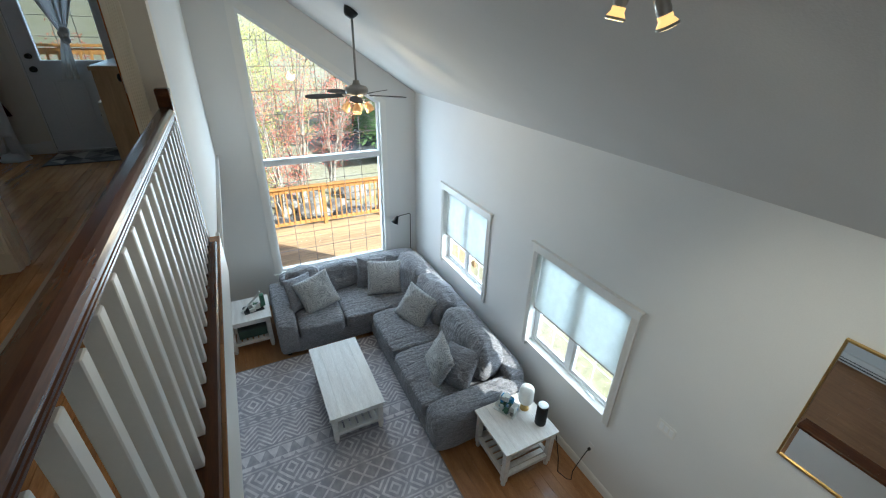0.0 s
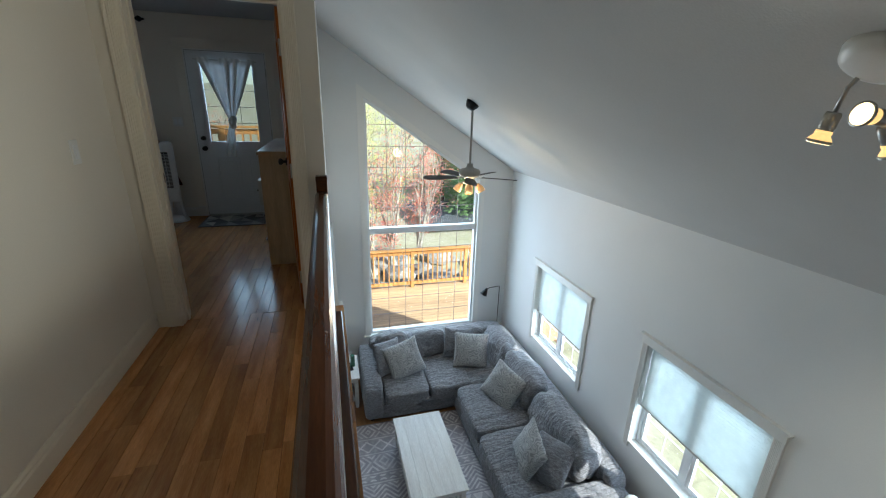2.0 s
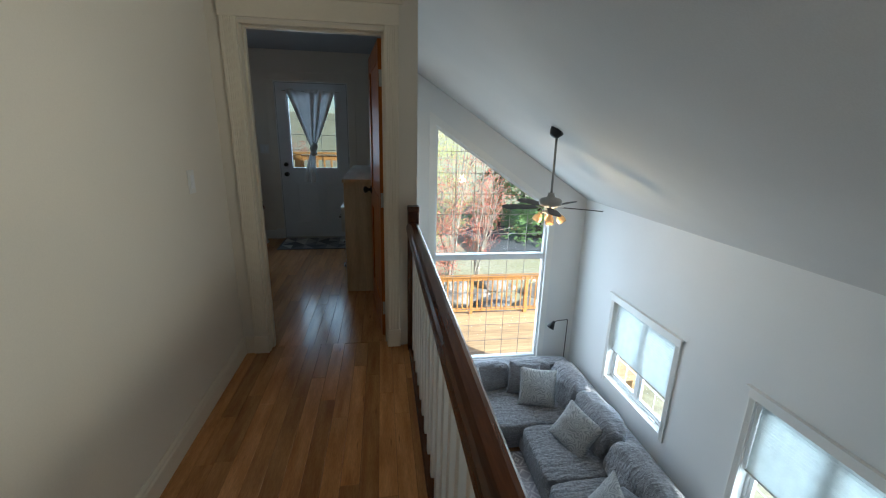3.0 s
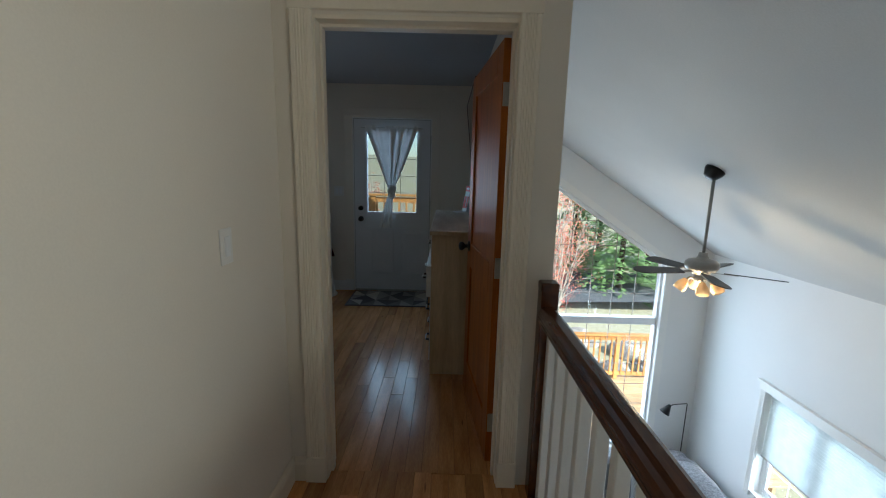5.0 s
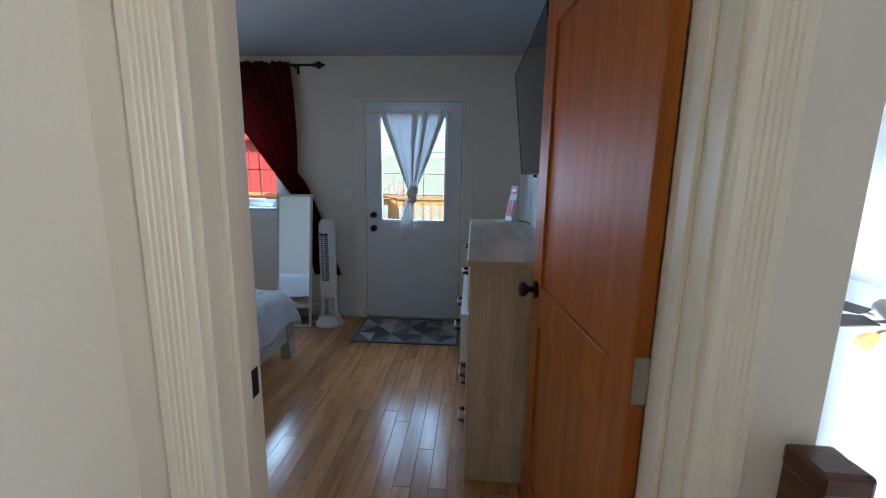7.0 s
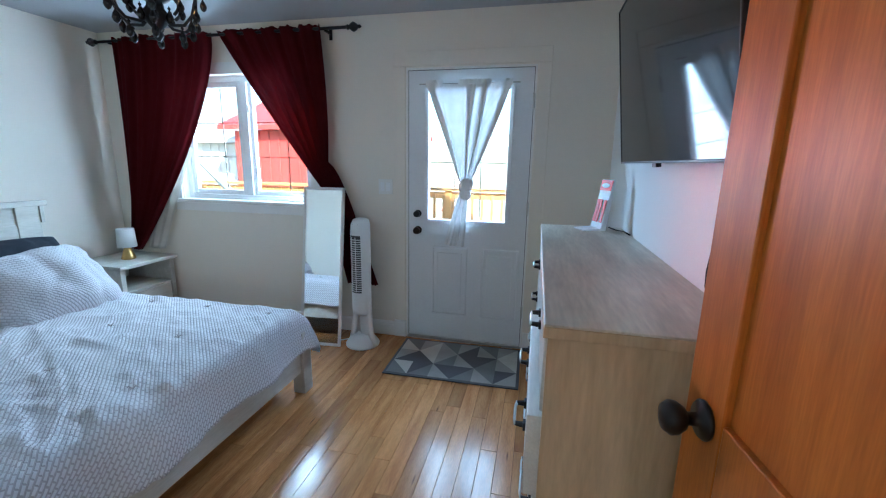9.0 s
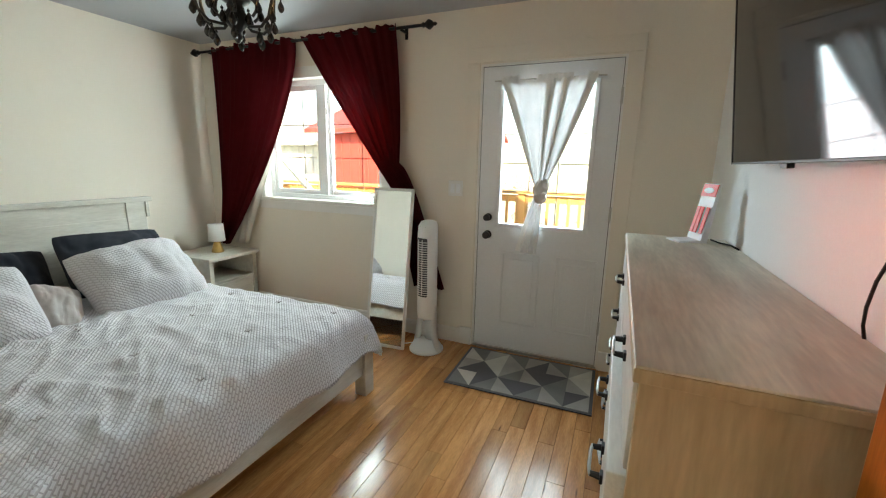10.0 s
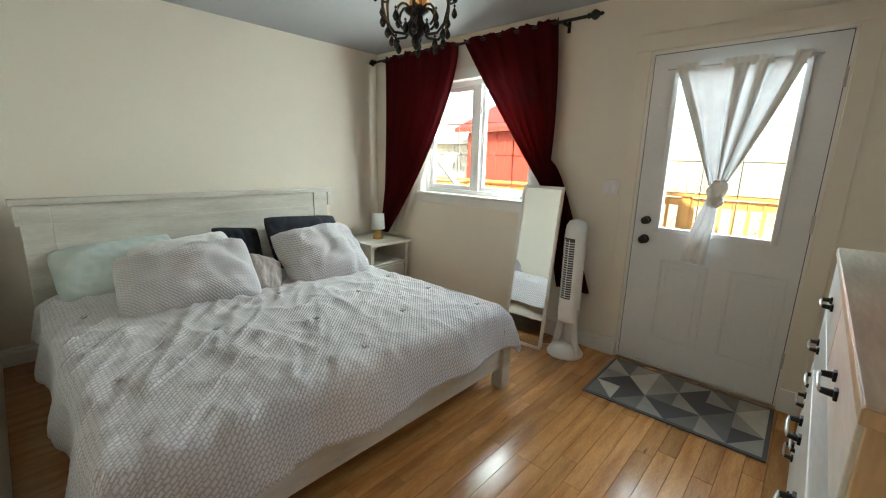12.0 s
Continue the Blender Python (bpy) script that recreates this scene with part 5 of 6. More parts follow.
F, MZ = 0.037, -0.5
k = F * 1.25
part("window_frame", (lambda bm: (prism(bm, [(x0, z0), (x0 + F, z0), (x0 + F, slope(x0 + F) - k), (x0, slope(x0))], "y", END_Y + 0.05, END_Y + 0.14),
                                  prism(bm, [(x1 - F, z0), (x1, z0), (x1, slope(x1)), (x1 - F, slope(x1 - F) - k)], "y", END_Y + 0.05, END_Y + 0.14),
                                  prism(bm, [(x0 + F, slope(x0 + F) - k), (x1 - F, slope(x1 - F) - k), (x1, slope(x1)), (x0, slope(x0))], "y", END_Y + 0.05, END_Y + 0.14),
                                  add_box(bm, x0 + F, x1 - F, END_Y + 0.05, END_Y + 0.14, z0, z0 + F), bm)[-1])(bmesh.new()), VINYL, big)
part("transom", box(x0 + F, x1 - F, END_Y + 0.035, END_Y + 0.14, MZ - 0.055, MZ + 0.045, 0.006), VINYL, big)
up = extrusion([(x0 + F, MZ + 0.045), (x1 - F, MZ + 0.045), (x1 - F, slope(x1 - F) - k), (x0 + F, slope(x0 + F) - k)], "y", END_Y + 0.09, END_Y + 0.094)
part("pane", up, GLASS, big).visible_shadow = False
part("pane", box(x0 + F, x1 - F, END_Y + 0.09, END_Y + 0.094, z0 + F, MZ - 0.055), GLASS, big).visible_shadow = False
cols = 6
for i in range(1, cols):
    x = x0 + F + (x1 - x0 - 2 * F) * i / cols
    part("muntin", box(x - 0.004, x + 0.004, END_Y + 0.096, END_Y + 0.102, MZ + 0.045, slope(x) - k), MUNTIN, big)
    part("muntin", box(x - 0.004, x + 0.004, END_Y + 0.096, END_Y + 0.102, z0 + F, MZ - 0.055), MUNTIN, big)
for i in range(1, 6):
    z = MZ + 0.045 + 0.335 * i
    xr = min(x1 - F, x0 + (zl - k - z) / (zl - zr) * (x1 - x0))
    if xr > x0 + 0.1:
        part("muntin", box(x0 + F, xr, END_Y + 0.096, END_Y + 0.102, z - 0.004, z + 0.004), MUNTIN, big)
for i in range(1, 6):
    z = z0 + F + (MZ - 0.055 - z0 - F) * i / 6
    part("muntin", box(x0 + F, x1 - F, END_Y + 0.096, END_Y + 0.102, z - 0.004, z + 0.004), MUNTIN, big)
# drywall-return casing
C = 0.1
part("casing", extrusion([(x0 - C, z0 - C), (x0, z0 - C), (x0, slope(x0)), (x0 - C, slope(x0) + C * 1.9)], "y", END_Y - 0.014, END_Y), TRIM, big)
part("casing", extrusion([(x1, z0 - C), (x1 + C, z0 - C), (x1 + C, slope(x1 + C) + C * 0.9), (x1, slope(x1))], "y", END_Y - 0.014, END_Y), TRIM, big)
part("casing", extrusion([(x0, slope(x0)), (x1, slope(x1)), (x1 + C, slope(x1 + C) + C * 0.9), (x0 - C, slope(x0) + C * 1.9)], "y", END_Y - 0.014, END_Y), TRIM, big)
part("window_sill", box(x0 - C - 0.02, x1 + C + 0.02, END_Y - 0.05, END_Y + 0.05, z0 - 0.03, z0 + 0.002, 0.005), TRIM, big)
bm = bmesh.new()
prism(bm, [(x0, z0), (x0 + 0.003, z0), (x0 + 0.003, slope(x0) - 0.004), (x0, slope(x0))], "y", END_Y, END_Y + 0.05)
prism(bm, [(x1 - 0.003, z0), (x1, z0), (x1, slope(x1)), (x1 - 0.003, slope(x1))], "y", END_Y, END_Y + 0.05)
part("reveal", bm, TRIM, big)

# ---------------------------------------------------------------- sofa
FABRIC = material("heathered_grey_fabric", (0.31, 0.305, 0.325), 0.95, vary=0.26, scale=32, fine=150, bump=0.7, stretch=(1, 1, 5.0), second=(0.15, 0.148, 0.162), sheen=0.2, step=0.003)
nt = FABRIC.node_tree
fold_map, fold, fold_bump = nt.nodes.new("ShaderNodeMapping"), nt.nodes.new("ShaderNodeTexNoise"), nt.nodes.new("ShaderNodeBump")
fold_map.inputs["Scale"].default_value = (2.2, 9.0, 5.0)
fold.inputs["Scale"].default_value, fold.inputs["Detail"].default_value, fold.inputs["Distortion"].default_value = 2.1, 3.5, 0.8
fold_bump.inputs["Strength"].default_value, fold_bump.inputs["Distance"].default_value = 0.9, 0.05
nt.links.new(next(n for n in nt.nodes if n.type == "TEX_COORD").outputs["Object"], fold_map.inputs[0])
nt.links.new(fold_map.outputs[0], fold.inputs["Vector"])
nt.links.new(fold.outputs[0], fold_bump.inputs["Height"])
nt.links.new(next(n for n in nt.nodes if n.type == "BUMP" and n != fold_bump).outputs[0], fold_bump.inputs["Normal"])
nt.links.new(fold_bump.outputs[0], nt.nodes["Principled BSDF"].inputs["Normal"])
sofa = thing("sectional_sofa", "large grey fabric sectional sofa with loose back cushions", "sofa", pose(0, 0, LOW_Z))


def block(name, x0, x1, y0, y1, z0, z1, power=9, wrinkle=0.006, seed=0, n=14, bulge=0.0, tilt=None):
    m = pose((x0 + x1) / 2, (y0 + y1) / 2, z0, *(tilt or (0, 0, 0)))
    return part(name, soft_box(x1 - x0, y1 - y0, z1 - z0, power, n, wrinkle, 3.2, seed, bulge), FABRIC, sofa, smooth=True, at=m)


block("base", 0.36, 2.9, 5.35, 6.62, 0.05, 0.3, 14, 0.002, 1)
block("base", 1.69, 2.93, 3.0, 5.6, 0.05, 0.3, 14, 0.002, 2)
block("back_frame", 0.5, 2.98, 6.42, 6.72, 0.1, 0.76, 10, 0.004, 3)
block("back_frame", 2.74, 3.0, 3.05, 6.6, 0.1, 0.76, 10, 0.004, 4)
block("arm", 0.3, 0.6, 5.33, 6.7, 0.03, 0.62, 7, 0.008, 5, 18, 0.02)
block("arm", 1.67, 2.98, 2.9, 3.22, 0.03, 0.62, 7, 0.008, 6, 18, 0.02)
seats = ((0.6, 1.3, 5.3, 6.3), (1.3, 1.98, 5.3, 6.3), (1.9, 2.7, 5.3, 6.3), (1.67, 2.68, 4.3, 5.3), (1.66, 2.68, 3.22, 4.3))
for i, (a, b, c, d) in enumerate(seats):
    block("seat_cushion", a + 0.005, b - 0.005, c + 0.005, d - 0.005, 0.27, 0.5, 8.5, 0.014, 10 + i, 28, 0.03)
for i, (a, b) in enumerate(((0.58, 1.12), (1.14, 1.78), (1.8, 2.5))):
    block("back_cushion", a, b, 6.12, 6.44, 0.46, 0.94 - 0.02 * i, 4.0, 0.032, 20 + i, 26, 0.02, (-10, 0, 0))
for i, (a, b) in enumerate(((5.42, 6.25), (4.48, 5.4), (3.26, 4.44))):
    block("back_cushion", 2.38, 2.76, a, b, 0.46, 0.98, 4.6, 0.045, 30 + i, 30, 0.03, (0, 12, 0))
for (x, y) in ((0.42, 5.45), (0.42, 6.6), (1.85, 3.02), (2.85, 3.02), (2.85, 6.55)):
    part("foot", box(x - 0.03, x + 0.03, y - 0.03, y + 0.03, 0, 0.06, 0.004), BLACK, sofa)

SWIRL = material("embroidered_swirl_cloth", (0.46, 0.46, 0.45), 0.92, vary=0.05, fine=200, bump=0.3)
nt = SWIRL.node_tree
co = nt.nodes.new("ShaderNodeTexCoord")
curl = nt.nodes.new("ShaderNodeTexNoise")
curl.inputs["Scale"].default_value, curl.inputs["Detail"].default_value, curl.inputs["Distortion"].default_value = 7.5, 0.6, 0.5
nt.links.new(co.outputs["Object"], curl.inputs["Vector"])
rings = nt.nodes.new("ShaderNodeMath")
rings.operation = "PINGPONG"
rings.inputs[1].default_value = 0.036
nt.links.new(curl.outputs[0], rings.inputs[0])
rp = nt.nodes.new("ShaderNodeValToRGB")
rp.color_ramp.elements[0].position, rp.color_ramp.elements[1].position = 0.011, 0.021
rp.color_ramp.elements[0].color, rp.color_ramp.elements[1].color = (0.25, 0.25, 0.26, 1), (0.43, 0.43, 0.425, 1)
nt.links.new(rings.outputs[0], rp.inputs[0])
nt.links.new(rp.outputs[0], nt.nodes["Principled BSDF"].inputs["Base Color"])


def throw(at, mat, label, size=0.54, seed=0):
    t = thing("throw_pillow", label, "cushion", at, "throw pillows on the sofa")
    part("cover", pillow_mesh(size, size, 0.17, seed=seed, wrinkle=0.014), mat, t, smooth=True)
    return t


S = LOW_Z + 0.5
throw(pose(0.78, 5.82, S, -26, 10, 34), FABRIC, "plain grey throw pillow in the sofa corner", 0.54, 1)
throw(pose(1.06, 5.68, S, -28, -12, 12), SWIRL, "pale grey throw pillow embroidered with swirls", 0.58, 2)
throw(pose(1.92, 5.98, S + 0.02, -18, 6, -6), FABRIC, "plain grey throw pillow against the sofa back", 0.52, 3)
throw(pose(2.04, 5.66, S + 0.01, -24, 4, -12), SWIRL, "pale grey throw pillow embroidered with swirls", 0.58, 4)
throw(pose(2.1, 4.82, S, -30, 14, -64), SWIRL, "pale grey throw pillow embroidered with swirls", 0.57, 5)
throw(pose(1.98, 3.72, S - 0.01, -20, 12, -100), SWIRL, "pale grey throw pillow embroidered with swirls", 0.56, 6)
throw(pose(2.1, 3.4, S, -48, -10, -66), FABRIC, "plain grey throw pillow against the sofa arm", 0.54, 7)

# ---------------------------------------------------------------- whitewashed tables
TABLE_WOOD = material("whitewashed_pine", (0.8, 0.775, 0.74), 0.45, vary=0.07, scale=3, fine=26, bump=0.12, stretch=(6, 0.8, 6), second=(0.69, 0.65, 0.61), per_piece=0.04)


def slat_table(name, label, category, x0, x1, y0, y1, top, shelf, boards, slats, overhang=0.025):
    t = thing(name, label, category, pose(x0, y0, LOW_Z))
    w, d = x1 - x0, y1 - y0
    bw = w / boards
    for i in range(boards):
        part("top_board", box(i * bw + 0.0004, (i + 1) * bw - 0.0004, 0, d, top - 0.026, top, 0.0014), TABLE_WOOD, t)
    part("top_batten", box(0.01, w - 0.01, 0.01, d - 0.01, top - 0.034, top - 0.0265), TABLE_WOOD, t)
    o, L = overhang, 0.06
    for (x, y) in ((o, o), (w - o - L, o), (o, d - o - L), (w - o - L, d - o - L)):
        bm = box(x, x + L, y, y + L, 0.07, top - 0.034, 0.003)
        c = Matrix.Translation((x + L / 2, y + L / 2, 0))
        foot = lathe([(0.018, 0), (0.026, 0.012), (0.028, 0.03), (0.02, 0.045), (0.03, 0.06), (0.03, 0.0705)], 14, c)
        me = bpy.data.meshes.new("tmp")
        foot.to_mesh(me)
        foot.free()
        bm.from_mesh(me)
        bpy.data.meshes.remove(me)
        part("leg", bm, TABLE_WOOD, t)
    for (a, b, c, e) in ((o + L, w - o - L, o + 0.012, o + 0.034), (o + L, w - o - L, d - o - 0.034, d - o - 0.012)):
        part("apron", box(a, b, c, e, top - 0.1, top - 0.034, 0.002), TABLE_WOOD, t)
    for (a, b) in ((o + 0.012, o + 0.034), (w - o - 0.034, w - o - 0.012)):
        part("apron", box(a, b, o + L, d - o - L, top - 0.1, top - 0.034, 0.002), TABLE_WOOD, t)
    for (a, b, c, e) in ((o + L, w - o - L, o + 0.005, o + 0.05), (o + L, w - o - L, d - o - 0.05, d - o - 0.005), (o + 0.005, o + 0.05, o + L, d - o - L), (w - o - 0.05, w - o - 0.005, o + L, d - o - L)):
        part("shelf_rail", box(a, b, c, e, shelf - 0.03, shelf + 0.02, 0.003), TABLE_WOOD, t)
    long_y = d > w
    n = slats
    for i in range(n):
        if long_y:
            s = (w - 2 * o - 0.11) / n
            a = o + 0.055 + s * i
            part("shelf_slat", box(a + s * 0.14, a + s * 0.86, o + 0.05, d - o - 0.05, shelf - 0.012, shelf + 0.008, 0.002), TABLE_WOOD, t)
        else:
            s = (d - 2 * o - 0.11) / n
            a = o + 0.055 + s * i
            part("shelf_slat", box(o + 0.05, w - o - 0.05, a + s * 0.14, a + s * 0.86, shelf - 0.012, shelf + 0.008, 0.002), TABLE_WOOD, t)
    return t


slat_table("coffee_table", "whitewashed plank coffee table with slatted lower shelf", "table", 0.645, 1.305, 3.555, 4.87, 0.462, 0.16, 5, 6)
slat_table("end_table", "whitewashed plank end table with slatted shelf by the sofa arm", "table", 2.16, 2.86, 2.25, 2.9, 0.58, 0.17, 5, 6)
slat_table("end_table", "whitewashed plank end table in the far corner", "table", -0.36, 0.27, 5.72, 6.36, 0.58, 0.17, 5, 6)

# things on the near end table
ET = LOW_Z + 0.58
tl = thing("table_lamp", "table lamp with rounded frosted glass shade and brass base", "lamp", pose(2.7, 2.68, ET))
part("base", lathe([(0.052, 0), (0.054, 0.008), (0.046, 0.03), (0.034, 0.09), (0.04, 0.11)], 24), BRASS, tl, "brass base", smooth=True)
part("shade", lathe([(0.05, 0.105), (0.078, 0.12), (0.086, 0.15), (0.084, 0.28), (0.076, 0.315), (0.05, 0.335), (0.01, 0.34)], 28), SHADE, tl, "frosted white glass shade", smooth=True)
sp = thing("speaker", "black cylindrical speaker standing on the end table", "speaker", pose(2.74, 2.44, ET) @ Matrix.Scale(1.3, 4))
part("body", lathe([(0.046, 0), (0.048, 0.004), (0.048, 0.205), (0.044, 0.21)], 28), material("black_speaker_mesh", (0.012, 0.012, 0.013), 0.7, fine=400, bump=0.5), sp, smooth=True)
part("top_plate", lathe([(0.043, 0.21), (0.042, 0.213), (0.02, 0.2135)], 28), STEEL, sp, "grey top plate")
toy_cols = [material("toy_" + n, c, 0.3, vary=0.02, bump=0) for n, c in (("grey", (0.2, 0.21, 0.21)), ("blue", (0.03, 0.25, 0.5)), ("green", (0.06, 0.16, 0.1)), ("white", (0.65, 0.66, 0.64)), ("black", (0.02, 0.02, 0.022)))]
rnd = random.Random(11)


def block_model(at, label, n, sx, sy, sz, cols):
    """A toy built of small bricks, stacked on a plate."""
    t = thing("toy_model", label, "toy", at)
    part("plate", box(-sx, sx, -sy, sy, 0, 0.008, 0.001), toy_cols[cols[0]], t)
    for i in range(n):
        a, b, h = rnd.uniform(0.018, 0.045), rnd.uniform(0.016, 0.03), rnd.uniform(0.015, 0.04)
        x, y = rnd.uniform(-sx + a, sx - a), rnd.uniform(-sy + b, sy - b)
        z = 0.008 + rnd.choice((0, 0.03, 0.06)) * (sz / 0.1) * (1 - abs(x) / sx)
        bm = box(x - a, x + a, y - b, y + b, 0.007 if z < 0.02 else z - 0.03, z + h, 0.0015)
        add_tube(bm, [(x, y, z + h - 0.001), (x, y, z + h + 0.005)], 0.006, 8)
        part("brick", bm, toy_cols[cols[i % len(cols)]], t)
    return t


block_model(pose(2.5, 2.75, ET, 0, 0, 25), "toy brick model in grey, blue and green", 40, 0.085, 0.13, 0.3, (3, 2, 1, 3, 0, 1, 2, 3))
cable = thing("lamp_cable", "black cable running from the end table to the outlet", "cable")
part("lead", tube([(LIV_X - 0.035, 2.03, -2.64), (LIV_X - 0.06, 2.06, -2.8), (3.0, 2.07, -3.0), (2.94, 2.02, -3.044), (2.9, 2.05, -3.044), (2.87, 2.16, -3.044), (2.9, 2.22, -2.9), (2.88, 2.3, -2.6)], 0.005, 8), BLACK, cable, smooth=True)

# things on the far end table
model = block_model(pose(0.04, 6.02, ET, 0, 0, 10), "toy brick machine in white, green and black", 14, 0.14, 0.1, 0.1, (4, 3, 2, 3, 0))
bm = tube([(-0.18, -0.06, 0.03), (-0.05, 0.0, 0.1), (0.1, 0.02, 0.2), (0.14, 0.02, 0.26)], [0.012, 0.014, 0.016, 0.016], 6)
part("boom", bm, toy_cols[3], model)
part("mast", box(0.12, 0.18, -0.02, 0.05, 0.008, 0.2, 0.004), toy_cols[2], model)
bx = thing("storage_box", "dark green box on the end table shelf", "box", pose(-0.03, 6.04, LOW_Z + 0.178))
part("body", box(-0.2, 0.2, -0.18, 0.18, 0, 0.14, 0.006), material("green_card_box", (0.07, 0.12, 0.09), 0.5, vary=0.1), bx)
part("lid", box(-0.203, 0.203, -0.183, 0.183, 0.14, 0.17, 0.005), material("dark_box_lid", (0.05, 0.07, 0.06), 0.5, vary=0.1), bx)

# ---------------------------------------------------------------- rug
RUGM = material("worn_patterned_rug", (0.4, 0.385, 0.4), 0.97, vary=0.08, scale=5, fine=260, bump=0.5)
nt = RUGM.node_tree
N, L = nt.nodes, nt.links


def node(op, a, b=None, c=None):
    n = N.new("ShaderNodeMath")
    n.operation = op
    for i, v in enumerate((a, b, c)):
        if v is None:
            continue
        if isinstance(v, (int, float)):
            n.inputs[i].default_value = v
        else:
            L.new(v, n.inputs[i])
    return n.outputs[0]


xyz = N.new("ShaderNodeSeparateXYZ")
L.new(N.new("ShaderNodeTexCoord").outputs["Object"], xyz.inputs[0])
gx, gy = xyz.outputs[0], xyz.outputs[1]


def tri_wave(v, scale):
    return node("ABSOLUTE", node("SUBTRACT", node("FRACT", node("MULTIPLY", v, scale)), 0.5))


def inside(v, lo, hi):
    return node("MULTIPLY", node("GREATER_THAN", v, lo), node("LESS_THAN", v, hi))


# slightly uneven weaving
drift = N.new("ShaderNodeTexNoise")
drift.inputs["Scale"].default_value, drift.inputs["Detail"].default_value = 14, 2
gx = node("ADD", gx, node("MULTIPLY", node("SUBTRACT", drift.outputs[0], 0.5), 0.02))
gy = node("ADD", gy, node("MULTIPLY", node("SUBTRACT", drift.outputs[0], 0.5), 0.016))
chevron = node("GREATER_THAN", node("FRACT", node("ADD", node("MULTIPLY", gy, 15.0), node("MULTIPLY", tri_wave(gx, 3.4), 4.2))), 0.56)
diamond = node("GREATER_THAN", node("FRACT", node("MULTIPLY", node("ADD", tri_wave(gx, 3.1), tri_wave(gy, 2.7)), 4.2)), 0.58)
ru, rv = node("SUBTRACT", node("FRACT", node("MULTIPLY", gx, 8.0)), 0.5), node("SUBTRACT", node("FRACT", node("MULTIPLY", gy, 8.0)), 0.5)
ring = inside(node("SQRT", node("ADD", node("MULTIPLY", ru, ru), node("MULTIPLY", rv, rv))), 0.2, 0.4)
cross = node("LESS_THAN", node("MINIMUM", tri_wave(node("ADD", gx, gy), 5.2), tri_wave(node("SUBTRACT", gx, gy), 5.2)), 0.085)
tooth = node("GREATER_THAN", node("ADD", node("MULTIPLY", tri_wave(gx, 6.5), 2.0), node("FRACT", node("MULTIPLY", gy, 6.2))), 1.0)
turn = node("FRACT", node("MULTIPLY", gy, 0.55))
plan = ((0.0, 0.13, tooth), (0.14, 0.36, chevron), (0.37, 0.44, ring), (0.45, 0.62, diamond), (0.63, 0.77, cross), (0.78, 0.99, diamond))
pat = 0.0
for lo, hi, p in plan:
    pat = node("ADD", node("MULTIPLY", inside(turn, lo + 0.012, hi - 0.012), p), pat)
for edge in (0.135, 0.365, 0.445, 0.625, 0.775, 0.995):
    pat = node("MAXIMUM", pat, node("MULTIPLY", inside(turn, edge - 0.007, edge + 0.004), 0.8))
wear = N.new("ShaderNodeTexNoise")
wear.inputs["Scale"].default_value, wear.inputs["Detail"].default_value = 7, 8
wear.inputs["Roughness"].default_value = 0.7
worn = N.new("ShaderNodeMapRange")
worn.inputs["From Min"].default_value, worn.inputs["From Max"].default_value = 0.34, 0.62
L.new(wear.outputs[0], worn.inputs[0])
rub = N.new("ShaderNodeTexNoise")
rub.inputs["Scale"].default_value, rub.inputs["Detail"].default_value = 30, 4
fade = node("MULTIPLY", node("SUBTRACT", rub.outputs[0], 0.42), 1.2)
fac = node("ADD", node("MULTIPLY", pat, node("ADD", node("MULTIPLY", worn.outputs[0], 0.62), 0.22)), fade)
mx = N.new("ShaderNodeMix")
mx.data_type = "RGBA"
mx.inputs["A"].default_value, mx.inputs["B"].default_value = (0.36, 0.345, 0.385, 1), (0.8, 0.765, 0.78, 1)
L.new(fac, mx.inputs["Factor"])
L.new(mx.outputs["Result"], N["Principled BSDF"].inputs["Base Color"])
rug = thing("area_rug", "worn grey area rug with pale geometric bands", "rug", pose(0, 0, LOW_Z))
part("field", box(-0.85, 1.74, 1.6, 5.335, 0, 0.009, 0.003), RUGM, rug)
part("binding", (lambda bm: ([add_box(bm, *b, 0.0, 0.0105, 0.002) for b in ((-0.862, -0.848, 1.59, 5.347), (1.738, 1.752, 1.59, 5.347), (-0.85, 1.74, 1.588, 1.602), (-0.85, 1.74, 5.333, 5.347))], bm)[-1])(bmesh.new()),
     material("rug_binding", (0.3, 0.29, 0.3), 0.95, fine=200), rug)

# ---------------------------------------------------------------- ceiling fan
FX, FY = 1.5, 4.6
PEWTER = material("pewter_paint", (0.36, 0.34, 0.31), 0.38, metal=0.3, vary=0.05, bump=0.04)
BLADE = material("dark_fan_blade", (0.04, 0.032, 0.03), 0.45, vary=0.15, fine=30, stretch=(1, 8, 8))
AMBER = translucent("amber_glass_shade", (0.6, 0.45, 0.27), 0.5, 0.3)
BULB = glowing("warm_bulb", (1.0, 0.66, 0.32), 2.5)
fan = thing("ceiling_fan", "pewter ceiling fan with dark blades and lit amber shades", "fan", pose(FX, FY, 0.04))
cz = roof_z(FX) - 0.04
part("canopy", lathe([(0.03, -0.075), (0.05, -0.06), (0.07, -0.02), (0.074, 0.0)], 24, pose(0, 0, cz, 0, math.degrees(math.atan(0.645)), 0)), BLACK, fan, "dark ceiling canopy", smooth=True)
part("downrod", tube([(0, 0, 0.86), (0, 0, cz - 0.05)], 0.012, 12), PEWTER, fan, smooth=True)
part("motor", lathe([(0.03, 0.87), (0.035, 0.845), (0.045, 0.825), (0.1, 0.81), (0.118, 0.79), (0.12, 0.76), (0.105, 0.735), (0.07, 0.722), (0.06, 0.7)][::-1], 32), PEWTER, fan, smooth=True)
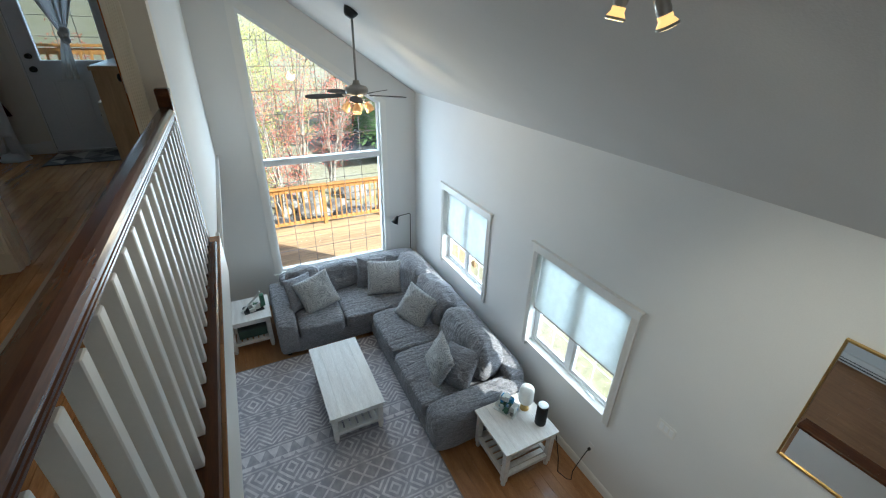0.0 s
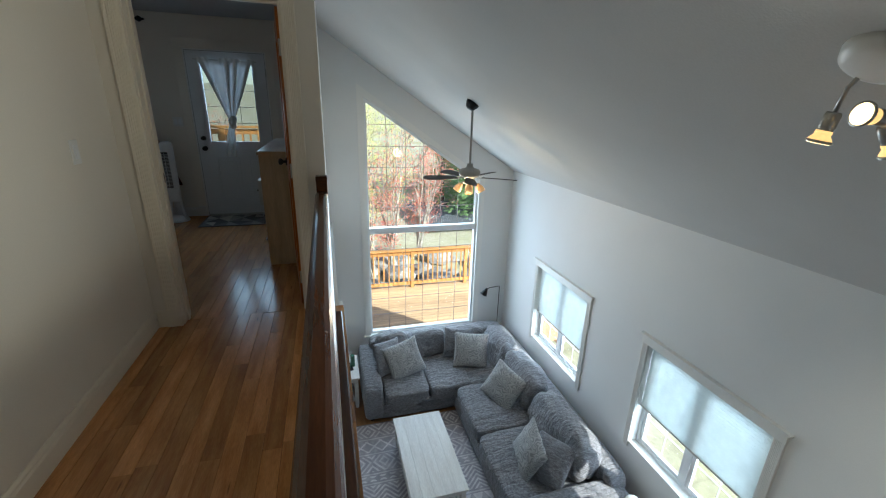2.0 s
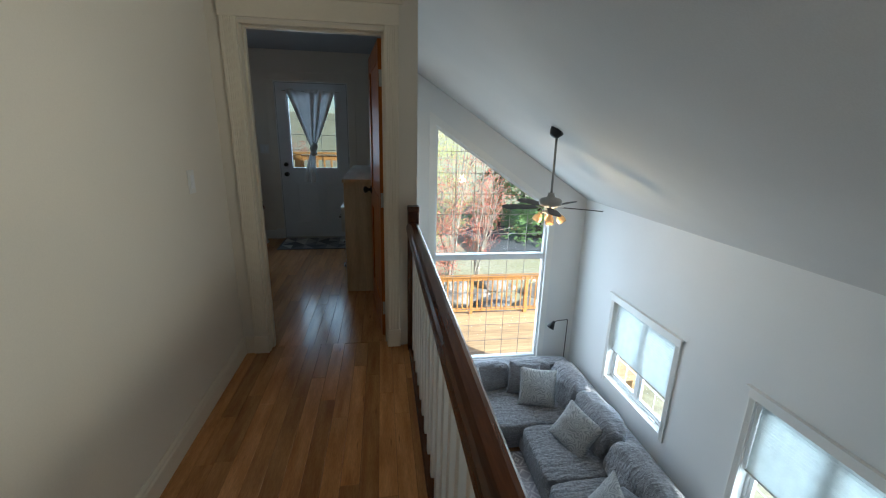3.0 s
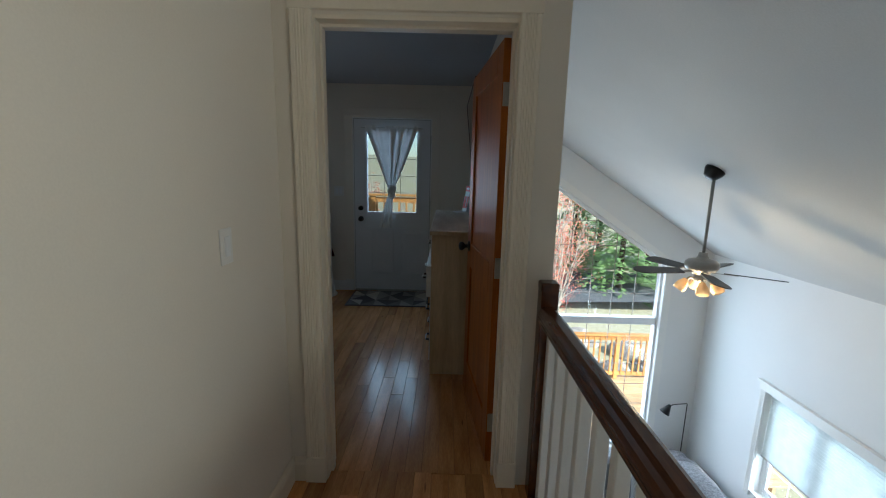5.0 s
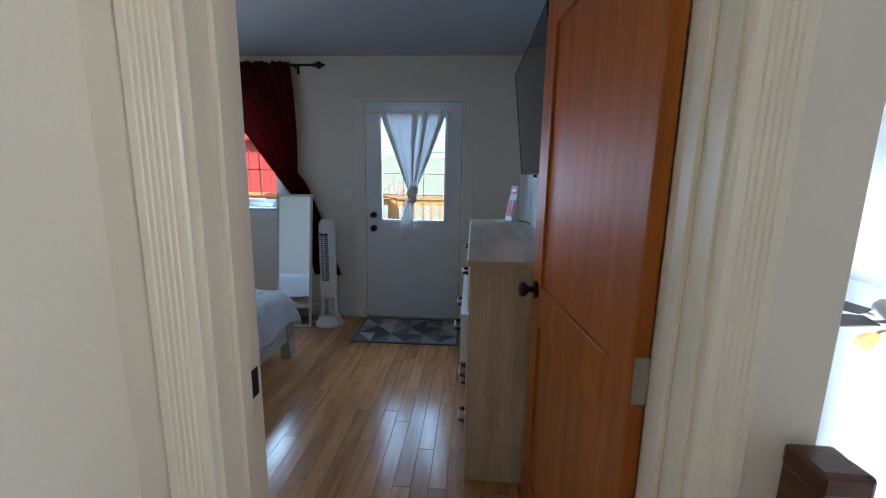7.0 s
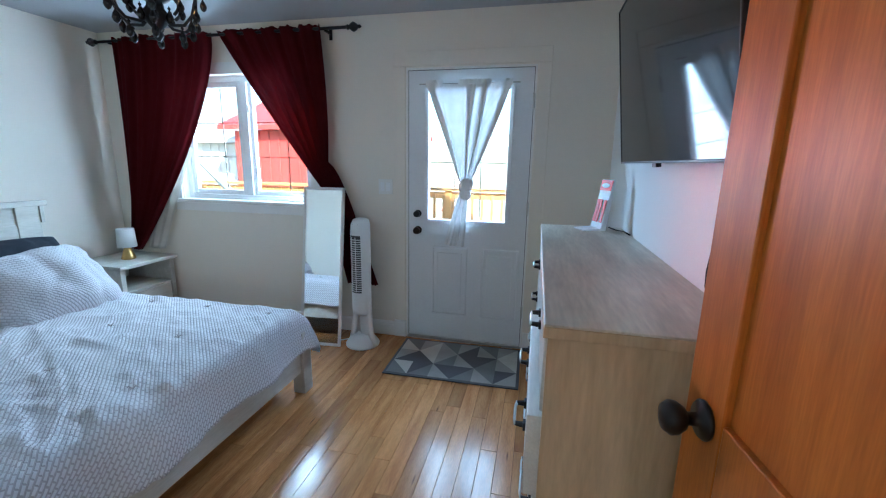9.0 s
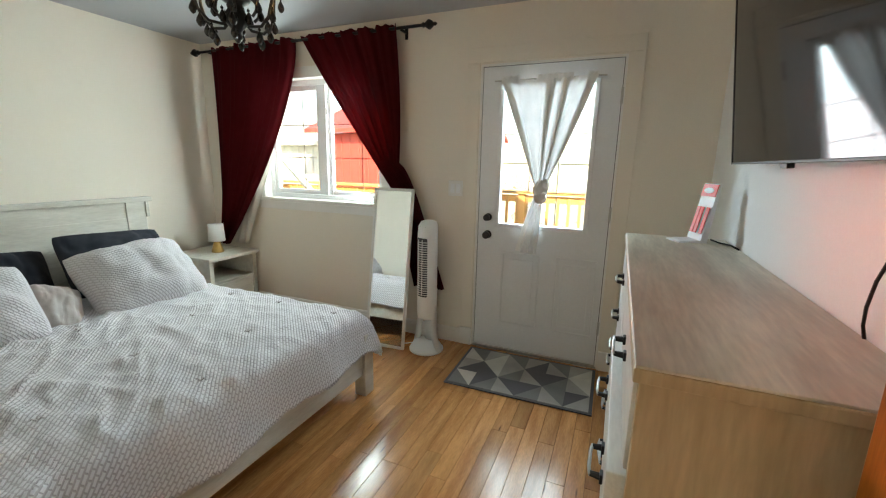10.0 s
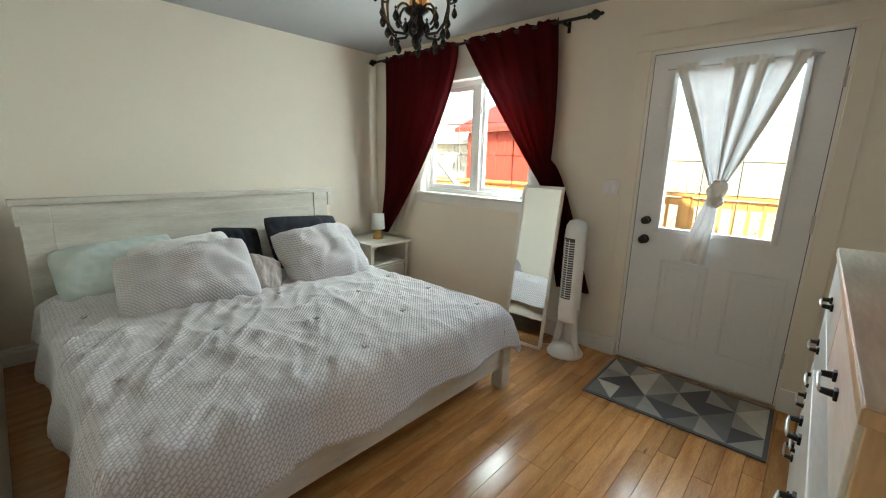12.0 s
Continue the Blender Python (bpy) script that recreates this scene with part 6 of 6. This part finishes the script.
part("light_hub", lathe([(0.02, 0.63), (0.045, 0.645), (0.05, 0.67), (0.045, 0.7)], 24), PEWTER, fan, smooth=True)
for az in (109, 181, 253, 325, 37):
    m = pose(0, 0, 0.725, 0, 0, az) @ pose(0, 0, 0, -11, 0, 0)
    outline = [(0.15, -0.045), (0.26, -0.056), (0.42, -0.064), (0.49, -0.058), (0.523, -0.03), (0.53, 0.0), (0.523, 0.03), (0.49, 0.058), (0.42, 0.064), (0.26, 0.056), (0.15, 0.045)]
    bl = part("blade", extrusion(outline, "z", -0.003, 0.004), BLADE, fan, "dark blade", at=m)
    bm = extrusion([(0.07, -0.018), (0.14, -0.012), (0.2, -0.04), (0.24, -0.02), (0.24, 0.02), (0.2, 0.04), (0.14, 0.012), (0.07, 0.018)], "z", -0.008, -0.003)
    part("blade_iron", bm, PEWTER, fan, at=m)
for az in (70, 160, 250, 340):
    a = math.radians(az)
    d = Vector((math.cos(a), math.sin(a), 0))
    part("arm", tube([d * 0.03 + Vector((0, 0, 0.66)), d * 0.07 + Vector((0, 0, 0.665)), d * 0.095 + Vector((0, 0, 0.64))], 0.01, 8), PEWTER, fan, smooth=True)
    m = Matrix.Translation(d * 0.09 + Vector((0, 0, 0.65))) @ (Vector((d.x * 0.5, d.y * 0.5, -0.86))).to_track_quat("Z", "Y").to_matrix().to_4x4()
    sh = part("shade", lathe([(0.02, 0.0), (0.027, 0.02), (0.041, 0.045), (0.046, 0.075), (0.044, 0.098), (0.042, 0.098), (0.044, 0.075), (0.039, 0.045), (0.025, 0.02)], 20), AMBER, fan, "amber glass shade", smooth=True, at=m)
    sh.visible_shadow = False
    part("bulb", lathe([(0.01, 0.02), (0.018, 0.045), (0.02, 0.06), (0.012, 0.078), (0.002, 0.082)], 12), BULB, fan, "glowing warm bulb", smooth=True, at=m)
part("pull_chain", tube([(0.02, -0.02, 0.64), (0.02, -0.02, 0.53)], 0.002, 5), STEEL, fan)
bulb_light("fan_light", (FX, FY, 0.54), 8, 0.09)

# ---------------------------------------------------------------- ceiling spots
SX, SY = 1.375, 1.11
spots = thing("ceiling_spotlight", "nickel ceiling spotlight with lit adjustable heads", "light", pose(SX, SY, 0))
SZ = roof_z(SX)
part("base_plate", lathe([(0.06, -0.035), (0.085, -0.024), (0.092, 0.0)], 28, pose(0, 0, SZ, 0, math.degrees(math.atan(0.645)), 0)), TRIM, spots, "white round base", smooth=True)
SPOT_GLOW = glowing("spot_glass_glow", (1.0, 0.58, 0.2), 0.55)
WARM_FACE = glowing("spot_bulb", (1.0, 0.7, 0.34), 1.7)
for bulb_at, tgt, watts, angle in (((0.02, 0.1, 1.4), (-0.1, 0.15, -1), 0, 0), ((0.06, -0.06, 1.38), (0.45, -0.28, -1), 48, 95), ((-0.08, -0.045, 1.475), (-0.93, 0.2, 0.15), 33, 95)):
    aim = Vector(tgt).normalized()
    top = Vector(bulb_at) - aim * 0.075
    part("swivel", tube([(top.x * 0.4, top.y * 0.4, SZ - 0.03), (top.x * 0.8, top.y * 0.8, (SZ + top.z) / 2), top], 0.006, 8), STEEL, spots, smooth=True)
    m = Matrix.Translation(top) @ aim.to_track_quat("Z", "Y").to_matrix().to_4x4() @ Matrix.Scale(0.72, 4)
    part("spot_head", lathe([(0.024, -0.01), (0.028, 0.0), (0.03, 0.05), (0.026, 0.055), (0.028, 0.062), (0.025, 0.068), (0.028, 0.075), (0.025, 0.08), (0.04, 0.1), (0.045, 0.104), (0.045, 0.112), (0.04, 0.112)], 24), STEEL, spots, "nickel spot head", smooth=True, at=m)
    part("bulb_glass", lathe([(0.0285, 0.062), (0.0295, 0.072), (0.0285, 0.08), (0.0415, 0.0995), (0.041, 0.1)], 24), SPOT_GLOW, spots, "glowing ribbed bulb glass", smooth=True, at=m)
    part("bulb", lathe([(0.001, 0.108), (0.039, 0.1125), (0.038, 0.114)], 24), WARM_FACE, spots, "glowing bulb face", at=m)
    p = m @ Vector((0, 0, 0.14))
    if watts:
        spot_light("spot_light", (SX + p.x, SY + p.y, p.z), tgt, watts, angle, 0.22, (1, 0.88, 0.7))

# ---------------------------------------------------------------- floor lamp, wall mirror, lower room
lamp = thing("floor_lamp", "slim black floor lamp with cone shade in the corner", "lamp", pose(2.98, 6.8, LOW_Z))
part("base", lathe([(0.1, 0), (0.1, 0.014), (0.02, 0.02)], 24), BLACK, lamp, smooth=True)
part("pole", tube([(0, 0, 0.01), (0, 0, 1.38), (-0.01, -0.005, 1.4), (-0.22, -0.04, 1.4), (-0.26, -0.05, 1.385)], 0.007, 8), BLACK, lamp, smooth=True)
part("shade", lathe([(0.018, 0.0), (0.024, -0.02), (0.07, -0.14), (0.068, -0.14), (0.02, -0.02)], 24, pose(-0.27, -0.05, 1.4, 0, 28, 0)), BLACK, lamp, "black cone shade", smooth=True)

wm = thing("wall_mirror", "rectangular wall mirror in a thin brass frame", "mirror", pose(LIV_X, 0.726, -1.07))
WMW, WMH = 0.7, 0.97
bm = bmesh.new()
for (a, b, c, d) in ((-WMW, -WMW + 0.014, 0, WMH), (-0.014, 0, 0, WMH), (-WMW + 0.014, -0.014, 0, 0.014), (-WMW + 0.014, -0.014, WMH - 0.014, WMH)):
    add_box(bm, -0.026, -0.001, a, b, c, d, 0.002)
part("frame", bm, BRASS, wm)
part("glass", box(-0.014, -0.008, -WMW + 0.01, -0.01, 0.01, WMH - 0.01), MIRROR, wm)
half = structure("wall_half", box(1.28, 1.4, BACK_Y, 1.02, LOW_Z, -2.08), WALL_WHITE, "low white half wall in the lower room", "wall")
structure("half_wall_cap", box(1.25, 1.43, BACK_Y, 1.05, -2.08, -2.045, 0.006), RAIL_WOOD, "dark brown wooden cap on the half wall", "trim")
heater = thing("baseboard_heater", "white electric baseboard heater along the lower wall", "heater", pose(-1.95, 0.4, LOW_Z))
part("case", extrusion([(0, 0.02), (0.07, 0.02), (0.07, 0.13), (0.045, 0.18), (0, 0.18)], "y", 0, 1.6), TRIM, heater)
part("vent", box(0.066, 0.073, 0.06, 1.54, 0.05, 0.07), GRILLE, heater)
part("vent", box(0.066, 0.073, 0.06, 1.54, 0.1, 0.112), GRILLE, heater)

# ---------------------------------------------------------------- plank floors
rnd = random.Random(21)


def plank_mesh(width, length):
    bm = bmesh.new()
    add_box(bm, -width / 2 + 0.0006, width / 2 - 0.0006, 0.0006, length - 0.0006, -0.012, 0.0, 0.0012, segments=1)
    return link_mesh("plank", bm, PLANK)


PW = 0.083
LENGTHS = (0.33, 0.5, 0.72, 0.95, 1.25)
PLANKS = {k: plank_mesh(PW, k) for k in LENGTHS}
TAILS = {}


def lay(parent, x0, x1, y0, y1, z=0.0, name="plank"):
    """Rows of planks along y, with random joints."""
    n = max(1, round((x1 - x0) / PW))
    for i in range(n):
        x = x0 + PW * (i + 0.5)
        if x + PW / 2 > x1 + 0.05:
            break
        y = y0
        while y < y1 - 0.01:
            k = rnd.choice(LENGTHS[1:] if rnd.random() < 0.8 else LENGTHS)
            left = y1 - y
            if k > left - 0.15:
                k = round(left, 2)
                if k not in TAILS:
                    TAILS[k] = plank_mesh(PW, k)
                me = TAILS[k]
            else:
                me = PLANKS[k]
            shared(name, me, parent, pose(x, y, z))
            y += k


lay(floor_hall, HALL_X, 0.0, -1.0, DOOR_Y + 0.06)
lay(floor_bed, -2.75, PART_X - 0.13, DOOR_Y + 0.06, EXT_Y - 0.01)
bm = bmesh.new()
n = 0
for x_from, x_to, y_from, y_to, z in ((BED_X, -2.75, DOOR_Y + 0.12, EXT_Y, 0.0), (HALL_X, 0.0, BACK_Y, -1.0, 0.0)):
    x = x_from
    while x < x_to - 0.01:
        add_box(bm, x + 0.0012, min(x + PW, x_to) - 0.0012, y_from, y_to, -0.012, 0.0)
        x += PW
tagged(part("plank_rest", bm, PLANK, floor_bed), kind="stuff")
bm = bmesh.new()
x = -1.95
while x < LIV_X:
    y = BACK_Y + rnd.uniform(-0.6, 0)
    while y < END_Y:
        k = rnd.uniform(0.5, 1.3)
        add_box(bm, x + 0.001, min(x + 0.125, LIV_X) - 0.001, max(y, BACK_Y) + 0.001, min(y + k, END_Y) - 0.001, LOW_Z - 0.012, LOW_Z)
        y += k
    x += 0.125
PLANK_LOW = material("brown_plank_lower", (0.42, 0.21, 0.085), 0.3, vary=0.12, scale=2.4, fine=30, bump=0.08, stretch=(6, 0.9, 6), second=(0.3, 0.135, 0.05), coat=0.2)
tagged(part("plank", bm, PLANK_LOW, floor_low), kind="stuff")


# ---------------------------------------------------------------- outdoors
GROUND_Z = -3.9
EARTH = material("dry_grass_gravel", (0.45, 0.43, 0.33), 0.95, vary=0.14, scale=0.35, fine=6, bump=0.6, second=(0.36, 0.35, 0.2), step=0.05)
bm = bmesh.new()
bmesh.ops.create_grid(bm, x_segments=150, y_segments=150, size=1)
for v in bm.verts:
    u, w = v.co.x, v.co.y
    x, y = 900 * u * abs(u) ** 1.4, 900 * w * abs(w) ** 1.4
    r = max(0, y - 18)
    hill = 0.075 * r * min(1, r / 60) if r < 260 else 19.5 * (1 - 0.2 * min(1, (r - 260) / 600))
    near = min(1, max(0, (math.hypot(x, y - 3) - 9) / 12))
    v.co = (x, y, GROUND_Z + 0.5 * near * noise.noise(Vector((x * 0.09, y * 0.09, 0))) + hill * (0.8 + 0.4 * noise.noise(Vector((x * 0.01, y * 0.01, 2)))))
structure("ground", bm, EARTH, "pale dry grass and gravel ground around the house", "ground", smooth=True)
ASPHALT = material("worn_asphalt", (0.11, 0.12, 0.13), 0.9, vary=0.1, scale=1, fine=40, bump=0.4)
bm = cloth(40, 4, lambda u, v: (4 + 26 * v + 1.5 * math.sin(v * 4), 17.0 + 5 * u + 2.5 * v, GROUND_Z + 0.5))
structure("road", bm, ASPHALT, "grey driveway curving away below the deck", "road")


def deck(name, x0, x1, y0, y1, z, label, board=0.14):
    d = tagged(new(name), label, "deck", kind="structure")
    y = y0
    me = link_mesh("board", box(x0, x1, 0.003, board - 0.003, z - 0.035, z, 0.003, 1), DECK_WOOD)
    while y < y1:
        shared("board", me, d, pose(0, y, 0))
        y += board
    part("joist_frame", (lambda bm: ([add_box(bm, x, x + 0.05, y0, y1, z - 0.22, z - 0.036) for x in np.arange(x0 + 0.1, x1, 0.6)], bm)[-1])(bmesh.new()), DECK_WOOD, d)
    return d


deck("deck_lower", -2.6, 5.2, END_Y + 0.2, 10.62, -3.2, "sunlit orange cedar deck outside the living room")
deck("deck_upper", -6.6, -0.25, EXT_Y + 0.17, 9.1, -0.08, "cedar balcony deck outside the bedroom door")


def deck_rail(label, x0, x1, y, z, height, post_every, gap, baluster_mat):
    t = thing("deck_railing", label, "railing", pose(0, y, z))
    n = max(1, round((x1 - x0) / post_every))
    post = link_mesh("post", box(-0.045, 0.045, -0.045, 0.045, 0, height - 0.02, 0.006), CEDAR)
    for i in range(n + 1):
        shared("post", post, t, pose(x0 + (x1 - x0) * i / n, 0, 0))
    part("top_rail", box(x0 - 0.06, x1 + 0.06, -0.075, 0.075, height - 0.02, height + 0.02, 0.006), CEDAR, t)
    part("upper_rail", box(x0, x1, -0.02, 0.02, height - 0.13, height - 0.04, 0.004), CEDAR, t)
    part("lower_rail", box(x0, x1, -0.02, 0.02, 0.08, 0.17, 0.004), CEDAR, t)
    me = link_mesh("baluster", box(-0.017, 0.017, -0.035, -0.002, 0.1, height - 0.06, 0.002, 1), baluster_mat)
    x = x0 + gap
    while x < x1:
        shared("baluster", me, t, pose(x, 0, 0))
        x += gap
    return t


deck_rail("orange cedar deck railing with slim square balusters", -2.5, 5.1, 10.5, -3.2, 1.08, 1.52, 0.135, CEDAR)
deck_rail("orange cedar balcony railing outside the bedroom", -6.5, -0.3, 9.0, -0.08, 1.14, 1.55, 0.135, CEDAR)
for x in (-6.4, -3.3, -0.35):
    p = thing("deck_post", "cedar post carrying the balcony deck", "post", pose(x, 8.95, -3.2))
    part("shaft", box(-0.07, 0.07, -0.07, 0.07, 0, 2.9, 0.006), CEDAR, p)
GREYWOOD = material("weathered_grey_board", (0.42, 0.44, 0.43), 0.8, vary=0.1, fine=30)
br = thing("balcony_brace", "grey weathered diagonal board on the balcony", "board")
part("board", (lambda bm: (add_tube(bm, [(-5.75, 8.5, 1.66), (-4.3, 8.5, 0.36), (-3.85, 8.5, -0.06)], 0.05, 4), bm)[-1])(bmesh.new()), GREYWOOD, br)

# red ribbed metal shed and a pale shed beside it
RED_METAL = material("red_ribbed_metal", (0.5, 0.06, 0.045), 0.5, vary=0.06, scale=1, fine=20, bump=0.1)
PALE_METAL = material("pale_ribbed_metal", (0.6, 0.59, 0.57), 0.5, vary=0.04, scale=1, fine=20, bump=0.1)


def shed(label, x0, x1, y0, y1, z0, z1, ridge, mat):
    t = thing("shed", label, "building", pose(x0, y0, z0))
    w, d, h = x1 - x0, y1 - y0, z1 - z0
    part("wall", box(0, w, 0, d, 0, h), mat, t)
    rib = link_mesh("rib", box(-0.03, 0.03, -0.03, 0.0, 0, h, 0.006, 1), mat)
    x = 0.15
    while x < w:
        shared("rib", rib, t, pose(x, 0, 0))
        x += 0.3
    bm = bmesh.new()
    prism(bm, [(-0.3, h), (d / 2, h + ridge), (d + 0.3, h), (d + 0.3, h + 0.12), (d / 2, h + ridge + 0.12), (-0.3, h + 0.12)], "x", -0.3, w + 0.3)
    part("roof", bm, mat, t)
    part("door", box(w * 0.3, w * 0.7, -0.045, -0.031, 0, 2.4, 0.01), GREYWOOD, t, "grey wooden door")


shed("red ribbed metal shed lit by the sun", -8.9, -4.9, 13.5, 18.5, GROUND_Z - 0.4, 2.2, 1.2, RED_METAL)
shed("pale ribbed metal shed beside the red one", -16.5, -9.5, 14.5, 19.5, GROUND_Z - 0.4, 1.9, 1.0, PALE_METAL)

BARK = material("pale_birch_bark", (0.6, 0.56, 0.48), 0.9, vary=0.2, scale=8, fine=40, bump=0.5)
BARK_DARK = material("conifer_bark", (0.1, 0.07, 0.05), 0.95, vary=0.2)


def leaf_material(name, c1, c2, share=0.35):
    m = translucent(name, c1, share, 0.8)
    nt = m.node_tree
    geo = nt.nodes.new("ShaderNodeNewGeometry")
    rp = nt.nodes.new("ShaderNodeValToRGB")
    rp.color_ramp.elements[0].color, rp.color_ramp.elements[1].color = (*c1, 1), (*c2, 1)
    nt.links.new(geo.outputs["Random Per Island"], rp.inputs[0])
    nt.links.new(rp.outputs[0], nt.nodes["Principled BSDF"].inputs["Base Color"])
    nt.links.new(rp.outputs[0], nt.nodes["Translucent BSDF"].inputs[0])
    return m


RED_LEAF = leaf_material("red_autumn_leaf", (0.62, 0.12, 0.12), (0.78, 0.4, 0.24))
GOLD_LEAF = leaf_material("yellow_green_leaf", (0.74, 0.68, 0.24), (0.45, 0.54, 0.2))
NEEDLE = leaf_material("spruce_needles", (0.17, 0.3, 0.1), (0.3, 0.45, 0.18), 0.35)


def add_leaf(bm, p, size, rnd):
    a = Vector((rnd.gauss(0, 1), rnd.gauss(0, 1), rnd.gauss(0, 1))).normalized()
    b = a.orthogonal().normalized() * size * 0.55
    a *= size
    vs = [bm.verts.new(p + q) for q in (-a, b - a * 0.1, a, -b - a * 0.1)]
    bm.faces.new(vs)


def sapling(x, y, height, leaf, label, seed, stems=6, leaves=1400, spread=1.0, z=GROUND_Z):
    """A clump of thin stems with twigs and a sparse, uneven crown."""
    rnd = random.Random(seed)
    t = thing("tree", label, "tree", pose(x, y, z))
    wood, crown = bmesh.new(), bmesh.new()
    tips = []
    for s in range(stems):
        ang, out = rnd.uniform(0, 6.28), rnd.uniform(0.2, 1.0) * spread
        h = height * rnd.uniform(0.7, 1.05)
        pts = [Vector((math.cos(ang) * out * k ** 1.4 + rnd.gauss(0, 0.04), math.sin(ang) * out * k ** 1.4 + rnd.gauss(0, 0.04), h * k - 0.1)) for k in (i / 7 for i in range(8))]
        add_tube(wood, pts, [0.035 * (1 - 0.12 * i) for i in range(8)], 6)
        for k in range(9):
            i = rnd.randint(2, 6)
            base = pts[i]
            d = Vector((rnd.gauss(0, 1), rnd.gauss(0, 1), rnd.uniform(0.3, 1.4))).normalized() * rnd.uniform(0.3, 0.9) * spread
            add_tube(wood, [base, base + d * 0.5 + Vector((0, 0, 0.03)), base + d], [0.012, 0.008, 0.003], 5)
            tips += [base + d * f for f in (0.4, 0.6, 0.8, 1.0)]
    for k in range(int(leaves * 1.7)):
        p = rnd.choice(tips) + Vector((rnd.gauss(0, 0.13), rnd.gauss(0, 0.13), rnd.gauss(0, 0.13)))
        add_leaf(crown, p, rnd.uniform(0.018, 0.038), rnd)
    part("trunk", wood, BARK, t, "pale thin stems", smooth=True)
    part("crown", crown, leaf, t)
    return t


def conifer(x, y, height, seed, z=GROUND_Z):
    rnd = random.Random(seed)
    t = thing("tree", "tall dark green spruce tree", "tree", pose(x, y, z), "spruces")
    trunk = tube([(0, 0, -0.1), (0.03, 0, height * 0.5), (0, 0, height)], [0.16, 0.09, 0.01], 8)
    part("trunk", trunk, BARK_DARK, t, smooth=True)
    crown = bmesh.new()
    for k in range(170):
        f = (k / 170) ** 0.85
        zz = 0.3 + (height - 0.35) * f
        reach = (0.3 + height * 0.27 * (1 - f)) * rnd.uniform(0.75, 1.1)
        a = rnd.uniform(0, 6.28)
        d = Vector((math.cos(a), math.sin(a), 0))
        side = Vector((-d.y, d.x, 0))
        for i in range(26):
            g = rnd.uniform(0.12, 1)
            p = d * reach * g + Vector((0, 0, zz - 0.28 * reach * g * g)) + side * rnd.gauss(0, 0.16) * reach * (1.1 - g) + Vector((0, 0, rnd.gauss(0, 0.05)))
            q = (d + side * rnd.choice((-1, 1)) * rnd.uniform(0.3, 1.0) + Vector((0, 0, rnd.uniform(-0.5, 0.1)))).normalized() * rnd.uniform(0.22, 0.42)
            w = q.cross(Vector((0, 0, 1))).normalized() * 0.085
            crown.faces.new([crown.verts.new(v) for v in (p - w * 0.4, p + q * 0.5 + w, p + q, p + q * 0.5 - w)])
    part("crown", crown, NEEDLE, t)


RED_LAB, GOLD_LAB = "thin autumn tree with sparse red leaves", "slender tree with yellow and green leaves"
sapling(1.9, 13.2, 5.6, RED_LEAF, RED_LAB, 1, 9, 1500)
sapling(3.1, 14.4, 5.2, RED_LEAF, RED_LAB, 2, 8, 1200)
sapling(0.7, 13.8, 5.8, GOLD_LEAF, GOLD_LAB, 3, 8, 2400)
sapling(1.5, 15.4, 6.2, GOLD_LEAF, GOLD_LAB, 13, 8, 2400)
sapling(1.2, 12.2, 4.4, RED_LEAF, RED_LAB, 4, 7, 800)
sapling(2.6, 16.5, 6.4, GOLD_LEAF, GOLD_LAB, 5, 7, 1600)
sapling(4.2, 17.6, 6.4, RED_LEAF, RED_LAB, 6, 6, 1200)
sapling(-0.6, 13.2, 5.7, RED_LEAF, RED_LAB, 7, 8, 1900)
sapling(-2.3, 13.4, 5.5, RED_LEAF, RED_LAB, 8, 7, 1700)
sapling(0.2, 11.6, 2.6, GOLD_LEAF, "low yellow-green shrub by the deck", 9, 8, 1600, 0.8)
sapling(1.6, 20.0, 7.0, GOLD_LEAF, GOLD_LAB, 10, 7, 1600, 1.3)
for i, (x, y, h) in enumerate(((7.4, 19.5, 7.0), (9.6, 21.5, 8.0), (6.2, 22.5, 7.4), (11.6, 20.0, 7.2), (8.6, 25.5, 9.0), (12.5, 25.0, 9.0), (15.5, 23.0, 8.0))):
    conifer(x, y, h, 40 + i)
ROCK = material("pale_boulder", (0.42, 0.4, 0.37), 0.9, vary=0.2, scale=3, fine=24, bump=0.6)
rnd = random.Random(8)
for i in range(26):
    r = rnd.uniform(0.2, 0.55)
    bm = bmesh.new()
    bmesh.ops.create_icosphere(bm, subdivisions=2, radius=r)
    for v in bm.verts:
        v.co *= 1 + 0.35 * noise.noise(v.co * 2.2 / r + Vector((i, 0, 0)))
        v.co.z *= 0.7
    t = thing("boulder", "pale grey boulder on the slope below the deck", "rock", pose(rnd.uniform(0.5, 6.0), rnd.uniform(11.4, 15.0), GROUND_Z + r * 0.25), "boulders")
    part("stone", bm, ROCK, t, smooth=False)
